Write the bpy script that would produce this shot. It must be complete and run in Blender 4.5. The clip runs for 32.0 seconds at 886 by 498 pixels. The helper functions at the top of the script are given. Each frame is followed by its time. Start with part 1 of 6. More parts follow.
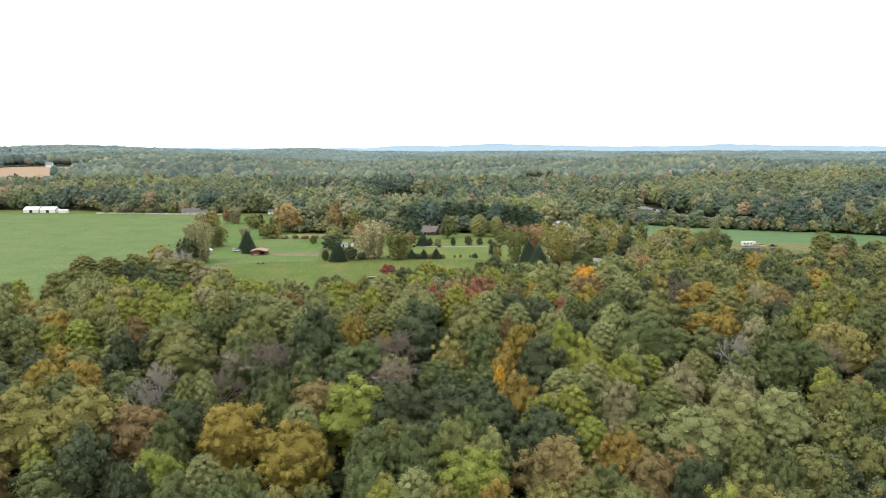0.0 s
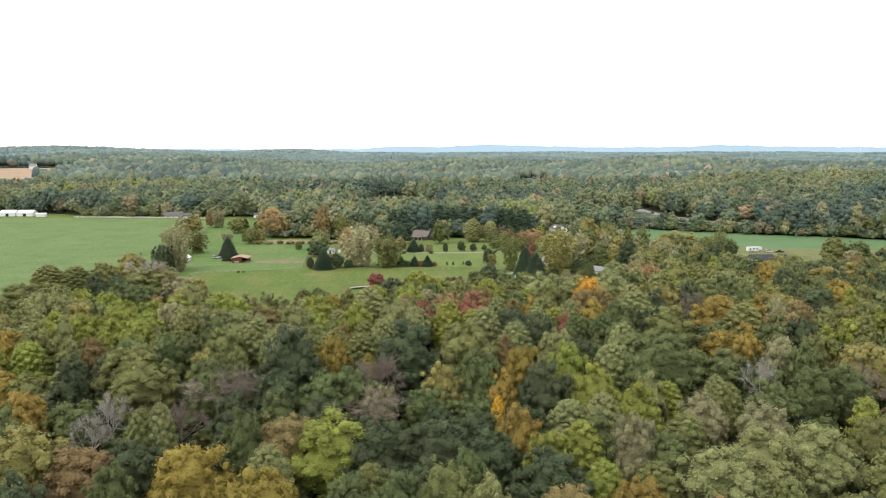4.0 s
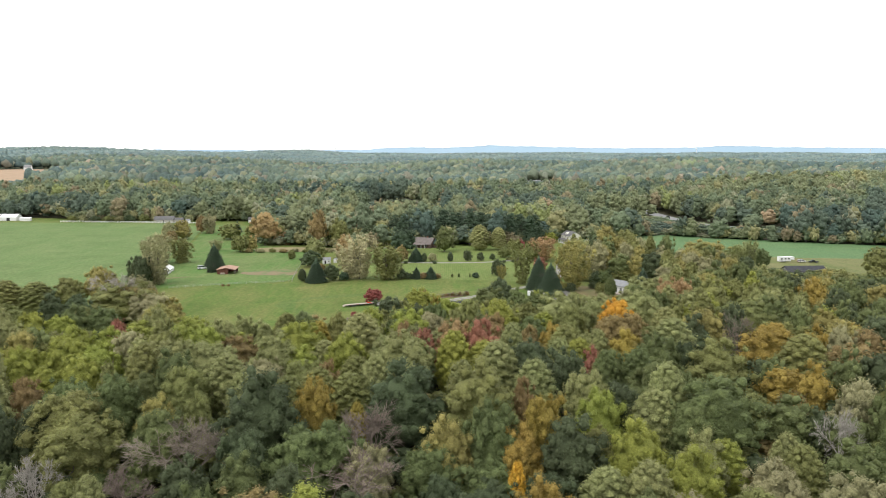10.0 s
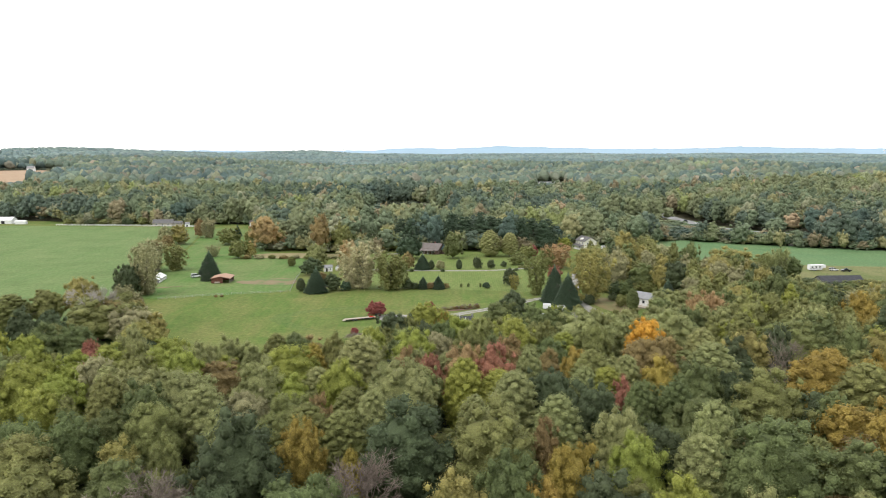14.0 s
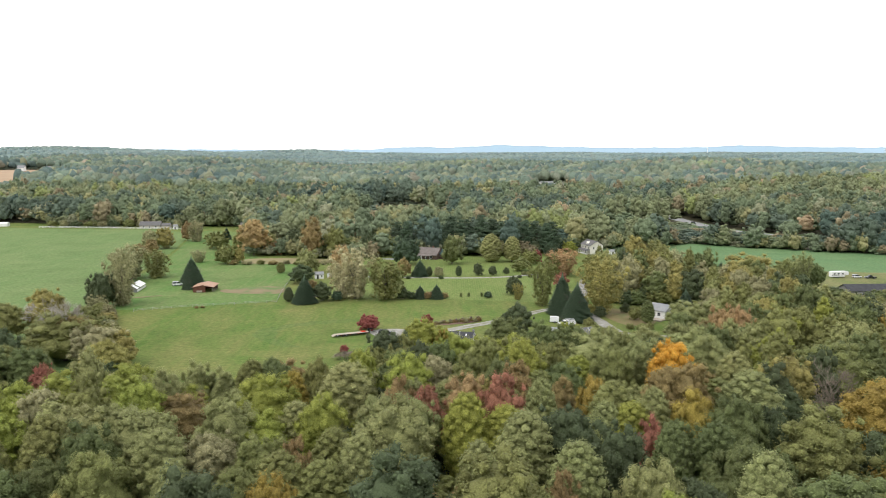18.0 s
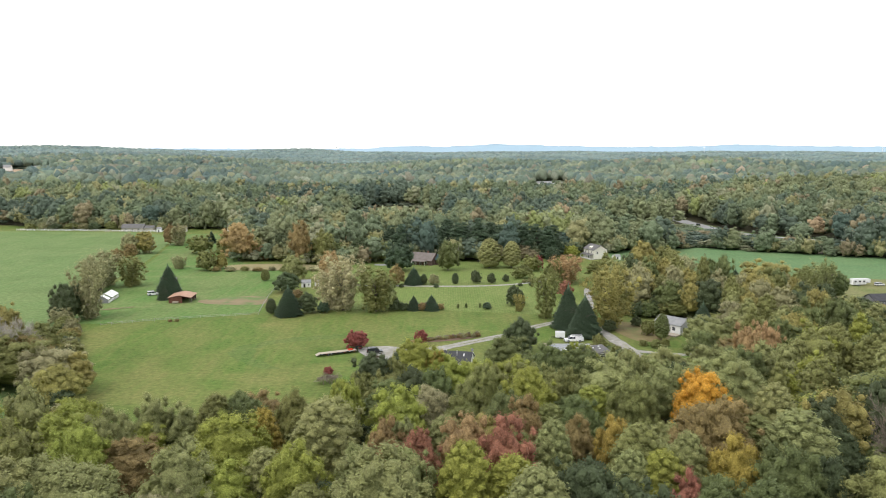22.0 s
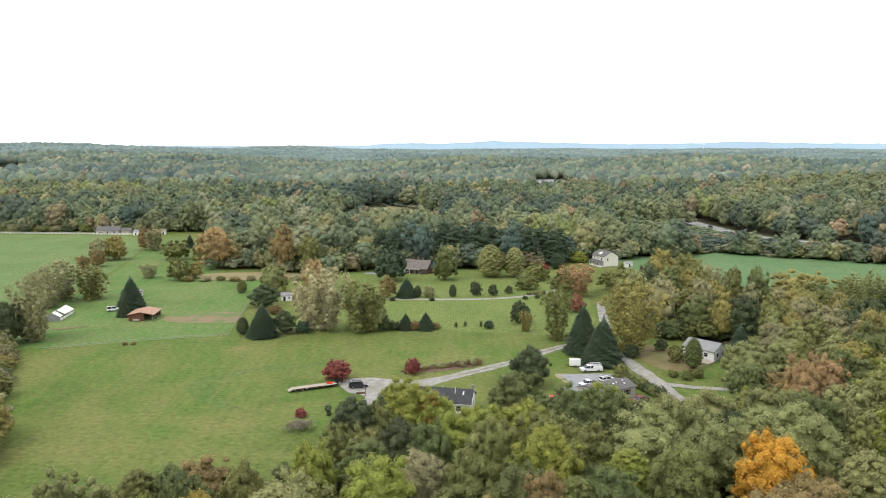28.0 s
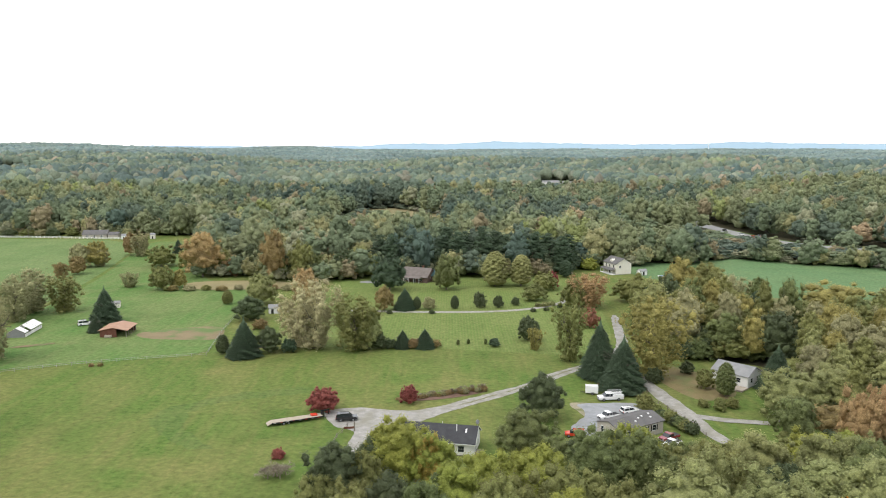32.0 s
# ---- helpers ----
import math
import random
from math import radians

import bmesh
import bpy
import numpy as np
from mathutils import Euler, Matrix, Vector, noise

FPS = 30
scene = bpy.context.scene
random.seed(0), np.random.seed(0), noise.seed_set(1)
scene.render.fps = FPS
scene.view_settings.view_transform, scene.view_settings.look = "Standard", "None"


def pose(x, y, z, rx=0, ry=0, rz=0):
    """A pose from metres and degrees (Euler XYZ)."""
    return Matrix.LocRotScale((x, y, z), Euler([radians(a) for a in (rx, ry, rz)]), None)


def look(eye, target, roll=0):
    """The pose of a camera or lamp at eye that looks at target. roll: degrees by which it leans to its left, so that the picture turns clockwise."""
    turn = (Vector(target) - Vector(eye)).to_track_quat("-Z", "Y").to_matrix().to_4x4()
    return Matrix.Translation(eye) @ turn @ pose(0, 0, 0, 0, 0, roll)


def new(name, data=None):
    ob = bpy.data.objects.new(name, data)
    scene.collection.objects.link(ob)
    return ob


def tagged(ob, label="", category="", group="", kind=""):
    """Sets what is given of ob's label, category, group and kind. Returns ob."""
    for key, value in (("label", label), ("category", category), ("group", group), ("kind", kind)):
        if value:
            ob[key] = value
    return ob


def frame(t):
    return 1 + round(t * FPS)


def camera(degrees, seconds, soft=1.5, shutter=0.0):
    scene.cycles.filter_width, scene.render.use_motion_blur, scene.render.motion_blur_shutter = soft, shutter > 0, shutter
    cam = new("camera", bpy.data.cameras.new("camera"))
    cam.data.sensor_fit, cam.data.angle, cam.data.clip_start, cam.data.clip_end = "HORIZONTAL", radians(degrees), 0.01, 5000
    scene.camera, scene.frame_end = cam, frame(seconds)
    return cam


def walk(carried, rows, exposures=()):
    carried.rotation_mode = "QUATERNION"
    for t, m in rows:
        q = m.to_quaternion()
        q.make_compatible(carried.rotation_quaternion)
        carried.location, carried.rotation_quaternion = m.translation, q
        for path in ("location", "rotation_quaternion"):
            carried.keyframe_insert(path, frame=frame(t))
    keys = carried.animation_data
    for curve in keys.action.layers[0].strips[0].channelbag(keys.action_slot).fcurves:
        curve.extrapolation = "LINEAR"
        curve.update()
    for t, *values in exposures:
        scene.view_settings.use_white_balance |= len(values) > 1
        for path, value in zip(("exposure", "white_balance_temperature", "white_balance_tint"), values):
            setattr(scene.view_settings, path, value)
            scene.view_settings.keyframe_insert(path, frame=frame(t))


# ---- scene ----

from mathutils.geometry import delaunay_2d_cdt

# ---------------------------------------------------------------- camera
cam = camera(60.0, 32.0, 1.0)
walk(cam, [
    (0.0, pose(-0.04, -0.05, 67.04, 82.352, 0, 0.501)),
    (1.0, pose(0.07, 6.01, 67.08, 82.373, 0, 0.308)),
    (2.0, pose(0.16, 12.15, 67.11, 82.398, 0, 0.096)),
    (3.0, pose(0.22, 18.35, 67.14, 82.416, 0, -0.019)),
    (3.5, pose(0.24, 21.48, 67.16, 82.423, 0, -0.056)),
    (5.5, pose(0.29, 34.11, 67.22, 82.405, 0, -0.058)),
    (6.0, pose(0.29, 37.30, 67.24, 82.397, 0, -0.032)),
    (7.0, pose(0.27, 43.70, 67.28, 82.425, 0, 0.016)),
    (8.0, pose(0.24, 50.13, 67.31, 82.437, 0, 0.071)),
    (9.0, pose(0.20, 56.59, 67.35, 82.455, 0, 0.155)),
    (10.0, pose(0.15, 63.07, 67.39, 82.474, 0, 0.280)),
    (11.0, pose(0.09, 69.56, 67.42, 82.487, 0, 0.431)),
    (12.0, pose(0.02, 76.06, 67.46, 82.514, 0, 0.597)),
    (13.0, pose(-0.06, 82.57, 67.51, 82.541, 0, 0.782)),
    (14.0, pose(-0.14, 89.08, 67.55, 82.525, 0, 0.893)),
    (14.5, pose(-0.18, 92.33, 67.57, 82.509, 0, 0.927)),
    (16.5, pose(-0.33, 105.35, 67.65, 82.464, 0, 0.919)),
    (17.0, pose(-0.37, 108.60, 67.67, 82.449, 0, 0.885)),
    (18.0, pose(-0.45, 115.10, 67.71, 82.448, 0, 0.799)),
    (19.0, pose(-0.51, 121.59, 67.75, 82.445, 0, 0.707)),
    (20.0, pose(-0.57, 128.08, 67.79, 82.452, 0, 0.653)),
    (21.0, pose(-0.62, 134.56, 67.82, 82.421, 0, 0.560)),
    (22.0, pose(-0.66, 141.04, 67.85, 82.376, 0, 0.476)),
    (23.0, pose(-0.68, 147.51, 67.87, 82.342, 0, 0.394)),
    (24.0, pose(-0.69, 153.98, 67.88, 82.289, 0, 0.333)),
    (25.0, pose(-0.68, 160.45, 67.89, 82.277, 0, 0.273)),
    (25.5, pose(-0.66, 163.69, 67.89, 82.282, 0, 0.255)),
    (27.5, pose(-0.56, 176.66, 67.86, 82.197, 0, 0.249)),
    (28.0, pose(-0.52, 179.91, 67.85, 82.164, 0, 0.262)),
    (29.0, pose(-0.42, 186.42, 67.81, 82.161, 0, 0.283)),
    (30.0, pose(-0.29, 192.96, 67.76, 82.154, 0, 0.327)),
    (31.0, pose(-0.13, 199.52, 67.68, 82.135, 0, 0.416)),
    (32.0, pose(0.06, 206.11, 67.59, 82.184, 0, 0.487)),
])

# ---------------------------------------------------------------- light
world = bpy.data.worlds.new("overcast")
scene.world = world
world.use_nodes = True
wn, wl = world.node_tree.nodes, world.node_tree.links
wn.clear()
w_out, w_bg = wn.new("ShaderNodeOutputWorld"), wn.new("ShaderNodeBackground")
w_sky, w_mix = wn.new("ShaderNodeTexSky"), wn.new("ShaderNodeMixRGB")
w_sky.sky_type, w_sky.sun_disc = "NISHITA", False
w_sky.sun_elevation, w_sky.sun_rotation = radians(50), radians(-60)
w_mix.inputs[0].default_value = 0.97
w_mix.inputs[2].default_value = (1.0, 1.0, 1.0, 1)
wl.new(w_sky.outputs[0], w_mix.inputs[1])
wl.new(w_mix.outputs[0], w_bg.inputs[0])
w_bg.inputs[1].default_value = 1.5
wl.new(w_bg.outputs[0], w_out.inputs[0])

sun = new("sun", bpy.data.lights.new("sun", "SUN"))
sun.data.energy, sun.data.angle, sun.data.color = 1.6, radians(22), (1.0, 0.96, 0.9)
sun.matrix_world = look((-60, 20, 100), (0, 60, 0))
scene.view_settings.exposure = 0.0


# ---------------------------------------------------------------- materials
def node_material(name):
    m = bpy.data.materials.new(name)
    m.use_nodes = True
    n, l = m.node_tree.nodes, m.node_tree.links
    return m, n, l, n["Principled BSDF"]


def leafy(name, col, spread=0.34, hue=0.012, scale=0.09, see=0.25, relief=0.0):
    """Foliage: every clump a little different, every tree a little different, some light through the leaf."""
    m, n, l, b = node_material(name)
    geo, obi, hsv = n.new("ShaderNodeNewGeometry"), n.new("ShaderNodeObjectInfo"), n.new("ShaderNodeHueSaturation")
    tex, pos = n.new("ShaderNodeTexNoise"), n.new("ShaderNodeTexCoord")
    tex.inputs["Scale"].default_value, tex.inputs["Detail"].default_value = scale, 2
    l.new(geo.outputs["Position"], tex.inputs["Vector"])
    hsv.inputs["Color"].default_value = (*col, 1)
    v1, v2, v3, h1 = (n.new("ShaderNodeMath") for _ in range(4))
    v1.operation, v1.inputs[1].default_value, v1.inputs[2].default_value = "MULTIPLY_ADD", spread, 1 - spread * 0.5
    l.new(geo.outputs["Random Per Island"], v1.inputs[0])
    v2.operation, v2.inputs[1].default_value, v2.inputs[2].default_value = "MULTIPLY_ADD", 0.9, 0.55
    l.new(tex.outputs["Fac"], v2.inputs[0])
    grain, g1, g2 = n.new("ShaderNodeTexNoise"), n.new("ShaderNodeMath"), n.new("ShaderNodeMath")
    grain.inputs["Scale"].default_value, grain.inputs["Detail"].default_value, grain.inputs["Roughness"].default_value = 1.5 / max(relief, 0.5), 5, 0.75
    l.new(geo.outputs["Position"], grain.inputs["Vector"])
    g1.operation, g1.inputs[1].default_value, g1.inputs[2].default_value = "MULTIPLY_ADD", 1.9, 0.05
    l.new(grain.outputs["Fac"], g1.inputs[0])
    g2.operation, v3.operation = "MULTIPLY", "MULTIPLY"
    l.new(v1.outputs[0], g2.inputs[0])
    l.new(g1.outputs[0], g2.inputs[1])
    l.new(g2.outputs[0], v3.inputs[0])
    l.new(v2.outputs[0], v3.inputs[1])
    l.new(v3.outputs[0], hsv.inputs["Value"])
    h1.operation, h1.inputs[1].default_value, h1.inputs[2].default_value = "MULTIPLY_ADD", hue * 2, 0.5 - hue
    l.new(obi.outputs["Random"], h1.inputs[0])
    l.new(h1.outputs[0], hsv.inputs["Hue"])
    l.new(hsv.outputs[0], b.inputs["Base Color"])
    b.inputs["Roughness"].default_value = 0.75
    b.inputs["Specular IOR Level"].default_value = 0.25
    if relief:
        clump, lump = n.new("ShaderNodeTexNoise"), n.new("ShaderNodeBump")
        clump.inputs["Scale"].default_value, clump.inputs["Detail"].default_value = 0.55 / relief, 4
        clump.inputs["Roughness"].default_value = 0.7
        l.new(geo.outputs["Position"], clump.inputs["Vector"])
        l.new(clump.outputs["Fac"], lump.inputs["Height"])
        lump.inputs["Strength"].default_value, lump.inputs["Distance"].default_value = 0.9, 2.2 * relief
        l.new(lump.outputs[0], b.inputs["Normal"])
    tr, mx = n.new("ShaderNodeBsdfTranslucent"), n.new("ShaderNodeMixShader")
    l.new(hsv.outputs[0], tr.inputs[0])
    mx.inputs[0].default_value = see
    l.new(b.outputs[0], mx.inputs[1])
    l.new(tr.outputs[0], mx.inputs[2])
    l.new(mx.outputs[0], n["Material Output"].inputs[0])
    return m


def surface(name, a, b_col, scale=0.5, fine=6.0, rough=0.9, bump=0.02, metal=0.0, c_col=None, c_scale=0.05, spec=0.3):
    """A surface of two tones at two scales with fine relief; c_col: a third tone in wide patches."""
    m, n, l, b = node_material(name)
    geo = n.new("ShaderNodeNewGeometry")
    t1, t2 = n.new("ShaderNodeTexNoise"), n.new("ShaderNodeTexNoise")
    for t, s in ((t1, scale), (t2, fine)):
        t.inputs["Scale"].default_value, t.inputs["Detail"].default_value = s, 5
        l.new(geo.outputs["Position"], t.inputs["Vector"])
    r1, mul, add = n.new("ShaderNodeMapRange"), n.new("ShaderNodeMixRGB"), n.new("ShaderNodeMath")
    add.operation, add.inputs[1].default_value = "MULTIPLY_ADD", 0.6
    l.new(t2.outputs["Fac"], add.inputs[0])
    l.new(t1.outputs["Fac"], add.inputs[2])
    r1.inputs[1].default_value, r1.inputs[2].default_value = 0.55, 1.05
    l.new(add.outputs[0], r1.inputs[0])
    mul.inputs[1].default_value, mul.inputs[2].default_value = (*a, 1), (*b_col, 1)
    l.new(r1.outputs[0], mul.inputs[0])
    colour = mul.outputs[0]
    if c_col:
        t3, r3, m3 = n.new("ShaderNodeTexNoise"), n.new("ShaderNodeMapRange"), n.new("ShaderNodeMixRGB")
        t3.inputs["Scale"].default_value, t3.inputs["Detail"].default_value = c_scale, 4
        l.new(geo.outputs["Position"], t3.inputs["Vector"])
        r3.inputs[1].default_value, r3.inputs[2].default_value = 0.48, 0.66
        l.new(t3.outputs["Fac"], r3.inputs[0])
        l.new(r3.outputs[0], m3.inputs[0])
        l.new(colour, m3.inputs[1])
        m3.inputs[2].default_value = (*c_col, 1)
        colour = m3.outputs[0]
    l.new(colour, b.inputs["Base Color"])
    b.inputs["Roughness"].default_value, b.inputs["Metallic"].default_value = rough, metal
    b.inputs["Specular IOR Level"].default_value = spec
    if bump:
        bp = n.new("ShaderNodeBump")
        bp.inputs["Strength"].default_value, bp.inputs["Distance"].default_value = 0.5, bump
        l.new(t2.outputs["Fac"], bp.inputs["Height"])
        l.new(bp.outputs[0], b.inputs["Normal"])
    return m


def glassy(name, col=(0.02, 0.025, 0.03)):
    m, n, l, b = node_material(name)
    b.inputs["Base Color"].default_value = (*col, 1)
    b.inputs["Roughness"].default_value = 0.08
    return m


# species, by the colour of their leaves in autumn
LEAF_COLOUR = {"dark": (0.088, 0.112, 0.052), "green": (0.146, 0.176, 0.064), "olive": (0.206, 0.216, 0.072), "lime": (0.272, 0.296, 0.060), "pale": (0.272, 0.286, 0.112),
               "gold": (0.330, 0.250, 0.056), "amber": (0.310, 0.278, 0.088), "orange": (0.60, 0.320, 0.045), "rust": (0.272, 0.204, 0.084), "red": (0.270, 0.085, 0.066),
               "peach": (0.430, 0.290, 0.140), "russet": (0.330, 0.145, 0.095), "pine": (0.064, 0.098, 0.054), "tan": (0.310, 0.298, 0.150), "straw": (0.460, 0.430, 0.235), "twig": (0.230, 0.188, 0.148)}
LEAF = {k: leafy("leaf_" + k, v, see=0.1 if k == "pine" else 0.0 if k == "twig" else 0.16, relief=0.0 if k == "twig" else 0.35) for k, v in LEAF_COLOUR.items()}
KINDS = list(LEAF)
BARK = surface("bark", (0.10, 0.085, 0.07), (0.17, 0.15, 0.125), 1.0, 9.0, bump=0.03)
BARK_PALE = surface("bark_pale", (0.30, 0.27, 0.23), (0.45, 0.42, 0.37), 1.0, 9.0, bump=0.03)
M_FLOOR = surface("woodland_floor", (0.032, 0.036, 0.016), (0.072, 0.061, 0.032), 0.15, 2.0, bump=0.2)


def turf(name, a, b_col, straw, amount, stripe=None):
    """Grass: tufts, mottled growth, straw-coloured swaths drawn out along the mowing, and mower stripes where there are some."""
    m, n, l, b = node_material(name)
    geo = n.new("ShaderNodeNewGeometry")

    def noise(scale, stretch=(1, 1, 1), detail=5, turn=0.0):
        mp, t = n.new("ShaderNodeMapping"), n.new("ShaderNodeTexNoise")
        mp.inputs["Scale"].default_value, mp.inputs["Rotation"].default_value = stretch, (0, 0, turn)
        t.inputs["Scale"].default_value, t.inputs["Detail"].default_value = scale, detail
        t.inputs["Roughness"].default_value = 0.65
        l.new(geo.outputs["Position"], mp.inputs[0])
        l.new(mp.outputs[0], t.inputs["Vector"])
        return t.outputs["Fac"]

    def spread(fac, lo, hi, top=1.0):
        r = n.new("ShaderNodeMapRange")
        r.inputs[1].default_value, r.inputs[2].default_value, r.inputs[4].default_value = lo, hi, top
        l.new(fac, r.inputs[0])
        return r.outputs[0]

    def mix(fac, c1, c2):
        x = n.new("ShaderNodeMixRGB")
        l.new(fac, x.inputs[0])
        for c, s in ((c1, 1), (c2, 2)):
            if isinstance(c, tuple):
                x.inputs[s].default_value = (*c, 1)
            else:
                l.new(c, x.inputs[s])
        return x.outputs[0]

    col = mix(spread(noise(0.9), 0.35, 0.68), a, b_col)
    col = mix(spread(noise(0.05, (1.0, 0.35, 1), 6, 0.35), 0.40, 0.62, amount), col, straw)
    col = mix(spread(noise(0.16, (2.2, 0.25, 1), 4, 0.15), 0.48, 0.70, amount * 0.9), col, straw)
    col = mix(spread(noise(0.035, (1, 1, 1), 3), 0.52, 0.75, 0.55), col, tuple(c * 0.72 for c in a))
    col = mix(spread(noise(0.6, (1, 1, 1), 2), 0.66, 0.74, 0.5), col, tuple(c * 0.6 for c in a))
    col = mix(spread(noise(3.2, (1.6, 0.7, 1), 3), 0.58, 0.72, 0.45), col, tuple(0.55 * c + 0.55 * s for c, s in zip(b_col, straw)))
    col = mix(spread(noise(0.022, (1.0, 2.6, 1), 4, -0.2), 0.52, 0.66, amount * 0.75), col, tuple(c * 1.06 for c in straw))
    if stripe:
        w = n.new("ShaderNodeTexWave")
        w.inputs["Scale"].default_value, w.inputs["Distortion"].default_value = stripe, 1.5
        l.new(geo.outputs["Position"], w.inputs["Vector"])
        col = mix(spread(w.outputs["Fac"], 0.2, 0.8, 0.35), col, straw)
    tone = n.new("ShaderNodeHueSaturation")
    l.new(spread(noise(0.75, (0.8, 1.0, 1), 8), 0.25, 0.75, 1.0), (lift := n.new("ShaderNodeMath")).inputs[0])
    lift.operation, lift.inputs[1].default_value, lift.inputs[2].default_value = "MULTIPLY_ADD", 0.75, 0.64
    l.new(lift.outputs[0], tone.inputs["Value"])
    l.new(col, tone.inputs["Color"])
    l.new(tone.outputs[0], b.inputs["Base Color"])
    b.inputs["Roughness"].default_value, b.inputs["Specular IOR Level"].default_value = 0.95, 0.08
    bp = n.new("ShaderNodeBump")
    bp.inputs["Strength"].default_value, bp.inputs["Distance"].default_value = 0.8, 0.12
    l.new(noise(2.2), bp.inputs["Height"])
    l.new(bp.outputs[0], b.inputs["Normal"])
    return m


M_GRASS = turf("meadow_grass", (0.070, 0.124, 0.026), (0.104, 0.152, 0.036), (0.172, 0.162, 0.060), 0.54)
M_LAWN = turf("lawn_grass", (0.090, 0.145, 0.034), (0.128, 0.172, 0.050), (0.165, 0.185, 0.065), 0.45, 0.28)
M_PADDOCK = turf("paddock_grass", (0.072, 0.146, 0.036), (0.105, 0.180, 0.052), (0.165, 0.178, 0.075), 0.5)
M_PASTURE = turf("hayfield_grass", (0.096, 0.154, 0.052), (0.122, 0.180, 0.064), (0.152, 0.190, 0.076), 0.5)
M_FIELD = turf("crop_field", (0.085, 0.160, 0.068), (0.110, 0.182, 0.084), (0.140, 0.190, 0.085), 0.3)
M_STUBBLE = surface("tilled_soil", (0.288, 0.194, 0.119), (0.360, 0.259, 0.166), 0.05, 0.6, bump=0.05)
M_DRYGRASS = surface("dry_grass", (0.185, 0.160, 0.078), (0.250, 0.212, 0.108), 0.1, 1.2, bump=0.05)
M_GRAVEL = surface("gravel", (0.195, 0.188, 0.170), (0.350, 0.337, 0.312), 0.55, 4.0, bump=0.04, c_col=(0.215, 0.205, 0.165), c_scale=0.22)
M_BLUESTONE = surface("grey_gravel", (0.190, 0.202, 0.212), (0.300, 0.308, 0.318), 0.55, 4.0, bump=0.04, c_col=(0.235, 0.240, 0.235), c_scale=0.2)
M_ASPHALT = surface("asphalt", (0.23, 0.23, 0.228), (0.31, 0.31, 0.305), 0.2, 4.0, bump=0.01)
M_WHITE = surface("white_siding", (0.666, 0.666, 0.648), (0.738, 0.738, 0.720), 0.8, 5.0, 0.7, 0.004)
M_BEIGE = surface("beige_siding", (0.360, 0.331, 0.288), (0.418, 0.389, 0.338), 0.8, 5.0, 0.7, 0.004)
M_CREAM = surface("cream_siding", (0.630, 0.603, 0.522), (0.693, 0.666, 0.594), 0.8, 5.0, 0.7, 0.004)
M_DARKROOF = surface("charcoal_shingle", (0.036, 0.037, 0.042), (0.061, 0.062, 0.066), 0.6, 5.0, 0.9, 0.01)
M_GREYROOF = surface("grey_shingle", (0.094, 0.090, 0.090), (0.137, 0.133, 0.130), 0.6, 5.0, 0.9, 0.01)
M_LIGHTROOF = surface("light_grey_shingle", (0.194, 0.198, 0.202), (0.259, 0.259, 0.259), 0.6, 5.0, 0.9, 0.01)
M_BROWNROOF = surface("brown_shingle", (0.120, 0.102, 0.092), (0.180, 0.156, 0.142), 0.6, 5.0, 0.9, 0.01)
M_RUSTROOF = surface("rusty_metal_roof", (0.288, 0.158, 0.101), (0.374, 0.230, 0.151), 0.7, 3.0, 0.6, 0.01)
M_REDWOOD = surface("red_brown_boards", (0.108, 0.043, 0.029), (0.151, 0.065, 0.043), 1.0, 5.0, 0.8, 0.01)
M_WOOD = surface("weathered_wood", (0.158, 0.137, 0.115), (0.245, 0.216, 0.180), 1.0, 6.0, 0.9, 0.01)
M_PALEWOOD = surface("pale_planks", (0.302, 0.259, 0.202), (0.403, 0.353, 0.288), 1.0, 6.0, 0.9, 0.01)
M_BRICK = surface("brick_red", (0.158, 0.072, 0.050), (0.230, 0.115, 0.086), 1.0, 6.0, 0.9, 0.01)
M_TRIM = surface("white_trim", (0.702, 0.702, 0.693), (0.756, 0.756, 0.747), 1.0, 6.0, 0.6, 0.0)
M_DARK = surface("dark_paint", (0.011, 0.011, 0.012), (0.018, 0.018, 0.020), 1.0, 6.0, 0.5, 0.0)
M_GLASS = glassy("window_glass")


def car_paint(name, col, rough=0.25):
    m, n, l, b = node_material(name)
    b.inputs["Base Color"].default_value = (*col, 1)
    b.inputs["Roughness"].default_value = rough
    b.inputs["Coat Weight"].default_value = 0.6
    return m


P_BLACK, P_WHITE, P_RED = car_paint("paint_black", (0.012, 0.013, 0.016)), car_paint("paint_white", (0.78, 0.78, 0.78)), car_paint("paint_red", (0.58, 0.05, 0.025))
P_MAROON, P_SILVER = car_paint("paint_maroon", (0.20, 0.02, 0.03)), car_paint("paint_silver", (0.45, 0.46, 0.48))
M_RUBBER = surface("rubber", (0.013, 0.013, 0.013), (0.022, 0.022, 0.022), 2.0, 8.0, 0.85, 0.0)
M_STEEL = surface("grey_steel", (0.216, 0.223, 0.230), (0.288, 0.295, 0.302), 2.0, 8.0, 0.5, 0.0, 0.5)


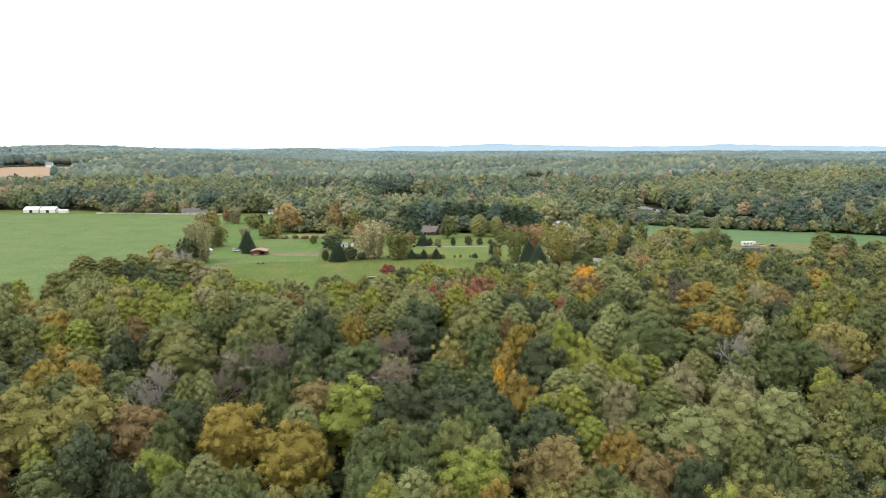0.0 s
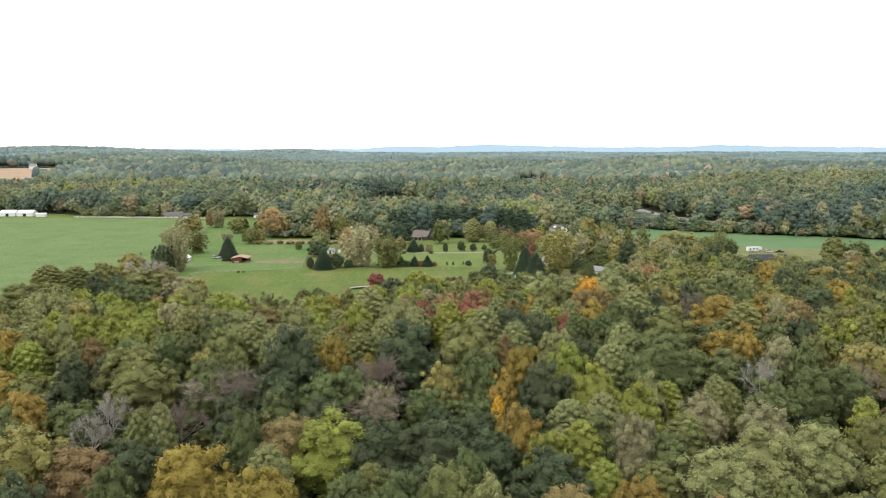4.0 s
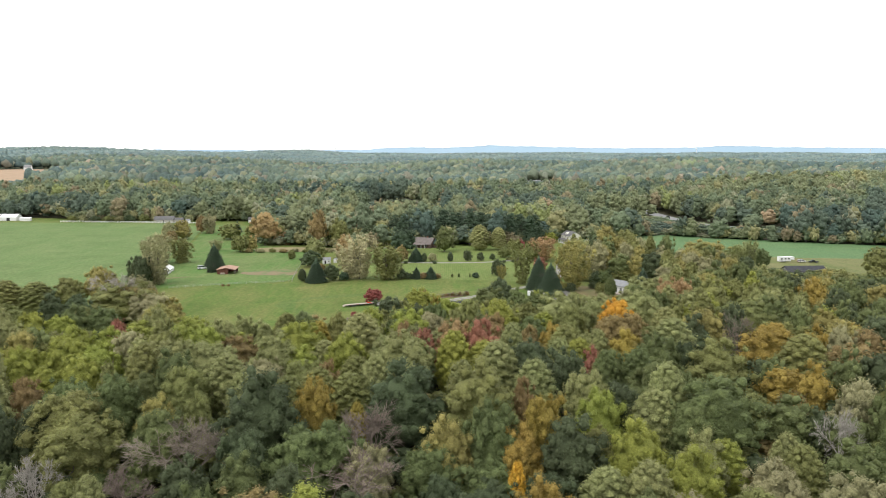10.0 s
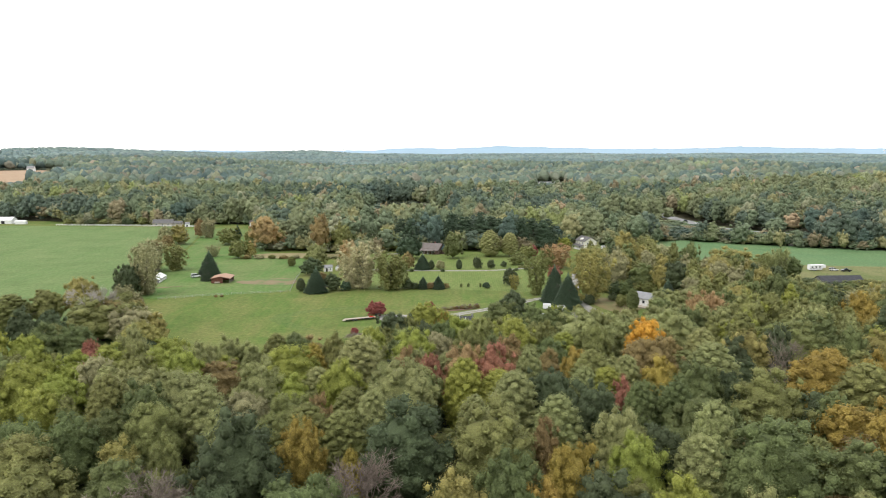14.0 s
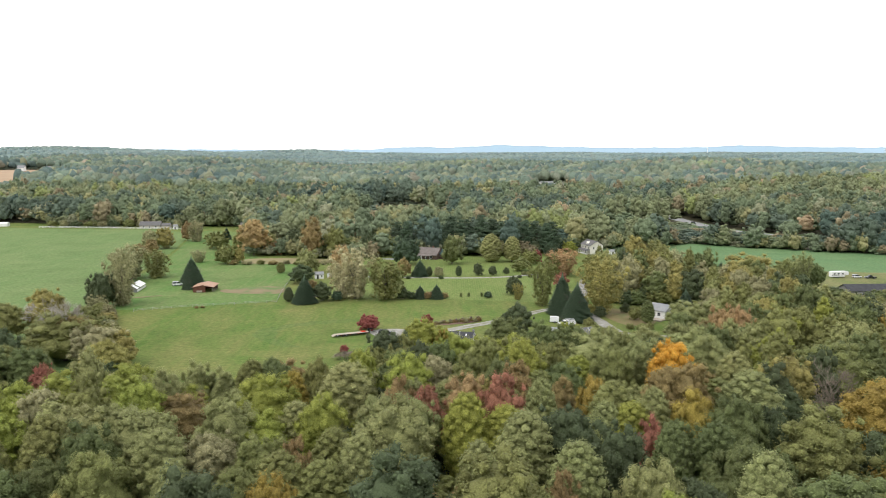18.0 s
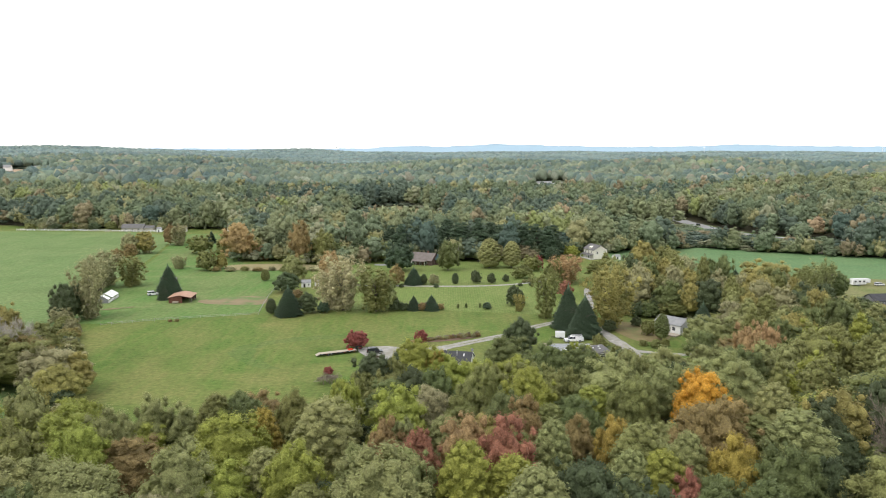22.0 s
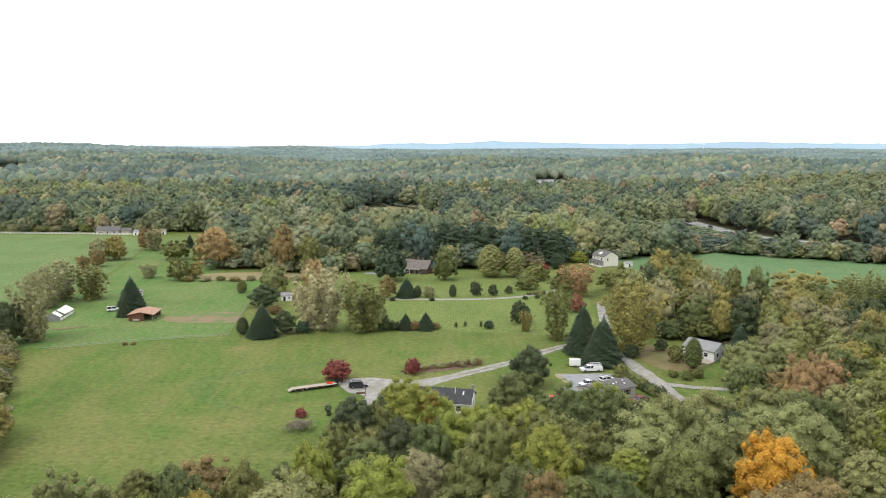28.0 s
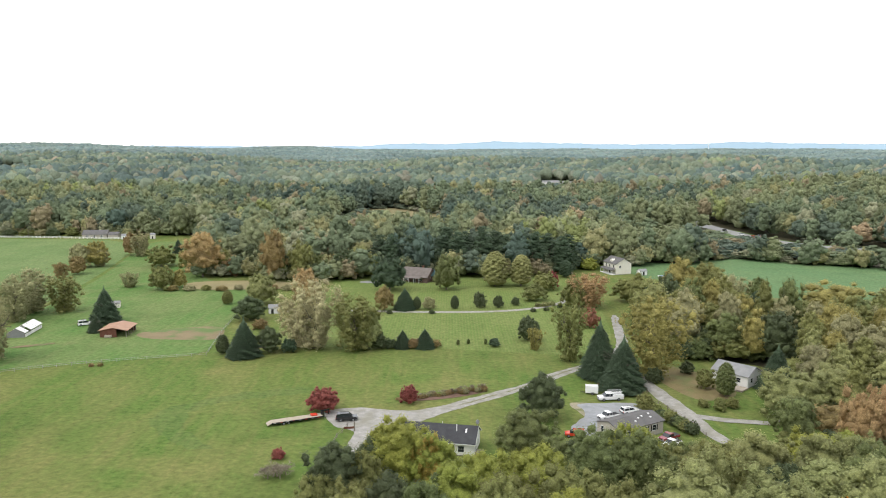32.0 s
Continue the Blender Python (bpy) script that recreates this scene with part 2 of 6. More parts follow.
# ---------------------------------------------------------------- mesh helpers
def mesh_of(name, verts, tris, mats, index=None, smooth=False):
    """A mesh from arrays of points and triangles."""
    me = bpy.data.meshes.new(name)
    verts, tris = np.asarray(verts, np.float32), np.asarray(tris, np.int32)
    me.vertices.add(len(verts))
    me.vertices.foreach_set("co", verts.ravel())
    me.loops.add(tris.size)
    me.loops.foreach_set("vertex_index", tris.ravel())
    me.polygons.add(len(tris))
    me.polygons.foreach_set("loop_start", np.arange(0, tris.size, 3, dtype=np.int32))
    me.polygons.foreach_set("loop_total", np.full(len(tris), 3, np.int32))
    for m in mats:
        me.materials.append(m)
    if index is not None:
        me.polygons.foreach_set("material_index", np.asarray(index, np.int32))
    if smooth:
        me.polygons.foreach_set("use_smooth", np.ones(len(tris), bool))
    me.update(calc_edges=True)
    return me


def thing(name, m, label, category, group="", kind=""):
    ob = new(name)
    ob.empty_display_size = 0.3
    ob.matrix_world = m
    return tagged(ob, label, category, group, kind)


def part(name, bm, material, parent, label=""):
    """One mesh object under a thing or a part, in its parent's own axes."""
    me = bpy.data.meshes.new(name)
    bm.to_mesh(me)
    bm.free()
    me.materials.append(material)
    ob = new(name, me)
    ob.parent = parent
    return tagged(ob, label)


def box(size, at=(0, 0, 0), bevel=0.0, turn=None):
    """A bmesh box, at: the middle of its foot."""
    bm = bmesh.new()
    m = Matrix.Translation((at[0], at[1], at[2] + size[2] / 2)) @ (turn or Matrix()) @ Matrix.Diagonal((*size, 1))
    bmesh.ops.create_cube(bm, size=1, matrix=m)
    if bevel:
        bmesh.ops.bevel(bm, geom=bm.edges[:], offset=bevel, segments=1, affect="EDGES")
    return bm


def prism(points, depth, axis="y", shift=0.0):
    """A closed outline (u, z), drawn out along y or x by depth, about shift."""
    bm = bmesh.new()
    ends = []
    for s in (-depth / 2 + shift, depth / 2 + shift):
        ends.append([bm.verts.new((u, s, z) if axis == "y" else (s, u, z)) for u, z in points])
    n = len(points)
    for i in range(n):
        bm.faces.new((ends[0][i], ends[0][(i + 1) % n], ends[1][(i + 1) % n], ends[1][i]))
    bm.faces.new(ends[0][::-1])
    bm.faces.new(ends[1])
    bmesh.ops.recalc_face_normals(bm, faces=bm.faces[:])
    return bm


def rod(p, q, r1, r2=None, sides=6):
    """A tapered round bar from p to q."""
    bm = bmesh.new()
    p, q = Vector(p), Vector(q)
    d = q - p
    m = Matrix.Translation((p + q) / 2) @ d.to_track_quat("Z", "Y").to_matrix().to_4x4()
    bmesh.ops.create_cone(bm, cap_ends=True, segments=sides, radius1=r1, radius2=r1 if r2 is None else r2, depth=d.length, matrix=m)
    return bm


def merged(*bms):
    out = bmesh.new()
    for b in bms:
        me = bpy.data.meshes.new("tmp")
        b.to_mesh(me)
        b.free()
        out.from_mesh(me)
        bpy.data.meshes.remove(me)
    return out


# ---------------------------------------------------------------- land
def ramp(v, lo, hi):
    s = np.clip((v - lo) / (hi - lo), 0, 1)
    return s * s * (3 - 2 * s)


def land(x, y):
    """Height of the ground: a creek valley, level meadows, then long low ridges."""
    x, y = np.asarray(x, float), np.asarray(y, float)
    z = np.interp(y, [-600, -100, 50, 110, 150, 190, 220, 250, 290, 330, 820, 1100, 1600, 2400, 3400, 5200],
                  [0, -6, -16, -20, -18, -12, -6, -2, -0.3, 0, 0, 8, 8, 15, 20, 16])
    far = ramp(y, 850, 1500) * (1 - 0.85 * np.exp(-((x - 150) / 110) ** 2) * ramp(1650 - y, 0, 200))
    z = z + 14 * ramp(y, 1150, 1850) * np.exp(-((x + 860) / 240) ** 2)
    z = z + far * (1 - 0.6 * ramp(y, 1900, 2600)) * (7 * np.sin(x / 210 + 1.0 + y / 400) + 7 * np.sin(y / 130 + x / 330) + 4 * np.sin(x / 95 - y / 170))
    z = z + 13 * np.exp(-((x - 500) / 190) ** 2 - ((y - 1000) / 190) ** 2)
    z = z + 34 * np.exp(-((x + 1330) / 300) ** 2 - ((y - 2700) / 500) ** 2)
    return z


def at_land(x, y, turn=0.0, lift=0.0):
    return pose(x, y, float(land(x, y)) + lift, 0, 0, turn)


def inside(poly, x, y):
    """Which points lie in a polygon."""
    x, y = np.asarray(x, float), np.asarray(y, float)
    hit = np.zeros(x.shape, bool)
    for (x1, y1), (x2, y2) in zip(poly, poly[1:] + poly[:1]):
        if y1 != y2:
            hit ^= ((y1 > y) != (y2 > y)) & (x < (x2 - x1) * (y - y1) / (y2 - y1) + x1)
    return hit


def rounded(poly, times=2):
    """The outline with its corners cut, softly."""
    p = np.array(poly, float)
    for _ in range(times):
        q = np.roll(p, -1, 0)
        p = np.stack([0.75 * p + 0.25 * q, 0.25 * p + 0.75 * q], 1).reshape(-1, 2)
    return [tuple(v) for v in p]


def patch(name, outline, lift, material, label, category, step=10.0, wobble=0.0):
    """A sheet on the ground inside an outline."""
    pts, n = [], len(outline)
    for i in range(n):
        a, b = Vector(outline[i]), Vector(outline[(i + 1) % n])
        k = max(1, int((b - a).length / step))
        for j in range(k):
            p = a.lerp(b, j / k)
            pts.append(p + wobble * Vector((math.sin(p.y * 0.9 + p.x), math.sin(p.x * 1.1 - p.y * 0.6))))
    edges = [(i, (i + 1) % len(pts)) for i in range(len(pts))]
    xs, ys = [p.x for p in pts], [p.y for p in pts]
    gx, gy = np.meshgrid(np.arange(min(xs), max(xs), step), np.arange(min(ys), max(ys), step))
    keep = inside([tuple(p) for p in pts], gx, gy)
    allp = pts + [Vector(p) for p in zip(gx[keep], gy[keep])]
    vs, _, fs, *_ = delaunay_2d_cdt(allp, edges, [], 1, 1e-4)
    v = np.array([(p.x, p.y) for p in vs])
    z = land(v[:, 0], v[:, 1]) + lift
    tris = [(f[0], f[k], f[k + 1]) for f in fs for k in range(1, len(f) - 1)]
    ob = new(name, mesh_of(name, np.column_stack([v, z]), tris, [material], smooth=True))
    return tagged(ob, label, category, kind="structure")


def strip(line, width):
    """The outline of a road along a line of points (x, y[, width])."""
    p = [Vector(v[:2]) for v in line]
    w = [v[2] if len(v) > 2 else width for v in line]
    left, right = [], []
    for i, v in enumerate(p):
        d = (p[min(i + 1, len(p) - 1)] - p[max(i - 1, 0)]).normalized()
        s = Vector((-d.y, d.x)) * w[i] / 2
        left.append(tuple(v + s))
        right.append(tuple(v - s))
    return left + right[::-1]


def curve(line, times=2):
    """The line with its bends rounded."""
    p = np.array(line, float)
    for _ in range(times):
        q = np.stack([0.75 * p[:-1] + 0.25 * p[1:], 0.25 * p[:-1] + 0.75 * p[1:]], 1).reshape(-1, p.shape[1])
        p = np.vstack([p[:1], q, p[-1:]])
    return [tuple(v) for v in p]


gx = np.concatenate([np.arange(-5000, -1200, 120), np.arange(-1200, -500, 40), np.arange(-500, 500, 10), np.arange(500, 1200, 40), np.arange(1200, 5001, 120)])
gy = np.concatenate([np.arange(-1500, 0, 60), np.arange(0, 900, 10), np.arange(900, 1800, 25), np.arange(1800, 4981, 60)])
GX, GY = np.meshgrid(gx, gy)
nx, ny = len(gx), len(gy)
idx = np.arange(nx * ny).reshape(ny, nx)
a, b, c, d = idx[:-1, :-1].ravel(), idx[:-1, 1:].ravel(), idx[1:, 1:].ravel(), idx[1:, :-1].ravel()
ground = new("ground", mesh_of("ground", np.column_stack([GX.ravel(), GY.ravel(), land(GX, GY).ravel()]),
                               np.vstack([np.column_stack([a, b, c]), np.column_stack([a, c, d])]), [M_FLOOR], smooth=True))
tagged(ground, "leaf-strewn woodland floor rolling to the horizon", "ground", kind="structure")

CLEARING = [(-900, 300), (-300, 296), (-170, 292), (-90, 300), (-56, 300), (-38, 312), (-33, 320), (-24, 322), (-10, 322), (12, 320), (30, 322), (56, 334),
            (66, 354), (76, 370), (90, 380), (99, 404), (100, 432), (84, 442), (72, 448), (70, 470), (72, 500), (80, 516), (100, 524), (112, 548), (116, 590), (112, 622), (86, 630),
            (66, 612), (50, 598), (30, 590), (-34, 592), (-50, 585), (-62, 580), (-88, 578), (-96, 590), (-132, 592), (-140, 640), (-158, 700), (-164, 764), (-240, 770),
            (-330, 774), (-375, 790), (-460, 796), (-900, 800)]
RIGHT_FIELD = [(100, 600), (112, 640), (140, 632), (166, 655), (200, 632), (240, 612), (300, 590), (345, 560), (300, 536), (235, 535), (200, 545), (150, 540), (124, 575)]
LEFT_FIELD = [(-900, 302), (-300, 300), (-170, 298), (-100, 312), (-122, 380), (-150, 425), (-168, 480), (-175, 560), (-190, 640), (-215, 742), (-330, 750), (-460, 758), (-900, 770)]
TAN_FIELD = [(-690, 1185), (-625, 1178), (-612, 1225), (-650, 1395), (-680, 1560), (-800, 1565), (-850, 1440), (-780, 1260)]
TAN_MID = [(-80, 950), (-50, 958), (-8, 905), (-6, 868), (-16, 848), (-50, 880), (-82, 915)]
HIGHWAY = curve([(480, 650), (380, 668), (290, 684), (244, 704), (219, 745), (213, 800), (205, 860), (190, 950), (165, 1100), (150, 1320), (150, 1420)])
HIGHWAY_CLEAR = [(x - 4.0, y, 30.0) if 690 < y < 795 else (x, y, 13.0) for x, y in HIGHWAY]
FAR_RIGHT = [(860, 1500), (1040, 1480), (1250, 1600), (1250, 2050), (1050, 2050), (960, 1800)]
STRIP_FIELD = [(-131, 577), (-100, 583), (-66, 574), (-66, 562), (-94, 557), (-124, 557)]
RIGHT_YARD = [(112, 484), (150, 466), (172, 455), (230, 452), (330, 500), (345, 560), (300, 540), (235, 540), (200, 549), (150, 546), (118, 580), (96, 570)]
ROAD_END = [(125, 1250), (180, 1240), (195, 1420), (130, 1420)]

def grown(poly, far):
    """The outline pushed out from its middle."""
    m = sum((Vector(p) for p in poly), Vector((0, 0))) / len(poly)
    return [tuple(Vector(p) + (Vector(p) - m).normalized() * far) for p in poly]


patch("meadow", rounded([(x, y + 9) if y > 560 else (x, y) for x, y in CLEARING]), 0.06, M_GRASS, "mown green meadow with yellowed swaths and faint tracks", "meadow")
patch("lawn", rounded([(-58, 454), (-20, 458), (20, 450), (48, 444), (58, 470), (62, 510), (66, 560), (60, 596), (30, 589), (-34, 591), (-56, 580), (-62, 520), (-60, 480)]), 0.10, M_LAWN, "striped mown lawn round a curved drive", "lawn")
patch("paddock", rounded([(-132, 428), (-108, 438), (-78.5, 446), (-81, 467), (-86, 524), (-92, 560), (-130, 592), (-150, 660), (-175, 735), (-212, 734), (-188, 640), (-172, 560), (-165, 480), (-150, 430)], 1), 0.10, M_PADDOCK, "bright green horse paddock with thin tracks", "paddock")
M_LUSH = turf("lush_grass", (0.066, 0.117, 0.028), (0.098, 0.146, 0.038), (0.150, 0.160, 0.060), 0.5)
patch("lush_band", rounded([(-74.1, 386.9), (-73.7, 396.3), (-60.5, 406.3), (-46.4, 412.2), (-37.0, 414.3), (-36.0, 408.4), (-47.9, 405.0), (-61.6, 399.9), (-67.0, 391.7), (-62.1, 379.5), (-50.8, 368.5), (-58.5, 369.1), (-68.5, 377.0)]), 0.10, M_LUSH, "darker lush band of grass in the meadow", "meadow", 4, 0.8)
patch("pasture_left", rounded(LEFT_FIELD, 1), 0.14, M_PASTURE, "wide smooth bright green hayfield", "field", 15)
patch("field_right", rounded(grown(RIGHT_FIELD, 9)), 0.10, M_FIELD, "flat blue-green crop field ringed by woods", "field")
M_YARD = turf("rough_grass", (0.105, 0.135, 0.045), (0.140, 0.158, 0.060), (0.190, 0.172, 0.085), 0.6)
patch("yard_right", rounded(RIGHT_YARD), 0.07, M_YARD, "rough yellowed grass beside the crop field", "field")
# grown under the trees, so pale soil bounces light onto their dark sides
patch("field_far", rounded(grown(TAN_FIELD, 14)), 0.5, M_STUBBLE, "bare tan harvested field far off", "field", 30)
patch("field_middle", rounded(grown(TAN_MID, 7)), 0.4, M_DRYGRASS, "dry tawny grass clearing in the woods", "field")
patch("field_edge", rounded(FAR_RIGHT), 0.6, M_STUBBLE, "pale bare field at the far woods", "field", 30)
patch("field_strip", rounded(STRIP_FIELD), 0.14, M_DRYGRASS, "strip of dry tan grass by the hedge", "field")
# added pale sheet, brightens the dark tree walls round the road's end
patch("roadside", rounded(grown(ROAD_END, 12)), 0.15, M_DRYGRASS, "dry grass about the far end of the highway", "verge", 12)
patch("verge", strip([(x - 3.0, y, 26.0) if 690 < y < 795 else (x, y, 13.5) for x, y in HIGHWAY], 30.0), 0.2, M_PADDOCK, "green grass verge along the highway", "verge", 12)
patch("highway", strip(HIGHWAY, 13.0), 0.35, M_ASPHALT, "grey asphalt highway curving between the woods", "road", 12)
patch("drive_gravel", rounded([(-31.8, 392.5), (-29.6, 395.0), (-26, 396.3), (-22, 396.7), (-15.1, 394.7), (-8.6, 394.3), (-2.2, 397.8), (3.8, 402.7), (11, 408.3), (21.6, 416.3), (29.3, 426.6), (38.8, 433.7), (45, 439.5), (52, 447), (57, 460),
                               (60, 480), (64, 505), (67, 505), (63.5, 480), (61, 460), (56, 444), (47, 435.5), (39, 430.2), (34, 424.4), (24.7, 414.4), (10.7, 402.3), (5.2, 398.3), (-0.7, 393.1), (-4.9, 388.7), (-10.8, 383.3),
                               (-14, 380.7), (-16.7, 377.8), (-18.1, 374), (-19.2, 366), (-21.6, 352), (-24.4, 353), (-22.9, 366), (-22.8, 376), (-21.9, 379.5), (-24, 381.5), (-27.6, 383), (-28.6, 385.4), (-30.4, 388.8)], 1), 0.12, M_GRAVEL,
      "pale gravel driveway widening to a parking place", "driveway", 1.2, 0.16)
M_TRACK = surface("worn_track", (0.120, 0.135, 0.060), (0.200, 0.190, 0.110), 0.6, 3.0, bump=0.03, c_col=(0.26, 0.25, 0.22), c_scale=0.3)
patch("drive_crown", strip(curve([(1.5, 397.6), (10.8, 405.2), (22.8, 415.4), (31.5, 425.3), (38.9, 432), (46, 437.4)]), 0.7), 0.16, M_TRACK, "thin grass along the crown of the drive", "driveway", 1.0, 0.14)
patch("drive_yard", rounded([(32.4, 399.8), (39.2, 400.6), (49.7, 401.2), (51, 394), (46, 386), (38.1, 376), (32, 375.5), (28.3, 381.4), (31.2, 386.6), (34.6, 391.8), (34.4, 395.6)], 2), 0.12, M_BLUESTONE, "blue-grey gravel yard beside the mobile home", "driveway", 1.5, 0.2)
M_SAND = surface("sandy_verge", (0.21, 0.185, 0.125), (0.31, 0.275, 0.195), 0.5, 4.0, bump=0.03, c_col=(0.13, 0.15, 0.06), c_scale=0.3)
patch("yard_verge", rounded([(31.2, 400.6), (36, 401.4), (36.5, 398.5), (35.4, 394), (35.2, 391), (33.4, 390.4), (33, 395), (31.4, 398)], 2), 0.105, M_SAND, "sandy worn edge of the gravel yard", "verge", 1.0, 0.2)
patch("lane", strip(curve([(51, 446, 3.0), (54, 432, 3.4), (56, 419, 3.6), (57.4, 406.5, 5.0), (60.0, 393, 4.6), (61.6, 378, 3.4), (68, 360, 3.4), (80, 345, 3.4)]), 4.0), 0.16, M_GRAVEL, "narrow gravel lane with worn wheel tracks", "lane", 1.5, 0.16)
patch("side_lane", strip([(61, 391, 3.0), (68, 388, 3.0), (78, 386, 2.8), (90, 390, 2.6)], 3.0), 0.2, M_GRAVEL, "short gravel spur to the white house", "lane", 4)
patch("upper_drive", strip(curve([(-46, 513), (-20, 510.5), (0, 510), (18, 511), (36, 517), (50, 530), (58, 548)]), 3.0), 0.12, M_GRAVEL, "pale curved drive across the lawn", "driveway", 4)

# ---------------------------------------------------------------- trees
G = (1 + 5 ** 0.5) / 2
ICO_V = np.array([(-1, G, 0), (1, G, 0), (-1, -G, 0), (1, -G, 0), (0, -1, G), (0, 1, G), (0, -1, -G), (0, 1, -G), (G, 0, -1), (G, 0, 1), (-G, 0, -1), (-G, 0, 1)]) / math.sqrt(1 + G * G)
ICO_F = np.array([(0, 11, 5), (0, 5, 1), (0, 1, 7), (0, 7, 10), (0, 10, 11), (1, 5, 9), (5, 11, 4), (11, 10, 2), (10, 7, 6), (7, 1, 8),
                  (3, 9, 4), (3, 4, 2), (3, 2, 6), (3, 6, 8), (3, 8, 9), (4, 9, 5), (2, 4, 11), (6, 2, 10), (8, 6, 7), (9, 8, 1)])


def directions(rng, n, low=-0.4):
    z = rng.uniform(low, 1, n)
    a = rng.uniform(0, 2 * np.pi, n)
    s = np.sqrt(1 - z * z)
    return np.column_stack([s * np.cos(a), s * np.sin(a), z])


def spiral(n, low=-0.35):
    k = np.arange(n) + 0.5
    z = 1 - (1 - low) * k / n
    a = k * 2.39996
    s = np.sqrt(1 - z * z)
    return np.column_stack([s * np.cos(a), s * np.sin(a), z])


def finer(v, f):
    """Each triangle of a round shell cut in four."""
    v, mid, out = [tuple(p) for p in v], {}, []
    for a, b, c in f:
        k = []
        for i, j in ((a, b), (b, c), (c, a)):
            e = (min(i, j), max(i, j))
            if e not in mid:
                mid[e] = len(v)
                m = np.array(v[i]) + np.array(v[j])
                v.append(tuple(m / np.linalg.norm(m)))
            k.append(mid[e])
        out += [(a, k[0], k[2]), (b, k[1], k[0]), (c, k[2], k[1]), (k[0], k[1], k[2])]
    return np.array(v), np.array(out)


SHELL_0 = (ICO_V, ICO_F)
SHELL_1 = finer(*SHELL_0)


def sprays(rng, p, d, leaf, tilt):
    """Small leaf sprays at the points p, lying roughly across the directions d."""
    n = len(p)
    nrm = d + rng.normal(0, tilt, (n, 3)) + (0, 0, 0.25)
    nrm /= np.linalg.norm(nrm, axis=1)[:, None]
    u = np.cross(nrm, rng.normal(0, 1, (n, 3)))
    u /= np.linalg.norm(u, axis=1)[:, None]
    v = np.cross(nrm, u)
    a = leaf * rng.uniform(0.55, 1.25, (n, 1))
    b = leaf * rng.uniform(0.6, 1.15, (n, 1))
    q = np.stack([p - u * a - v * b * 0.6, p + u * a - v * b * 0.6, p + v * b + u * a * rng.uniform(-0.5, 0.5, (n, 1))], 1)
    return q.reshape(-1, 3), np.arange(3 * n).reshape(-1, 3)


def billows(rng, centres, radii, shell, rough=0.07, tall=1.0):
    """Closed uneven lobes."""
    sv, sf = shell
    V, F = [], []
    for k, (c, r) in enumerate(zip(centres, radii)):
        V.append(c + sv * r * (1 + rng.normal(0, rough, (len(sv), 1))) * (1, 1, tall * rng.uniform(0.85, 1.1)))
        F.append(sf + k * len(sv))
    return np.vstack(V), np.vstack(F)


def crown_of(rng, c, rad, heart, heart_r, leaves, leaf, shell=None, tilt=0.5, tall=1.15):
    """Clumps of leaf sprays round uneven hearts, with loose sprays between the clumps."""
    shell = shell or SHELL_0
    v, f = billows(rng, c, rad * 0.66, shell, 0.16, tall)
    hv, hf = billows(rng, heart, heart_r * 0.78, SHELL_0 if shell is SHELL_0 else SHELL_1, 0.12)
    pick = rng.choice(len(rad), leaves, p=rad ** 2 / (rad ** 2).sum())
    d = directions(rng, leaves, -0.5)
    p = c[pick] + d * (rad[pick] * rng.normal(0.94, 0.17, leaves))[:, None] * (1, 1, tall)
    mid = heart.mean(0)
    away = p - mid
    away /= np.linalg.norm(away, axis=1)[:, None] + 1e-6
    lv, lf = sprays(rng, p, d * 0.75 + away * 0.45, leaf, tilt)
    return np.vstack([v, hv, lv]), np.vstack([f, hf + len(v), lf + len(v) + len(hv)])


def broad_crown(rng, R, foot, top, lobes, leaves, leaf, uneven=0.10, shell=None, tall=1.25):
    """A rounded broadleaf crown: one full outline broken by many lobes."""
    d = spiral(lobes, -0.7) + rng.normal(0, 0.13, (lobes, 3))
    h, mid = (top - foot) / 2, (top + foot) / 2
    swell = 1 + uneven * np.sin(3 * np.arctan2(d[:, 1], d[:, 0]) + rng.uniform(0, 6)) + rng.normal(0, uneven * 0.7, lobes)
    rad = R * rng.uniform(0.15, 0.34, lobes) * (44 / lobes) ** 0.4
    egg = 1 - 0.12 * d[:, 2]
    c = d * (swell * egg * (R - 0.8 * rad))[:, None] * (1, 1, 0)
    c[:, 2] = mid + d[:, 2] * swell * (h - 0.8 * rad)
    heart = np.array([(0, 0, mid - 0.42 * h), (0, 0, mid - 0.05 * h), (0, 0, mid + 0.34 * h)])
    return crown_of(rng, c, rad, heart, np.array([0.80, 0.92, 0.76]) * R, leaves, leaf, shell, tall=tall)


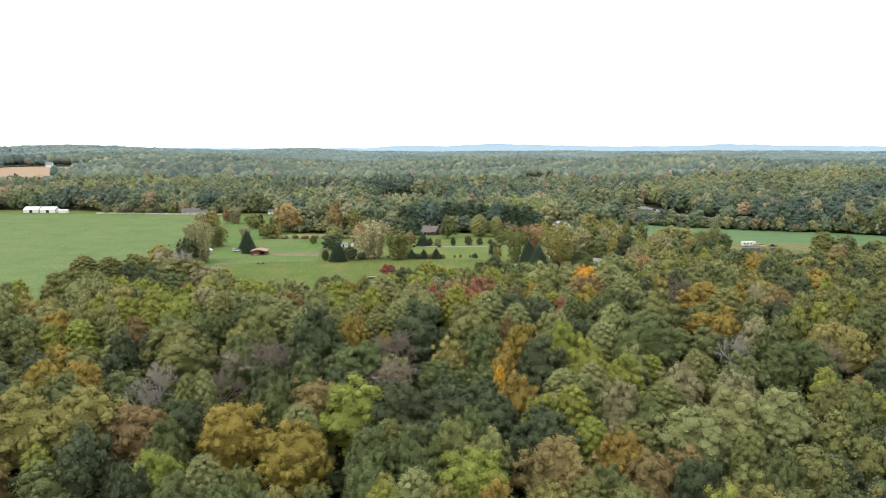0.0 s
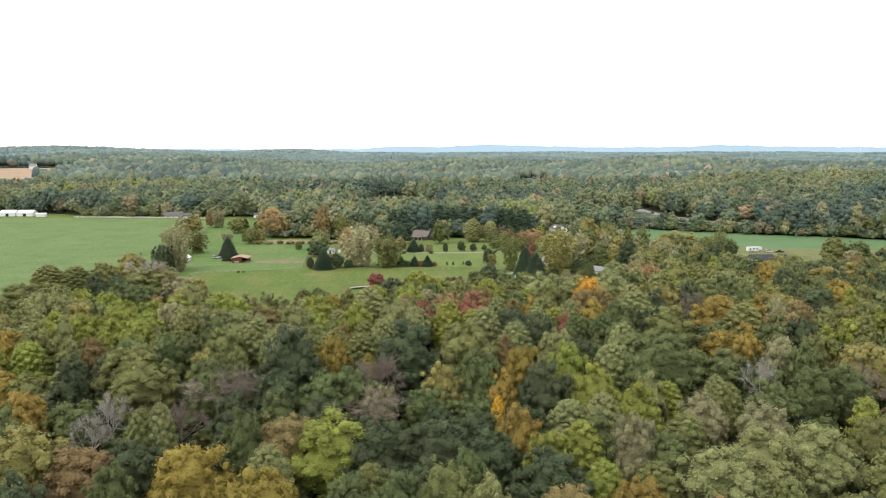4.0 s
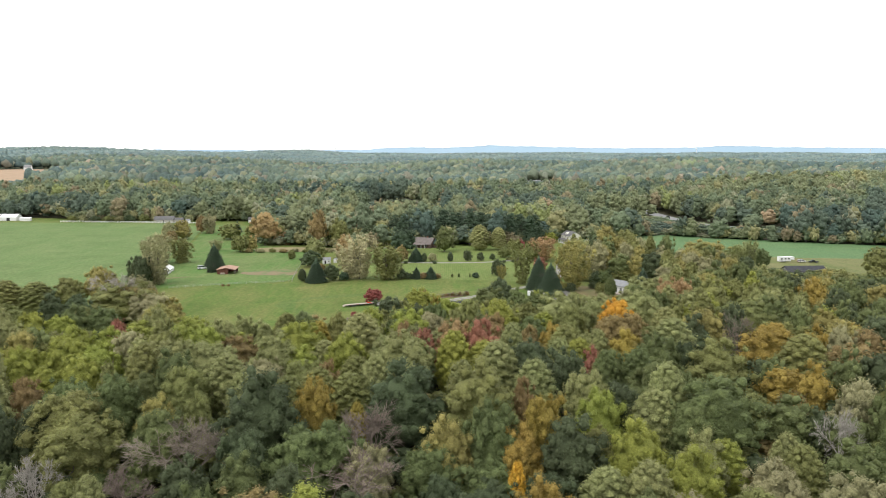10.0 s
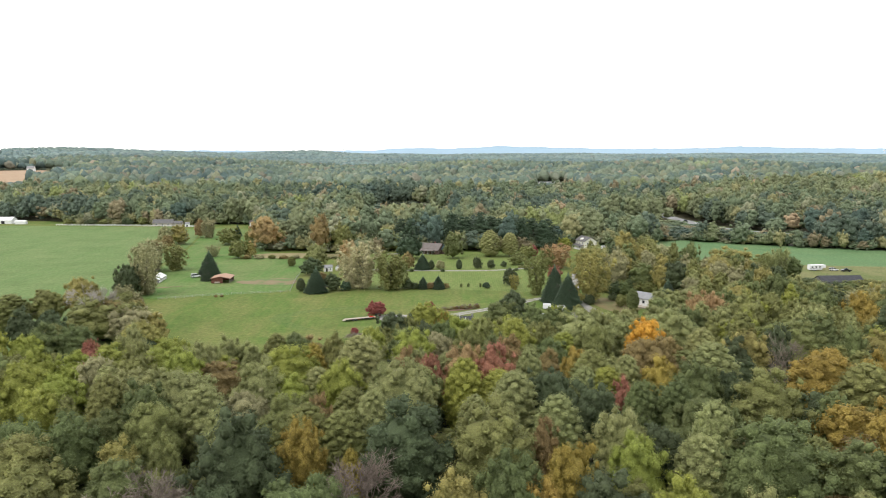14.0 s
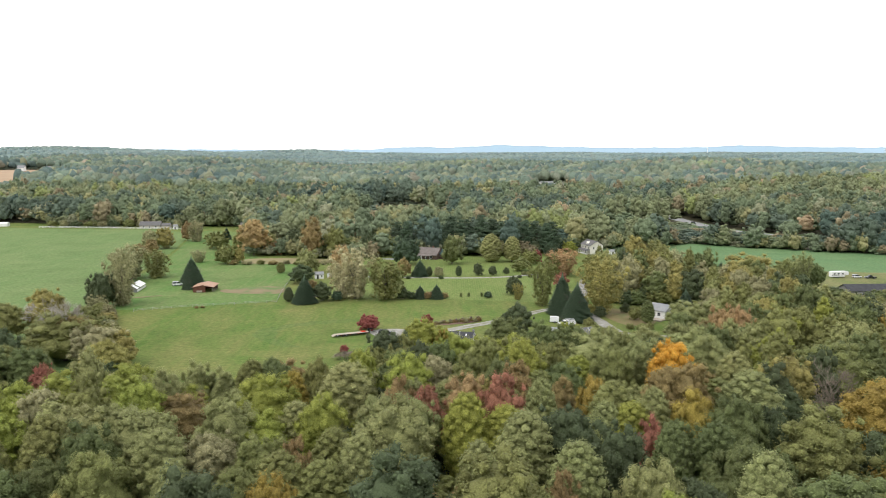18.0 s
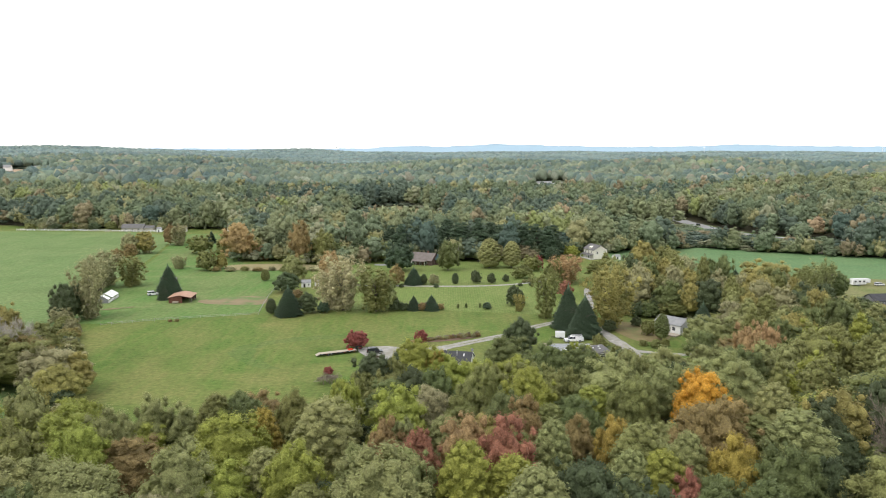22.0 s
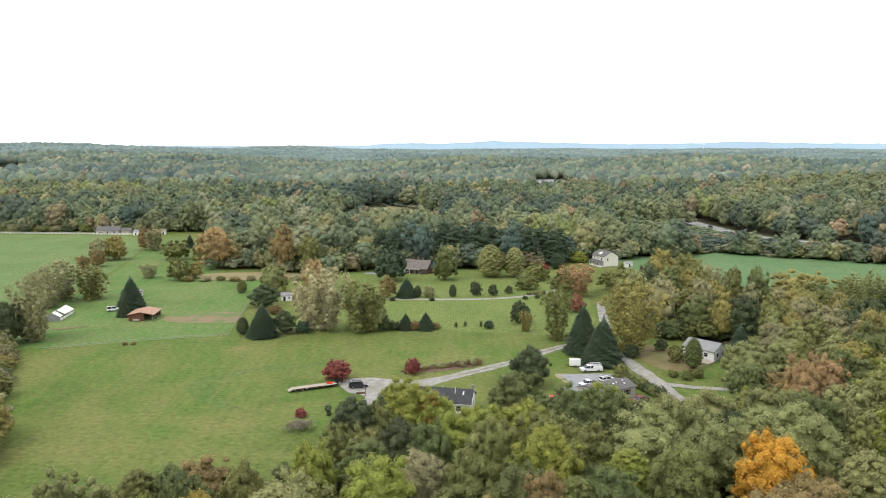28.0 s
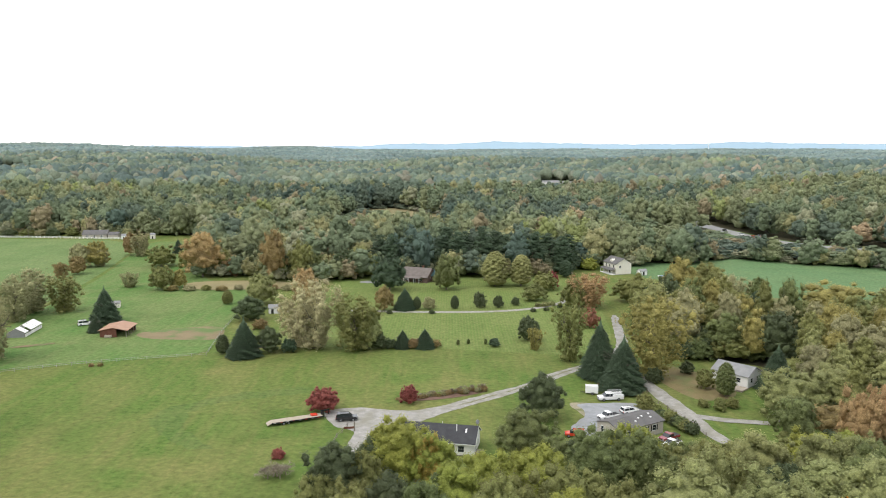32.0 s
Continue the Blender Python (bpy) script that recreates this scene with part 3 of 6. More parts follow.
def dome_crown(rng, R, foot, top, shell, bumps, depth, leaves, leaf, point=0.0):
    """One full crown with rounded bulges, for trees seen from afar; point narrows its top."""
    v, f = shell
    k = spiral(bumps, -0.6) + rng.normal(0, 0.14, (bumps, 3))
    k /= np.linalg.norm(k, axis=1)[:, None]
    near = (v @ k.T).max(1)
    swell = 1 - depth + depth * np.clip((near - 0.72) / 0.25, 0, 1) ** 0.7 + rng.normal(0, 0.05, len(v))
    swell *= 1 + 0.09 * np.sin(2 * np.arctan2(v[:, 1], v[:, 0]) + rng.uniform(0, 6))
    wide = (1 - point * np.clip(v[:, 2] * 0.5 + 0.5, 0, 1)) * (1 + 0.4 * point)
    p = np.column_stack([v[:, :2] * (R * swell * wide)[:, None], (top + foot) / 2 + v[:, 2] * swell * (top - foot) / 2])
    at = rng.choice(len(v), leaves, p=np.clip(v[:, 2] + 0.7, 0, 1) / np.clip(v[:, 2] + 0.7, 0, 1).sum())
    q, qf = sprays(rng, p[at] * (1.02, 1.02, 1.0) + rng.normal(0, 0.05 * R, (leaves, 3)), v[at], leaf, 0.4)
    return np.vstack([p, q]), np.vstack([f, len(p) + qf])


def tall_crown(rng, R, foot, top, lobes, leaves, leaf, shell=None):
    """An upright crown that narrows to its top."""
    t = (np.arange(lobes) + 0.5) / lobes
    a = np.arange(lobes) * 2.4 + rng.uniform(0, 1)
    rad = R * (0.38 - 0.10 * t) * rng.uniform(0.8, 1.2, lobes) * (26 / lobes) ** 0.3
    w = (R * np.sqrt(1.0 - (np.maximum(t - 0.3, 0) / 0.72) ** 2) * (0.8 + 0.2 * np.minimum(t / 0.3, 1)) - 0.8 * rad).clip(0) * rng.uniform(0.9, 1.05, lobes)
    c = np.column_stack([w * np.cos(a), w * np.sin(a), foot + rad * 0.5 + t * (top - foot - rad)])
    s = np.array([0.12, 0.32, 0.52, 0.72])
    heart = np.column_stack([0 * s, 0 * s, foot + s * (top - foot)])
    return crown_of(rng, c, rad, heart, R * (0.96 - 0.42 * s ** 2), leaves, leaf, shell)


def conifer_crown(rng, R, foot, top, tiers, leaves, leaf):
    """A full cone of overlapping drooping boughs."""
    n = leaves
    t = 1 - np.sqrt(rng.uniform(0, 1, n))
    a = rng.uniform(0, 2 * np.pi, n)
    ring = np.floor(t * tiers + 0.35 * np.sin(a * 3))
    lob = 1 + 0.10 * np.sin(a * 7 + ring * 2.1) + 0.05 * np.sin(a * 3 + ring) + rng.normal(0, 0.05, n)
    droop = t * tiers + 0.35 * np.sin(a * 3) - ring
    r = R * (1 - t) ** 0.8 * (1.0 - 0.09 * droop) * lob + 0.1
    out = np.column_stack([np.cos(a), np.sin(a), rng.normal(-0.5, 0.3, n)])
    p = np.column_stack([r * np.cos(a), r * np.sin(a), foot + t * (top - foot)])
    side = np.column_stack([-np.sin(a), np.cos(a), rng.normal(0, 0.35, n)])
    s = leaf * rng.uniform(0.6, 1.3, (n, 1))
    q = np.stack([p - out * s * 0.8 - side * s * 0.55, p + out * s * 0.8, p - out * s * 0.6 + side * s * 0.55], 1)
    V, F = [q.reshape(-1, 3)], [np.arange(3 * n).reshape(-1, 3)]
    k = 12
    ang = np.arange(k) * 2 * np.pi / k
    for j in range(tiers):
        z = foot + (top - foot) * j / tiers
        rr = R * (1 - j / tiers) ** 0.8 * 0.9
        rim = np.column_stack([rr * np.cos(ang), rr * np.sin(ang), np.full(k, z)])
        at = sum(len(v) for v in V)
        V.append(np.vstack([rim, [(0, 0, z + (top - foot) / tiers * 3.2)]]))
        F.append(np.array([(at + m, at + (m + 1) % k, at + k) for m in range(k)]))
    return np.vstack(V), np.vstack(F)


def airy_crown(rng, R, foot, top, stems, leaves, leaf):
    """A thin crown of small clumps along limbs that rise and spread from the foot."""
    c, rad = [], []
    for k in range(stems):
        a = 2.4 * k + rng.uniform(-0.4, 0.4)
        lean = R * math.sqrt((k + 0.5) / stems) * rng.uniform(0.75, 1.0)
        reach = (top - foot) * (1.0 - 0.22 * lean / R) * rng.uniform(0.85, 1.0)
        for t in np.linspace(0.06, 1.0, 11):
            out = lean * (0.25 + 0.75 * t ** 0.7) + rng.normal(0, 0.08 * R)
            c.append((out * math.cos(a) + rng.normal(0, 0.06 * R), out * math.sin(a) + rng.normal(0, 0.06 * R), foot + reach * t * 0.97))
            rad.append(R * rng.uniform(0.15, 0.27))
    c, rad = np.array(c), np.array(rad)
    v, f = billows(rng, c, rad * 0.42, SHELL_0, 0.2, 1.2)
    pick = rng.choice(len(rad), leaves)
    d = directions(rng, leaves, -0.8)
    p = c[pick] + d * (rad[pick] * np.abs(rng.normal(0.75, 0.35, leaves)))[:, None] * (1, 1, 1.3)
    lv, lf = sprays(rng, p, d, leaf, 0.6)
    return np.vstack([v, lv]), np.vstack([f, lf + len(v)])


def pine_crown(rng, R, foot, top, tiers, leaves, leaf):
    """A tall pine: flat plates of needles in loose tiers, open below and ragged at the top."""
    c, rad = [], []
    for j in range(tiers):
        t = j / (tiers - 1)
        arms = 6 if t < 0.8 else 3
        for k in range(arms):
            a = 6.283 * k / arms + j * 1.1 + rng.uniform(-0.4, 0.4)
            out = R * (0.78 - 0.56 * t ** 3) * rng.uniform(0.45, 1.15)
            c.append((out * math.cos(a), out * math.sin(a), foot + (top - foot) * (0.06 + 0.90 * t) + rng.normal(0, 0.35)))
            rad.append(R * (0.40 - 0.12 * t) * rng.uniform(0.8, 1.2))
    c, rad = np.array(c), np.array(rad)
    s = np.array([0.2, 0.4, 0.6, 0.8])
    heart = np.column_stack([0 * s, 0 * s, foot + s * (top - foot)])
    return crown_of(rng, c, rad, heart, R * (0.74 - 0.40 * s), leaves, leaf, SHELL_0, tall=0.62)


def branches(rng, height, reach, levels, twigs=True, bare=False):
    """Trunk, limbs and twigs as tapered bars."""
    V, F = [], []

    def bar(p, q, r1, r2, k):
        d = q - p
        d = d / np.linalg.norm(d)
        u = np.cross(d, (0.3, 0.9, 0.2))
        u /= np.linalg.norm(u)
        v = np.cross(d, u)
        a = np.arange(k) * 2 * np.pi / k
        ring = np.cos(a)[:, None] * u + np.sin(a)[:, None] * v
        at = sum(len(x) for x in V)
        V.append(np.vstack([p + ring * r1, q + ring * r2]))
        i = np.arange(k)
        j = (i + 1) % k
        F.append(np.vstack([np.column_stack([at + i, at + j, at + k + j]), np.column_stack([at + i, at + k + j, at + k + i])]))

    def grow(p, d, length, r, level):
        q = p + d * length
        r = max(r, 0.035)
        bar(p, q, r, r * 0.62, 6 if level == 0 else (4 if level < 2 else 3))
        if level >= levels:
            return
        for k in range(4 if level else 5):
            e = d + rng.normal(0, 0.55 if level else 0.6, 3) + (0, 0, 0.12)
            e /= np.linalg.norm(e)
            start = p + d * length * rng.uniform(0.55 if level else 0.6, 1.0)
            grow(start, e, length * rng.uniform(0.5, 0.8) * reach, r * 0.5, level + 1)

    grow(np.zeros(3), np.array((rng.normal(0, 0.03), rng.normal(0, 0.03), 1.0)), height * 0.45, height * 0.016 + 0.06, 0)
    return np.vstack(V), np.vstack(F)


# templates: (crown mesh arrays, trunk mesh arrays), about one unit tree of 18 m
tree_rng = np.random.default_rng(7)


def make_templates(kind, count, lobes, leaves, leaf, shell=None):
    made = []
    for _ in range(count):
        if kind == "broad":
            made.append(broad_crown(tree_rng, 6.0, 2.2, 18.0, lobes, leaves, leaf, shell=shell))
        elif kind == "bush":
            made.append(broad_crown(tree_rng, 6.0, 0.3, 18.0, lobes, leaves, leaf, shell=shell, tall=1.7))
        elif kind == "tall":
            made.append(tall_crown(tree_rng, 4.4, 2.2, 18.0, lobes, leaves, leaf, shell))
        else:
            made.append({"airy": airy_crown, "pine": pine_crown, "cone": conifer_crown}[kind](tree_rng, 6.0 if kind == "airy" else 4.2, 2.0 if kind == "pine" else 0.5, 18.0, lobes, leaves, leaf))
    return made


def make_domes(kind, count, shell, bumps, depth, leaves, leaf):
    made = []
    for _ in range(count):
        if kind == "tall":
            made.append(dome_crown(tree_rng, 4.8, 1.0, 18.0, shell, bumps, depth, leaves, leaf, 0.45))
        else:
            made.append(dome_crown(tree_rng, 6.2, 1.0, 18.0, shell, bumps, depth, leaves, leaf, tree_rng.uniform(0.0, 0.25)))
    return made


NEAR = {"broad": make_templates("broad", 7, 100, 7600, 0.20, SHELL_1), "tall": make_templates("tall", 5, 90, 6000, 0.18, SHELL_1), "bush": make_templates("bush", 5, 90, 6400, 0.22, SHELL_1), "cone": make_templates("cone", 3, 20, 6500, 0.34),
        "airy": make_templates("airy", 4, 12, 7800, 0.21), "pine": make_templates("pine", 4, 11, 3600, 0.30)}
HALF = {"broad": make_templates("broad", 8, 46, 1500, 0.33), "tall": make_templates("tall", 5, 40, 1200, 0.32)}
MID = {"broad": make_templates("broad", 10, 20, 190, 0.62), "tall": make_templates("tall", 6, 16, 150, 0.58), "bush": make_templates("bush", 5, 16, 170, 0.7)}
FAR = {"broad": make_domes("broad", 8, SHELL_1, 9, 0.50, 14, 0.8), "tall": make_domes("tall", 5, SHELL_1, 8, 0.46, 12, 0.8)}
SMALL = {"broad": make_domes("broad", 6, SHELL_0, 5, 0.3, 4, 1.1)}
TRUNKS = [branches(tree_rng, 17, 0.85, 2) for _ in range(4)]
BARES = [branches(tree_rng, 16, 0.98, 5) for _ in range(3)]

mesh_cache = {}


def crown_mesh(shape, variant, leaf):
    key = (shape, variant, leaf)
    if key not in mesh_cache:
        v, f = NEAR[shape][variant]
        mesh_cache[key] = mesh_of("crown", v, f, [LEAF[leaf]])
    return mesh_cache[key]


def wood_mesh(kind, variant, mat):
    key = (kind, variant, mat.name)
    if key not in mesh_cache:
        v, f = (TRUNKS if kind == "trunk" else BARES)[variant]
        mesh_cache[key] = mesh_of(kind, v, f, [mat])
    return mesh_cache[key]


WORDS = {"dark": "dark green", "green": "green", "olive": "olive green", "lime": "yellow-green", "pale": "pale grey-green", "gold": "golden yellow", "amber": "amber olive", "orange": "bright orange",
         "rust": "rusty brown", "red": "deep red", "russet": "russet red", "peach": "soft orange", "pine": "dark blue-green", "tan": "faded tan", "straw": "pale straw-coloured", "twig": "leafless grey"}
NAMES = {"dark": "oak_tree", "green": "oak_tree", "olive": "hickory_tree", "lime": "poplar_tree", "pale": "sycamore_tree", "gold": "maple_tree", "amber": "oak_tree", "orange": "maple_tree", "rust": "beech_tree",
         "red": "maple_tree", "russet": "maple_tree", "peach": "maple_tree", "pine": "conifer_tree", "tan": "beech_tree", "straw": "willow_tree"}
planted = []


def tree(leaf, x, y, height=18.0, width=12.0, shape="broad", where="in the woodland", name="", pale_bark=False, group="woodland trees"):
    """One tree on the ground: trunk with limbs, and a crown of leaves."""
    k = len(planted)
    planted.append((x, y, width / 2))
    base = {"broad": 12.0, "bush": 12.0, "tall": 8.6, "cone": 8.4, "airy": 12.0, "pine": 8.4}[shape]
    m = at_land(x, y, (k * 137) % 360, -0.1) @ Matrix.Diagonal((width / base, width / base, height / 18.0, 1))
    what = {"broad": "round-crowned tree", "bush": "rounded bush", "tall": "upright tree", "cone": "conifer", "airy": "thin spreading tree", "pine": "tall pine"}[shape]
    ob = thing(name or ("pine_tree" if shape == "pine" else "conifer_tree" if shape == "cone" else NAMES[leaf]), m, f"{WORDS[leaf]} {what} {where}", "tree", group)
    variant = k % len(NEAR[shape])
    for nm, me in (("trunk", wood_mesh("trunk", k % 4, BARK_PALE if pale_bark else BARK)), ("crown", crown_mesh(shape, variant, leaf))):
        o = new(nm, me)
        o.parent = ob
    return ob


def bare_tree(x, y, height=15.0, width=10.0, where="in the woodland", pale=False):
    k = len(planted)
    planted.append((x, y, width / 2 + 2))
    m = at_land(x, y, (k * 137) % 360, -0.1) @ Matrix.Diagonal((width / 10, width / 10, height / 12.5, 1))
    ob = new("bare_tree", wood_mesh("bare", k % 3, BARK_PALE if pale else LEAF["twig"]))
    ob.matrix_world = m
    return tagged(ob, f"leafless {'bleached ' if pale else 'grey-brown '}tree with forked limbs {where}", "tree", "bare trees")


tree("pine", -131.1, 491.3, 13.2, 11.4, "cone", "on the pasture", group="meadow trees")
tree("pine", -127.9, 476.3, 6.5, 5.9, "cone", "beside the shed", group="meadow trees")
tree("amber", -210.2, 639.5, 8.8, 9.7, "bush", "along the hedgerow", group="meadow trees")
tree("tan", -194.0, 625.4, 11.3, 12.0, "airy", "along the hedgerow", group="meadow trees")
tree("rust", -193.8, 599.3, 8.9, 8.2, "bush", "along the hedgerow", group="meadow trees")
tree("rust", -196.7, 587.4, 9.0, 9.6, "airy", "along the hedgerow", group="meadow trees")
tree("tan", -151.6, 563.2, 8.2, 9.6, "airy", "on the pasture", group="meadow trees")
tree("olive", -134.2, 557.6, 10.4, 10.7, "bush", "on the pasture", group="meadow trees")
tree("amber", -128.0, 563.4, 8.2, 6.8, "bush", "on the pasture", group="meadow trees")
tree("tan", -186.2, 664.3, 16.2, 14.7, "airy", "by the white fence", group="meadow trees")
tree("rust", -194.7, 668.9, 13.2, 8.2, "bush", "by the white fence", group="meadow trees")
tree("olive", -159.8, 625.7, 11.1, 15.4, "bush", "by the white fence", group="meadow trees")
tree("pine", -168.2, 676.5, 8.8, 7.1, "cone", "by the white fence", group="meadow trees")
tree("peach", -126.4, 593.0, 21.9, 18.2, "broad", "at the wood's edge", group="meadow trees")
tree("olive", -139.3, 610.6, 12.2, 10.8, "bush", "at the wood's edge", group="meadow trees")
tree("dark", -77.1, 495.5, 8.9, 11.3, "bush", "beside the garden shed", group="meadow trees")
tree("pale", -79.7, 525.0, 12.4, 11.9, "bush", "beside the garden shed", group="meadow trees")
tree("olive", -94.1, 524.9, 6.1, 5.0, "tall", "on the pasture", group="meadow trees")
tree("dark", -73.3, 447.3, 6.6, 4.6, "tall", "on the meadow's edge", group="meadow trees")
tree("pine", -65.6, 444.7, 11.9, 11.0, "cone", "on the meadow's edge", group="meadow trees")
tree("dark", -58.9, 449.5, 8.1, 8.0, "bush", "on the meadow's edge", group="meadow trees")
tree("pine", -52.3, 449.6, 4.4, 4.9, "bush", "on the meadow's edge", name="shrub", group="shrubs")
tree("rust", -69.4, 481.0, 3.6, 5.6, "bush", "on the meadow's edge", name="shrub", group="shrubs")
tree("straw", -45.0, 454.5, 25.0, 20.0, "airy", "on the meadow's edge", group="meadow trees")
tree("straw", -50.4, 456.1, 19.0, 14.0, "airy", "on the meadow's edge", group="meadow trees")
tree("olive", -31.0, 452.5, 20.0, 19.0, "airy", "on the meadow's edge", group="meadow trees")
tree("pale", -27.3, 454.7, 13.8, 9.2, "bush", "on the meadow's edge", group="meadow trees")
tree("peach", -62.1, 529.8, 13.8, 10.9, "bush", "beside the garden shed", group="meadow trees")
tree("dark", -23.3, 454.7, 4.8, 5.7, "bush", "on the meadow's edge", name="shrub", group="shrubs")
tree("pine", -15.5, 455.5, 6.0, 6.1, "cone", "on the meadow's edge", group="meadow trees")
tree("pine", -8.1, 455.5, 6.4, 6.9, "cone", "on the meadow's edge", group="meadow trees")
tree("dark", -19.8, 454.7, 3.3, 4.2, "bush", "on the meadow's edge", name="shrub", group="shrubs")
tree("rust", -11.7, 455.5, 3.1, 5.0, "bush", "on the meadow's edge", name="shrub", group="shrubs")
tree("rust", -4.3, 456.3, 2.5, 3.4, "bush", "on the meadow's edge", name="shrub", group="shrubs")
tree("pine", 15.2, 457.2, 2.9, 3.6, "bush", "on the mown lawn", name="shrub", group="shrubs")
tree("dark", 27.2, 465.5, 8.2, 7.5, "bush", "on the mown lawn", group="meadow trees")
tree("amber", 28.2, 453.0, 8.6, 5.7, "airy", "on the mown lawn", group="meadow trees")
tree("olive", 37.7, 439.8, 21.1, 12.9, "airy", "beside the drive", group="meadow trees")
tree("green", -1.4, 558.7, 15.2, 12.2, "bush", "on the lawn of the brick house", group="meadow trees")
tree("pale", 21.9, 567.5, 16.9, 13.6, "tall", "on the lawn of the brick house", group="meadow trees")
tree("pale", 34.3, 567.7, 15.3, 11.4, "tall", "on the lawn of the brick house", group="meadow trees")
tree("pine", -27.7, 557.1, 15.4, 15.3, "bush", "on the lawn of the brick house", group="meadow trees")
tree("pine", -18.2, 515.4, 8.7, 9.3, "cone", "on the lawn of the brick house", group="meadow trees")
tree("dark", -13.3, 515.5, 5.4, 3.7, "tall", "on the lawn of the brick house", name="shrub", group="shrubs")
tree("tan", -8.4, 515.5, 5.0, 5.1, "bush", "on the lawn of the brick house", name="shrub", group="shrubs")
tree("rust", -26.6, 513.2, 9.6, 7.0, "bush", "on the lawn of the brick house", group="meadow trees")
tree("dark", 2.3, 516.7, 5.7, 3.7, "tall", "on the lawn of the brick house", group="meadow trees")
tree("dark", 12.7, 519.0, 6.2, 5.2, "bush", "on the lawn of the brick house", group="meadow trees")
tree("dark", 20.4, 519.0, 4.8, 4.3, "bush", "on the lawn of the brick house", name="shrub", group="shrubs")
tree("dark", 27.9, 523.6, 3.6, 3.4, "bush", "on the lawn of the brick house", name="shrub", group="shrubs")
tree("olive", 36.9, 534.3, 6.7, 9.9, "bush", "on the lawn of the brick house", group="meadow trees")
tree("olive", 44.4, 557.7, 8.0, 10.6, "bush", "on the lawn of the brick house", group="meadow trees")
tree("red", 49.0, 564.9, 7.1, 5.4, "bush", "on the lawn of the brick house", group="meadow trees")
tree("pine", 59.4, 592.9, 8.8, 7.6, "tall", "on the lawn of the brick house", group="meadow trees")
tree("peach", 57.5, 519.4, 15.9, 20.1, "airy", "beside the lane", group="meadow trees")
tree("olive", 51.7, 519.3, 10.7, 10.5, "bush", "beside the lane", group="meadow trees")
tree("russet", 52.0, 484.7, 6.6, 6.9, "bush", "beside the lane", group="meadow trees")
tree("pine", 43.8, 423.4, 16.2, 11.9, "cone", "beside the lane", group="meadow trees")
tree("pine", 48.0, 411.5, 14.6, 12.4, "cone", "beside the lane", group="meadow trees")
tree("amber", 59.4, 423.6, 25.5, 21.0, "airy", "beside the lane", group="meadow trees")
tree("amber", 92.9, 512.1, 20.4, 15.9, "broad", "beside the field", group="meadow trees")
tree("olive", 78.3, 531.0, 10.1, 14.6, "bush", "beside the field", group="meadow trees")
tree("olive", 105.2, 504.0, 14.7, 14.7, "bush", "beside the field", group="meadow trees")
tree("straw", 113.3, 512.9, 16.1, 11.1, "airy", "beside the field", group="meadow trees")
tree("pine", 123.2, 507.1, 9.6, 8.3, "tall", "beside the field", group="meadow trees")
tree("green", 135.0, 537.6, 9.3, 7.5, "bush", "beside the field", group="meadow trees")
tree("pine", 136.0, 504.2, 9.5, 8.9, "cone", "beside the field", group="meadow trees")
tree("olive", 98.5, 508.0, 12.9, 12.0, "bush", "beside the field", group="meadow trees")
tree("lime", 75.7, 616.1, 6.2, 9.3, "bush", "beside the cream house", group="meadow trees")
tree("green", 74.5, 406.5, 9.5, 5.6, "tall", "beside the white bungalow", group="meadow trees")
tree("dark", 70.4, 427.0, 3.8, 3.9, "bush", "beside the white bungalow", name="shrub", group="shrubs")
tree("olive", 71.3, 413.2, 5.4, 5.1, "bush", "beside the white bungalow", name="shrub", group="shrubs")
tree("pine", 90.3, 411.4, 12.3, 10.4, "cone", "beside the white bungalow", group="meadow trees")
tree("dark", 58.4, 418.2, 4.3, 4.7, "bush", "beside the white bungalow", name="shrub", group="shrubs")
tree("olive", 49.8, 394.0, 4.8, 4.5, "bush", "beside the lane", name="shrub", group="shrubs")
tree("dark", 23.1, 388.5, 11.1, 10.1, "bush", "beside the gravel drive", group="meadow trees")
tree("red", -32.0, 394.1, 5.8, 7.7, "bush", "beside the gravel parking place", group="meadow trees")
tree("red", -10.5, 400.3, 4.6, 4.7, "bush", "beside the gravel parking place", name="shrub", group="shrubs")
tree("red", -36.9, 364.3, 2.1, 3.1, "bush", "on the meadow", name="shrub", group="shrubs")
tree("tan", -142.5, 437.3, 25.0, 14.5, "airy", "on the pasture", group="meadow trees")
tree("tan", -168.0, 507.3, 19.5, 21.6, "airy", "on the pasture", group="meadow trees")
tree("olive", -156.1, 509.8, 16.2, 16.7, "airy", "on the pasture", group="meadow trees")
tree("tan", -166.4, 492.2, 17.9, 15.3, "airy", "on the pasture", group="meadow trees")
tree("dark", -148.9, 432.0, 14.0, 9.7, "bush", "along the hedgerow", group="meadow trees")
tree("amber", -194.9, 625.1, 13.4, 12.3, "bush", "along the hedgerow", group="meadow trees")
tree("tan", -202.9, 620.6, 12.6, 10.8, "bush", "along the hedgerow", group="meadow trees")
tree("straw", -146.2, 441.5, 17.8, 12.2, "airy", "along the hedgerow", group="meadow trees")
tree("dark", -151.6, 433.7, 13.2, 9.7, "bush", "along the hedgerow", group="meadow trees")
tree("olive", -133.1, 383.3, 10.1, 12.3, "bush", "along the hedgerow", group="meadow trees")
tree("rust", -122.5, 354.9, 13.0, 14.7, "bush", "along the hedgerow", group="meadow trees")
tree("amber", -103.1, 334.5, 10.4, 13.2, "bush", "along the hedgerow", group="meadow trees")
tree("amber", -144.4, 379.1, 17.9, 13.4, "broad", "along the hedgerow", group="meadow trees")
tree("tan", -110.1, 345.9, 12.3, 17.1, "bush", "along the hedgerow", group="meadow trees")
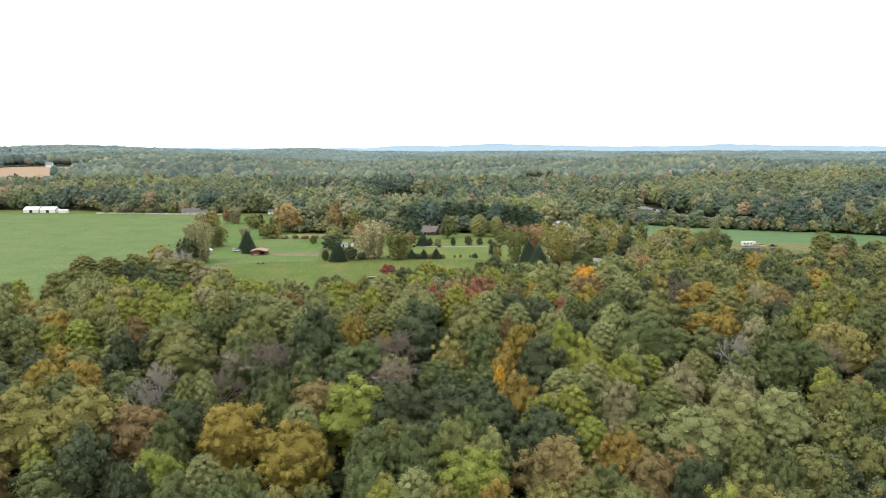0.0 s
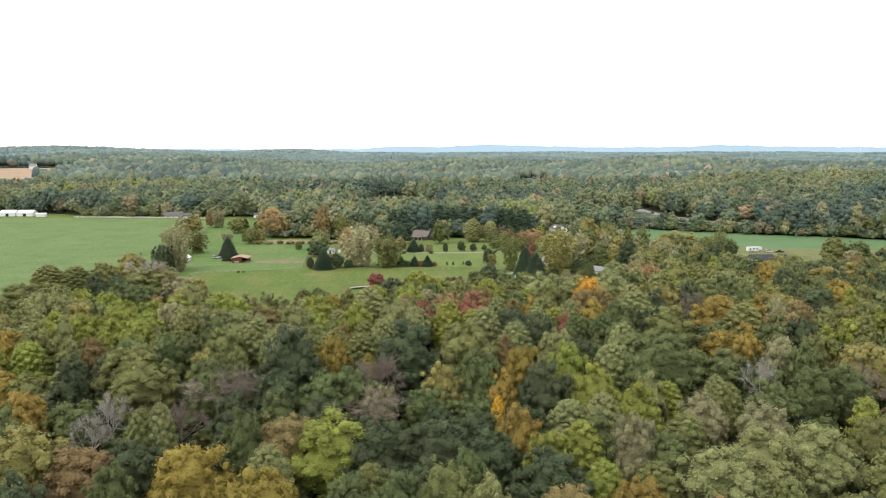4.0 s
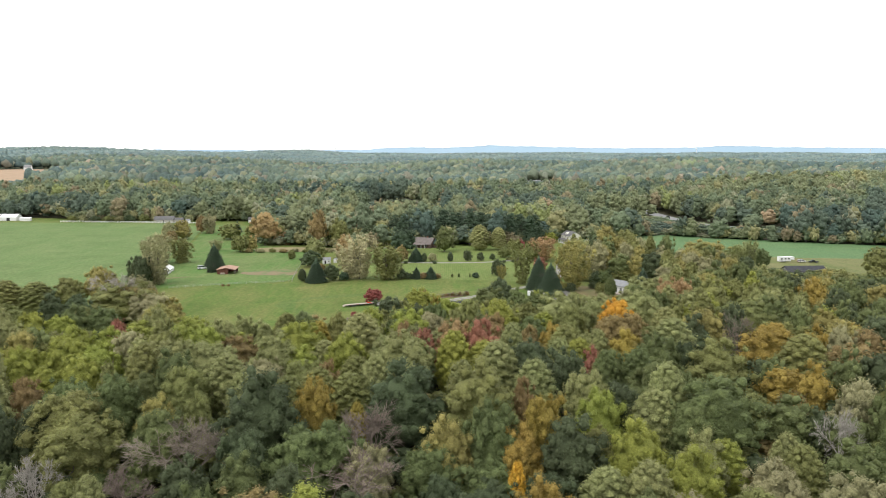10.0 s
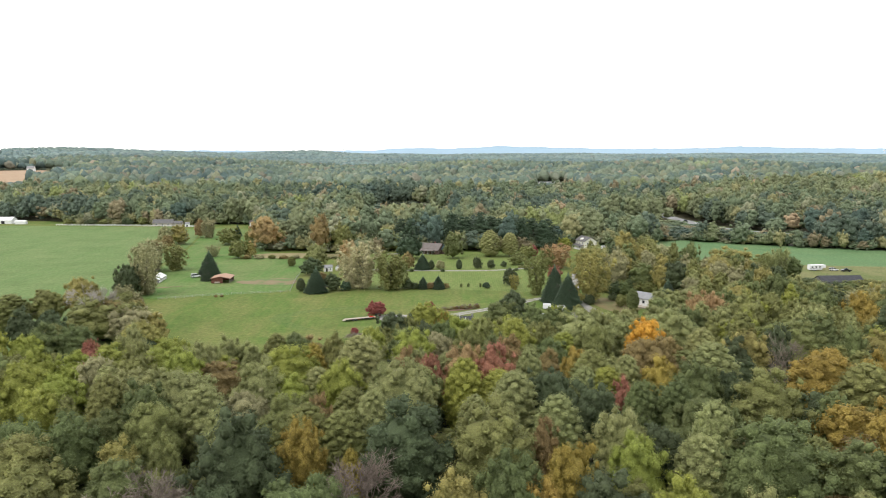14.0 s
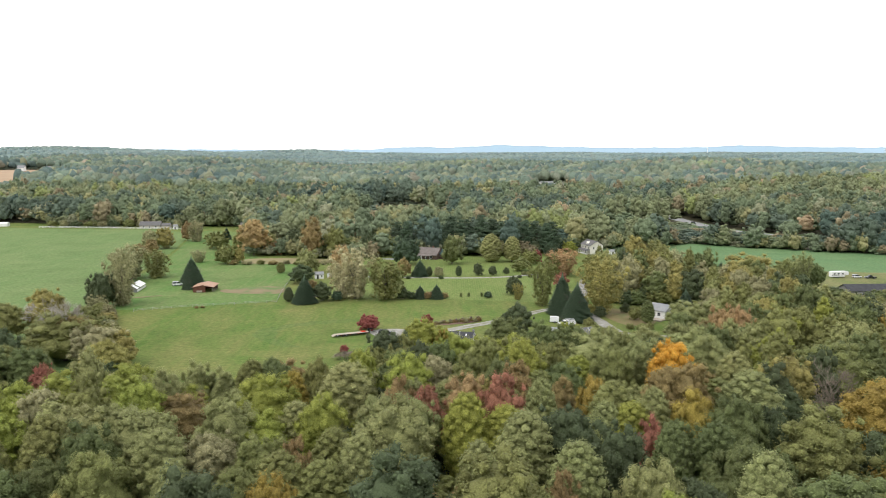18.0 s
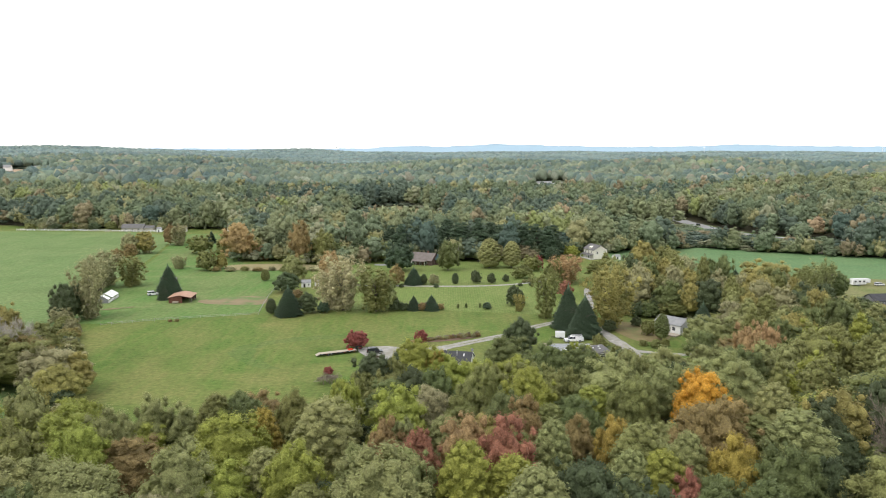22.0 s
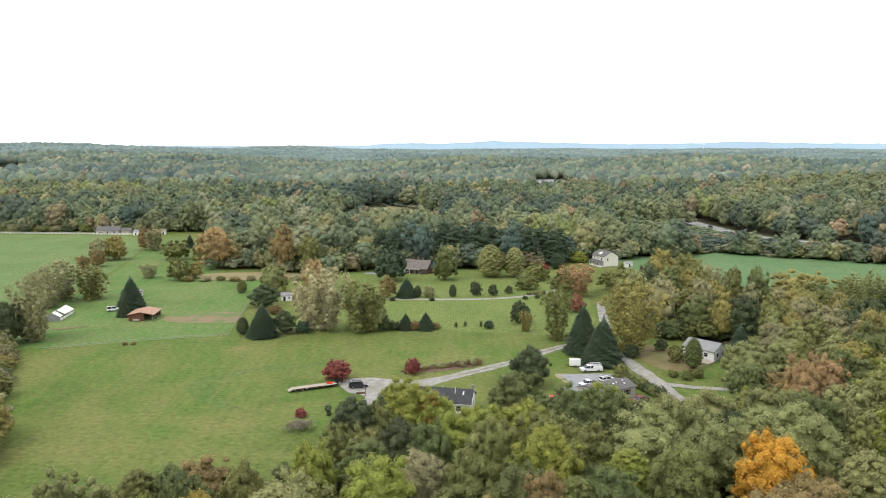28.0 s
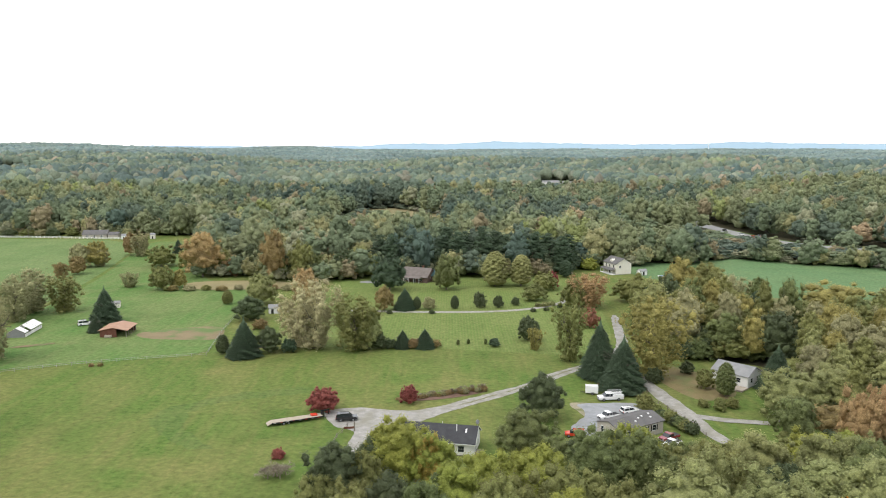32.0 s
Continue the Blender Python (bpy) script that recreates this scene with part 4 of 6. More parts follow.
tree("olive", -124.4, 351.8, 13.5, 23.9, "bush", "along the hedgerow", group="meadow trees")
tree("lime", -24.3, 307.2, 15.0, 8.3, "bush")
tree("olive", -34.0, 300.0, 15.0, 8.5, "bush")
tree("lime", -11.4, 298.0, 17.0, 12.4, "broad")
tree("lime", 17.3, 311.0, 17.0, 12.5, "broad")
tree("olive", 7.4, 318.0, 15.0, 9.6, "bush")
tree("olive", 3.3, 305.2, 15.0, 10.0, "bush")
tree("pale", 37.4, 317.7, 18.0, 15.6, "broad")
tree("peach", 88.2, 364.0, 15.0, 9.4, "bush")
tree("peach", 95.2, 366.5, 14.0, 9.4, "bush")
tree("pale", 66.2, 318.4, 18.0, 15.5, "broad")
tree("orange", 54.5, 302.8, 19.0, 12.5, "broad")
tree("olive", 40.0, 303.7, 18.0, 11.3, "broad")
tree("pale", -25.0, 282.7, 20.0, 13.8, "tall")
tree("lime", -42.8, 282.1, 17.0, 15.4, "broad")
tree("gold", -38.3, 289.6, 16.0, 8.0, "tall")
tree("green", 26.5, 339.7, 15.0, 11.0, "broad")
tree("green", 34.7, 342.2, 14.0, 11.0, "broad")
tree("pale", 66.9, 337.1, 15.8, 11.7, "broad")
tree("pale", 75.7, 339.6, 14.8, 11.7, "broad")
tree("rust", 50.7, 284.8, 19.0, 14.4, "broad")
tree("gold", 50.3, 270.2, 18.0, 11.0, "broad")
tree("pale", 66.0, 281.4, 19.0, 14.9, "tall")
tree("russet", 9.4, 274.2, 19.0, 11.0, "broad")
tree("peach", 2.6, 277.4, 18.5, 11.0, "broad")
tree("russet", -6.4, 274.6, 17.0, 8.6, "broad")
tree("pale", 18.9, 279.5, 18.0, 8.6, "tall")
tree("gold", 31.2, 282.2, 17.0, 8.1, "broad")
tree("russet", 38.6, 260.9, 16.0, 6.1, "broad")
tree("green", 40.7, 254.0, 18.0, 8.3, "tall")
tree("green", 49.4, 255.3, 18.0, 10.1, "tall")
tree("pale", -12.1, 259.0, 20.0, 16.2, "broad")
tree("pale", -17.4, 247.1, 19.0, 9.1, "tall")
tree("dark", 21.6, 259.6, 19.0, 13.1, "broad")
tree("dark", 30.1, 252.6, 18.0, 11.7, "broad")
tree("rust", -60.6, 278.3, 14.0, 14.3, "broad")
tree("lime", -77.0, 288.2, 15.0, 15.7, "broad")
tree("lime", -90.7, 286.2, 15.0, 16.1, "broad")
tree("pale", -75.0, 260.5, 17.0, 15.9, "broad")
tree("pale", -62.7, 260.7, 17.0, 16.6, "broad")
tree("tan", -46.8, 254.7, 15.0, 11.1, "broad")
tree("olive", -36.5, 250.9, 16.0, 10.7, "broad")
tree("russet", -105.3, 302.2, 12.0, 5.7, "broad")
tree("rust", -30.1, 251.5, 15.0, 6.4, "broad")
tree("olive", 70.8, 259.3, 18.0, 15.7, "broad")
tree("olive", 96.1, 305.1, 18.0, 18.9, "broad")
tree("pale", 51.4, 236.0, 22.0, 11.0, "tall")
tree("pale", 32.7, 236.7, 20.0, 11.6, "broad")
tree("lime", 34.3, 227.8, 19.0, 10.5, "broad")
tree("olive", 7.2, 233.8, 22.0, 17.6, "broad")
tree("dark", -9.5, 232.6, 22.0, 17.5, "broad")
tree("dark", -40.2, 223.4, 24.0, 15.9, "broad")
tree("gold", -29.9, 231.1, 19.0, 9.9, "broad")
tree("gold", -19.6, 226.3, 17.0, 5.5, "tall")
tree("green", -86.4, 233.0, 19.0, 12.1, "broad")
tree("green", -77.4, 235.5, 18.0, 12.1, "broad")
tree("green", -60.7, 219.1, 18.0, 12.9, "broad")
tree("olive", -55.7, 229.1, 16.0, 8.1, "broad")
tree("dark", -137.8, 326.2, 16.0, 10.0, "broad")
tree("dark", -130.3, 328.7, 15.0, 10.0, "broad")
tree("lime", -79.4, 296.1, 15.0, 12.7, "broad")
tree("russet", -107.1, 307.8, 12.0, 5.3, "broad")
tree("gold", 21.1, 222.4, 20.0, 10.0, "broad")
tree("lime", 38.9, 211.7, 20.0, 11.8, "broad")
tree("dark", 25.9, 213.5, 19.0, 13.9, "broad")
tree("rust", 17.7, 238.2, 16.0, 6.4, "broad")
tree("green", 61.3, 230.0, 20.0, 18.6, "broad")
tree("gold", 92.3, 275.6, 18.0, 17.8, "broad")
tree("olive", 96.5, 264.8, 19.0, 15.6, "tall")
tree("green", -23.2, 214.5, 18.0, 11.8, "broad")
tree("gold", 15.5, 214.7, 17.0, 9.6, "broad")
tree("pale", 13.4, 255.3, 20.0, 13.3, "tall")
tree("orange", 13.8, 203.8, 17.0, 4.4, "tall")
tree("tan", 62.6, 201.9, 17.0, 12.3, "broad")
tree("green", -29.0, 211.4, 18.0, 15.0, "broad")
tree("rust", -34.6, 192.6, 18.0, 15.7, "broad", pale_bark=True)
tree("dark", -13.5, 187.3, 19.0, 16.6, "broad")
tree("dark", -1.0, 189.8, 18.0, 16.6, "broad")
tree("lime", -23.7, 187.8, 19.0, 20.5, "broad")
tree("amber", -102.3, 176.2, 22.0, 18.5, "broad")
tree("amber", -88.4, 178.7, 21.0, 18.5, "broad")
tree("rust", -75.8, 177.6, 18.0, 16.8, "broad", pale_bark=True)
tree("dark", -65.1, 179.4, 19.0, 13.6, "broad")
tree("gold", -51.9, 175.6, 20.0, 15.9, "broad", pale_bark=True)
tree("gold", -35.0, 166.2, 20.0, 14.9, "broad", pale_bark=True)
tree("green", -17.9, 164.7, 19.0, 11.9, "broad")
tree("green", -8.9, 167.2, 18.0, 11.9, "broad")
tree("lime", 5.2, 158.1, 18.0, 16.4, "broad")
tree("rust", 23.7, 162.8, 18.0, 17.0, "broad", pale_bark=True)
tree("gold", 39.1, 167.8, 18.0, 11.4, "broad", pale_bark=True)
tree("rust", 43.8, 158.4, 18.0, 11.3, "broad", pale_bark=True)
tree("rust", 52.3, 160.9, 17.0, 11.3, "broad", pale_bark=True)
tree("pale", 68.5, 181.2, 20.0, 17.3, "broad")
tree("pale", 81.5, 183.7, 19.0, 17.3, "broad")
tree("pale", 57.0, 173.8, 19.0, 18.5, "broad")
tree("dark", 22.6, 174.4, 19.0, 16.5, "broad")
tree("green", 53.5, 224.1, 18.0, 12.0, "broad")
tree("lime", -116.6, 235.2, 17.0, 11.8, "tall")
tree("rust", -101.4, 241.7, 15.0, 8.7, "broad", pale_bark=True)
tree("dark", -97.2, 221.2, 17.0, 10.8, "broad")
tree("dark", -89.1, 223.7, 16.0, 10.8, "broad")
tree("gold", -110.4, 201.3, 18.0, 11.9, "broad", pale_bark=True)
tree("gold", -101.5, 203.8, 17.0, 11.9, "broad", pale_bark=True)
tree("olive", -77.6, 217.7, 18.0, 18.2, "broad")
tree("green", 96.3, 214.8, 18.0, 12.3, "broad")
tree("green", 105.5, 217.3, 17.0, 12.3, "broad")
tree("olive", 97.2, 189.9, 18.0, 11.3, "broad")
tree("olive", 105.7, 192.4, 17.0, 11.3, "broad")
tree("tan", -15.2, 208.9, 16.0, 9.6, "broad")
bare_tree(-79.9, 204.7, 14.5, 8.2, pale=True)
bare_tree(-81.9, 196.3, 12.5, 8.0, pale=True)
bare_tree(-54.1, 213.5, 15.0, 16.8, pale=False)
bare_tree(-63.0, 203.7, 13.0, 10.5, pale=False)
bare_tree(-17.6, 219.4, 14.0, 13.4, pale=False)
bare_tree(-16.5, 205.4, 15.0, 17.4, pale=False)
bare_tree(84.3, 221.1, 15.0, 7.9, pale=True)
bare_tree(109.3, 215.7, 14.0, 9.2, pale=False)
bare_tree(-54.6, 217.1, 15.0, 13.9, pale=False)
bare_tree(-16.9, 221.7, 15.0, 12.3, pale=False)
bare_tree(87.3, 287.2, 14.0, 8.6, pale=False)
tree("dark", -21.2, 340.2, 12.0, 12.1, "bush")
tree("olive", -23.8, 334.6, 9.0, 7.6, "bush")
tree("lime", -10.0, 350.1, 13.5, 12.5, "broad")
tree("gold", -4.4, 347.9, 10.8, 6.9, "bush")
tree("lime", 7.0, 340.4, 10.5, 10.7, "bush")
tree("green", 16.2, 358.7, 13.0, 12.4, "broad")
tree("lime", 35.2, 348.2, 13.0, 9.7, "bush")
tree("lime", 0.5, 326.8, 14.0, 11.7, "bush")
tree("olive", 10.1, 324.4, 14.0, 10.8, "bush")
tree("olive", 20.4, 328.3, 13.0, 12.0, "bush")
tree("green", 39.2, 337.4, 11.0, 10.1, "bush")
tree("olive", 46.7, 336.1, 14.0, 12.0, "bush")
tree("pale", 58.3, 345.6, 12.5, 13.0, "bush")
tree("pale", 85.3, 390.5, 11.5, 16.1, "bush")
tree("pale", 97.4, 393.0, 11.5, 16.1, "bush")
tree("lime", 72.5, 352.2, 10.0, 10.9, "bush")
tree("lime", 80.7, 354.7, 9.1, 10.9, "bush")
tree("dark", -9.9, 328.4, 12.0, 9.9, "bush")
tree("olive", -16.5, 327.9, 11.0, 9.2, "bush")
tree("pale", 51.8, 320.6, 16.0, 13.0, "broad")
tree("green", -3.5, 322.3, 13.0, 9.5, "bush")
tree("olive", 27.1, 320.5, 14.0, 10.5, "bush")
tree("olive", -176.2, 363.5, 15.0, 14.9, "tall")
tree("olive", -165.1, 366.0, 14.0, 14.9, "tall")
tree("olive", -155.2, 372.2, 14.0, 13.3, "broad")
tree("pale", -131.4, 356.0, 15.0, 13.1, "tall")
tree("olive", -162.3, 315.8, 15.0, 15.0, "broad")
tree("olive", -151.0, 318.3, 14.0, 15.0, "broad")
tree("amber", -103.7, 345.3, 11.0, 9.7, "broad")
tree("green", -123.3, 310.5, 15.0, 11.5, "broad")
tree("green", -114.7, 313.0, 14.0, 11.5, "broad")
tree("lime", -132.5, 302.1, 15.0, 9.8, "broad")
tree("lime", -125.1, 304.6, 14.0, 9.8, "broad")
tree("olive", -123.7, 318.6, 14.0, 9.1, "tall")
tree("olive", -116.8, 321.1, 13.0, 9.1, "tall")
tree("pale", 44.9, 330.9, 15.0, 9.5, "bush")
tree("olive", -15.5, 340.5, 11.0, 6.5, "bush")
tree("olive", 107.2, 522.2, 17.2, 17.8, "broad", "beside the field", group="meadow trees")
tree("tan", 117.6, 519.1, 14.5, 14.8, "airy", "beside the field", group="meadow trees")
tree("amber", 147.5, 492.7, 14.3, 25.7, "bush", "beside the field", group="meadow trees")
tree("pale", 168.5, 492.9, 15.3, 17.5, "airy", "beside the field", group="meadow trees")
tree("olive", 129.4, 479.3, 10.2, 16.3, "bush", "beside the field", group="meadow trees")
tree("lime", -46.3, 287.9, 14.0, 10.8, "broad")
tree("lime", -24.7, 313.1, 13.0, 8.1, "bush")
tree("pale", -24.9, 295.7, 15.0, 12.8, "broad")
tree("lime", -104.0, 266.1, 17.0, 14.4, "broad")
tree("lime", -93.9, 262.7, 16.0, 12.4, "broad")
tree("pale", -70.0, 264.7, 17.0, 11.9, "broad")
tree("lime", -105.5, 275.3, 17.0, 10.9, "broad")
tree("lime", -97.4, 277.8, 16.0, 10.9, "broad")
tree("lime", -120.4, 256.8, 17.0, 11.5, "broad")
tree("lime", -111.8, 259.3, 16.0, 11.5, "broad")
tree("olive", -82.5, 224.2, 19.0, 18.2, "broad")
tree("rust", 108.4, 262.7, 17.0, 14.7, "broad")

bare_tree(-128.0, 356.0, 16.0, 14.0, "along the hedgerow", pale=True)
tree("tan", -134.0, 366.0, 15.0, 13.0, "airy", "along the hedgerow", group="meadow trees")
for leaf, x, y, h, w, form in (("pale", 163, 470, 21, 10, "airy"), ("olive", 155, 475, 16, 13, "airy"), ("green", 172, 479, 12, 10, "broad"), ("olive", 223, 456, 16, 14, "broad"), ("green", 233, 449, 15, 13, "broad"), ("tan", 146, 470, 14, 12, "airy")):
    tree(leaf, x, y, h, w, form, "beside the long house", group="meadow trees")
# round trees along the wood's edge behind the paddock
for leaf, x, y, h, w, form in (("green", -132, 604, 13, 11, "broad"), ("olive", -118, 601, 12, 12, "broad"), ("peach", -111, 596, 11, 10, "airy"), ("dark", -103, 602, 15, 12, "broad"), ("olive", -96, 599, 10, 9, "bush"), ("green", -89, 592, 13, 11, "broad"),
                               ("dark", -81, 588, 12, 10, "broad"), ("olive", -74, 594, 15, 12, "airy"), ("green", -66, 590, 11, 10, "broad"), ("rust", -60, 596, 13, 10, "airy"), ("dark", -53, 592, 14, 11, "broad"), ("pale", -46, 598, 15, 11, "broad"), ("olive", -40, 594, 11, 9, "bush")):
    tree(leaf, x, y, h, w, form, "at the wood's edge", group="trees at the wood's edge")
# tall pines behind the brick house
pine_rng = random.Random(9)
for x, y in ((-30, 600), (-22, 612), (-13, 601), (-4, 614), (4, 603), (10, 618), (17, 604), (24, 616), (31, 602), (38, 613), (45, 603), (51, 615), (58, 606), (64, 616), (-38, 608), (0, 626), (28, 628), (48, 628)):
    tree("pine", x + pine_rng.uniform(-2, 2), y, pine_rng.uniform(19, 25), pine_rng.uniform(11, 15), "pine", "behind the brick house", group="pines behind the brick house")


# the near woodland, tree by tree
wood_rng = np.random.default_rng(11)


def species(rng, x, y):
    """Patches of like trees: which leaf grows at a place."""
    v = 0.5 + 0.25 * np.sin(x / 23 + 1.3) * np.sin(y / 19) + 0.25 * np.sin(x / 9.1 - y / 13) + rng.normal(0, 0.28)
    if x > 66 and y > 380:
        return rng.choice(["olive", "pale", "tan", "amber", "green", "dark"], p=[0.32, 0.14, 0.10, 0.12, 0.22, 0.10])
    if 58 < x < 125 and 325 < y < 400:
        return rng.choice(["pale", "lime", "olive", "green"], p=[0.4, 0.2, 0.25, 0.15])
    if 215 < y < 345 and x < 40:
        v += 0.26
    if x > 78:
        v -= 0.18
    if rng.random() < (0.16 if x > 55 or y < 200 else 0.13):
        return rng.choice(["gold", "amber", "rust", "tan"], p=[0.25, 0.35, 0.25, 0.15])
    return "dark" if v < 0.14 else "green" if v < 0.42 else "olive" if v < 0.68 else "lime" if v < 0.86 else "pale"


def woodland(rng, x0, x1, y0, y1, gap, keep, jitter=0.32):
    xs, ys = np.meshgrid(np.arange(x0, x1, gap), np.arange(y0, y1, gap * 0.87))
    xs = xs + (np.arange(xs.shape[0])[:, None] % 2) * gap / 2
    x = (xs + rng.uniform(-jitter, jitter, xs.shape) * gap).ravel()
    y = (ys + rng.uniform(-jitter, jitter, ys.shape) * gap).ravel()
    ok = keep(x, y)
    return x[ok], y[ok]


def roads_clear(x, y):
    ok = ~inside(CLEARING, x, y) & ~inside(RIGHT_FIELD, x, y) & ~inside(TAN_FIELD, x, y) & ~inside(TAN_MID, x, y) & ~inside(FAR_RIGHT, x, y) & ~inside(ROAD_END, x, y)
    return ok & ~inside(strip(HIGHWAY_CLEAR, 36.0), x, y) & ~inside(RIGHT_YARD, x, y)


def in_sight(x, y, y_eye, edge=1.0):
    return np.abs(x) < 0.62 * (y - y_eye) + 18 * edge


def near_keep(x, y):
    ok = roads_clear(x, y) & in_sight(x, y, 0)
    for px, py, r in planted:
        ok &= (x - px) ** 2 + (y - py) ** 2 > (r * 0.8 + 3.0) ** 2
    return ok


EDGE_STEPS = ((0, -13), (13, 0), (-13, 0), (0, 13))


def low_sight(y):
    """Trees before the lane stay low enough to look over them."""
    return 66.0 * (1 - (y - 206) / 174)


NX, NY = woodland(wood_rng, -215, 215, 92, 402, 9.6, near_keep, 0.36)
SIDE = []
for x, y in zip(NX, NY):
    if abs(x) > 78 or y > 345:
        SIDE.append((x, y))
        continue
    s = species(wood_rng, x, y)
    h = wood_rng.uniform(13.0, 20.5) - (2.5 if y > 285 else 0)
    w = wood_rng.uniform(8.0, 13.0)
    if 48 < x < 86 and 325 < y < 376:
        h = min(h, low_sight(y))
    if s in ("lime", "pale", "olive") and wood_rng.random() < 0.6:
        tree(s, x, y, h, w * 0.95, "tall")
    else:
        tree(s, x, y, h, w)


# the woods beyond: what nobody could count
LOW_WOOD = [(106, 650), (200, 650), (232, 690), (216, 790), (190, 800), (120, 760)]
LOW_END = [(90, 1040), (160, 1040), (185, 1245), (115, 1255)]
LOW_MID = [(-100, 740), (5, 740), (-5, 866), (-50, 880), (-86, 915)]
LOW_SIDE = [(135, 392), (260, 392), (260, 462), (140, 470)]
LOW_FIELD = [(108, 440), (140, 440), (140, 500), (104, 500)]
LOW_ROAD = [(130, 690), (205, 662), (262, 684), (222, 745), (212, 792), (186, 790), (150, 760)]
LOW_BANK = [(185, 640), (258, 618), (270, 680), (205, 665)]
LOW_HOUSE = [(150, 424), (222, 424), (222, 466), (165, 470)]
LOW_SLOPE = [(138, 366), (222, 366), (222, 428), (148, 428)]
LOW_TAN = [(-860, 1000), (-520, 1000), (-600, 1185), (-700, 1190), (-860, 1400)]


def low_growth(x, y):
    """Height factor, cut beside highway and clearings to open the camera's view."""
    for poly, k in ((LOW_ROAD, 0.24), (LOW_BANK, 0.34), (LOW_HOUSE, 0.26), (LOW_SLOPE, 0.5), (LOW_WOOD, 0.40), (LOW_END, 0.35), (LOW_MID, 0.35), (LOW_TAN, 0.5), (LOW_SIDE, 0.52), (LOW_FIELD, 1.0)):
        if inside(poly, x, y):
            return k
    return 0.8 if y < 560 else 1.12


def woods(name, rng, x, y, templates, mats, height, width, pick, label):
    V, F, I, at = [], [], [], 0
    z = land(x, y)
    for px, py, pz in zip(x, y, z):
        s, shape = pick(rng, px, py)
        group = templates[shape]
        v, f = group[rng.integers(len(group))]
        h, w = rng.uniform(*height) / 18 * low_growth(px, py), rng.uniform(*width) / 12
        a = rng.uniform(0, 6.28)
        c, sn = math.cos(a) * w, math.sin(a) * w
        V.append(np.column_stack([v[:, 0] * c - v[:, 1] * sn + px, v[:, 0] * sn + v[:, 1] * c + py, v[:, 2] * h + pz]))
        F.append(f + at)
        I.append(np.full(len(f), KINDS.index(s)))
        at += len(v)
    ob = new(name, mesh_of(name, np.vstack(V), np.vstack(F), mats, np.concatenate(I), True))
    return tagged(ob, label, "woods", kind="stuff")


def mid_pick(rng, x, y):
    if 586 < y < 640 and -40 < x < 72:
        return ("pine", rng.choice(["broad", "broad", "tall"])) if rng.random() < 0.75 else ("dark", "broad")
    v = 0.5 + 0.26 * np.sin(x / 61 + 0.7) * np.sin(y / 47) + 0.2 * np.sin(x / 27 - y / 33) + 0.2 * np.sin(x / 130 + 2.0) * np.sin(y / 85) + rng.normal(0, 0.13)
    if rng.random() < 0.13:
        return rng.choice(["amber", "rust", "peach", "tan"], p=[0.34, 0.30, 0.03, 0.33]), "broad"
    if v < 0.06:
        return "pine", "broad"
    s = "dark" if v < 0.34 else "green" if v < 0.62 else "olive" if v < 0.92 else "pale" if v < 1.04 else "lime"
    return s, "tall" if rng.random() < 0.25 else "broad"


MATS = [LEAF[k] for k in KINDS]


def mid_keep(x, y):
    ok = roads_clear(x, y) & (np.abs(x) < 0.62 * y + 30)
    near = inside([(-215, 90), (215, 90), (215, 402), (-215, 402)], x, y)
    for px, py, r in planted:
        if py > 395:
            ok &= (x - px) ** 2 + (y - py) ** 2 > (r + 3) ** 2
    return ok & ~near


def side_pick(rng, x, y):
    s = species(rng, x, y)
    return s, "tall" if s in ("lime", "pale", "olive") and rng.random() < 0.6 else "broad"


def with_haze(col, keep, haze_lift):
    """A species' colour dulled and lifted blue-grey, as painted aerial haze."""
    return tuple(keep * c + h for c, h in zip(col, haze_lift))


# leaf colours with haze painted in, stronger for the farther woods
HAZED_CANOPY = [leafy("hazed_canopy_" + k, with_haze(LEAF_COLOUR[k], 0.90, (0.044, 0.062, 0.068)), 0.3, 0.0, 0.03, 0.2, 0.6) for k in KINDS]
HAZED_CANOPY_FAR = [leafy("hazed_far_canopy_" + k, with_haze(LEAF_COLOUR[k], 0.58, (0.064, 0.096, 0.108)), 0.3, 0.0, 0.012, 0.1, 0.9) for k in KINDS]
EX, EY = woodland(wood_rng, -330, 330, 380, 590, 10.8, lambda x, y: mid_keep(x, y))
SX, SY = np.append([p[0] for p in SIDE], EX), np.append([p[1] for p in SIDE], EY)
woods("woods_near", wood_rng, SX, SY, HALF, MATS, (14, 25), (8.5, 14), side_pick, "broadleaf woods in early autumn colour")
UX, UY = woodland(wood_rng, -330, 330, 80, 590, 8.6, lambda x, y: roads_clear(x, y) & in_sight(x, y, 0, 2))
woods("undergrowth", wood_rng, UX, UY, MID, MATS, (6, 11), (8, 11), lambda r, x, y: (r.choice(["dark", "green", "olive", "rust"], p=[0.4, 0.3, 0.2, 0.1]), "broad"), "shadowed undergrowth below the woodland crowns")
OX, OY = woodland(wood_rng, -270, 270, -100, 330, 11.5, lambda x, y: (~in_sight(x, y, 0) | (y < 80)) & roads_clear(x, y))
woods("woods_around", wood_rng, OX, OY, MID, MATS, (16, 22), (11, 15), side_pick, "broadleaf woods round the start of the flight")
VX, VY = woodland(wood_rng, -480, 420, 560, 790, 6.5, lambda x, y: roads_clear(x, y) & ~inside(LOW_ROAD, x, y) & np.any([inside(f, x + a, y + b) for f in (CLEARING, RIGHT_FIELD) for a, b in EDGE_STEPS], axis=0))
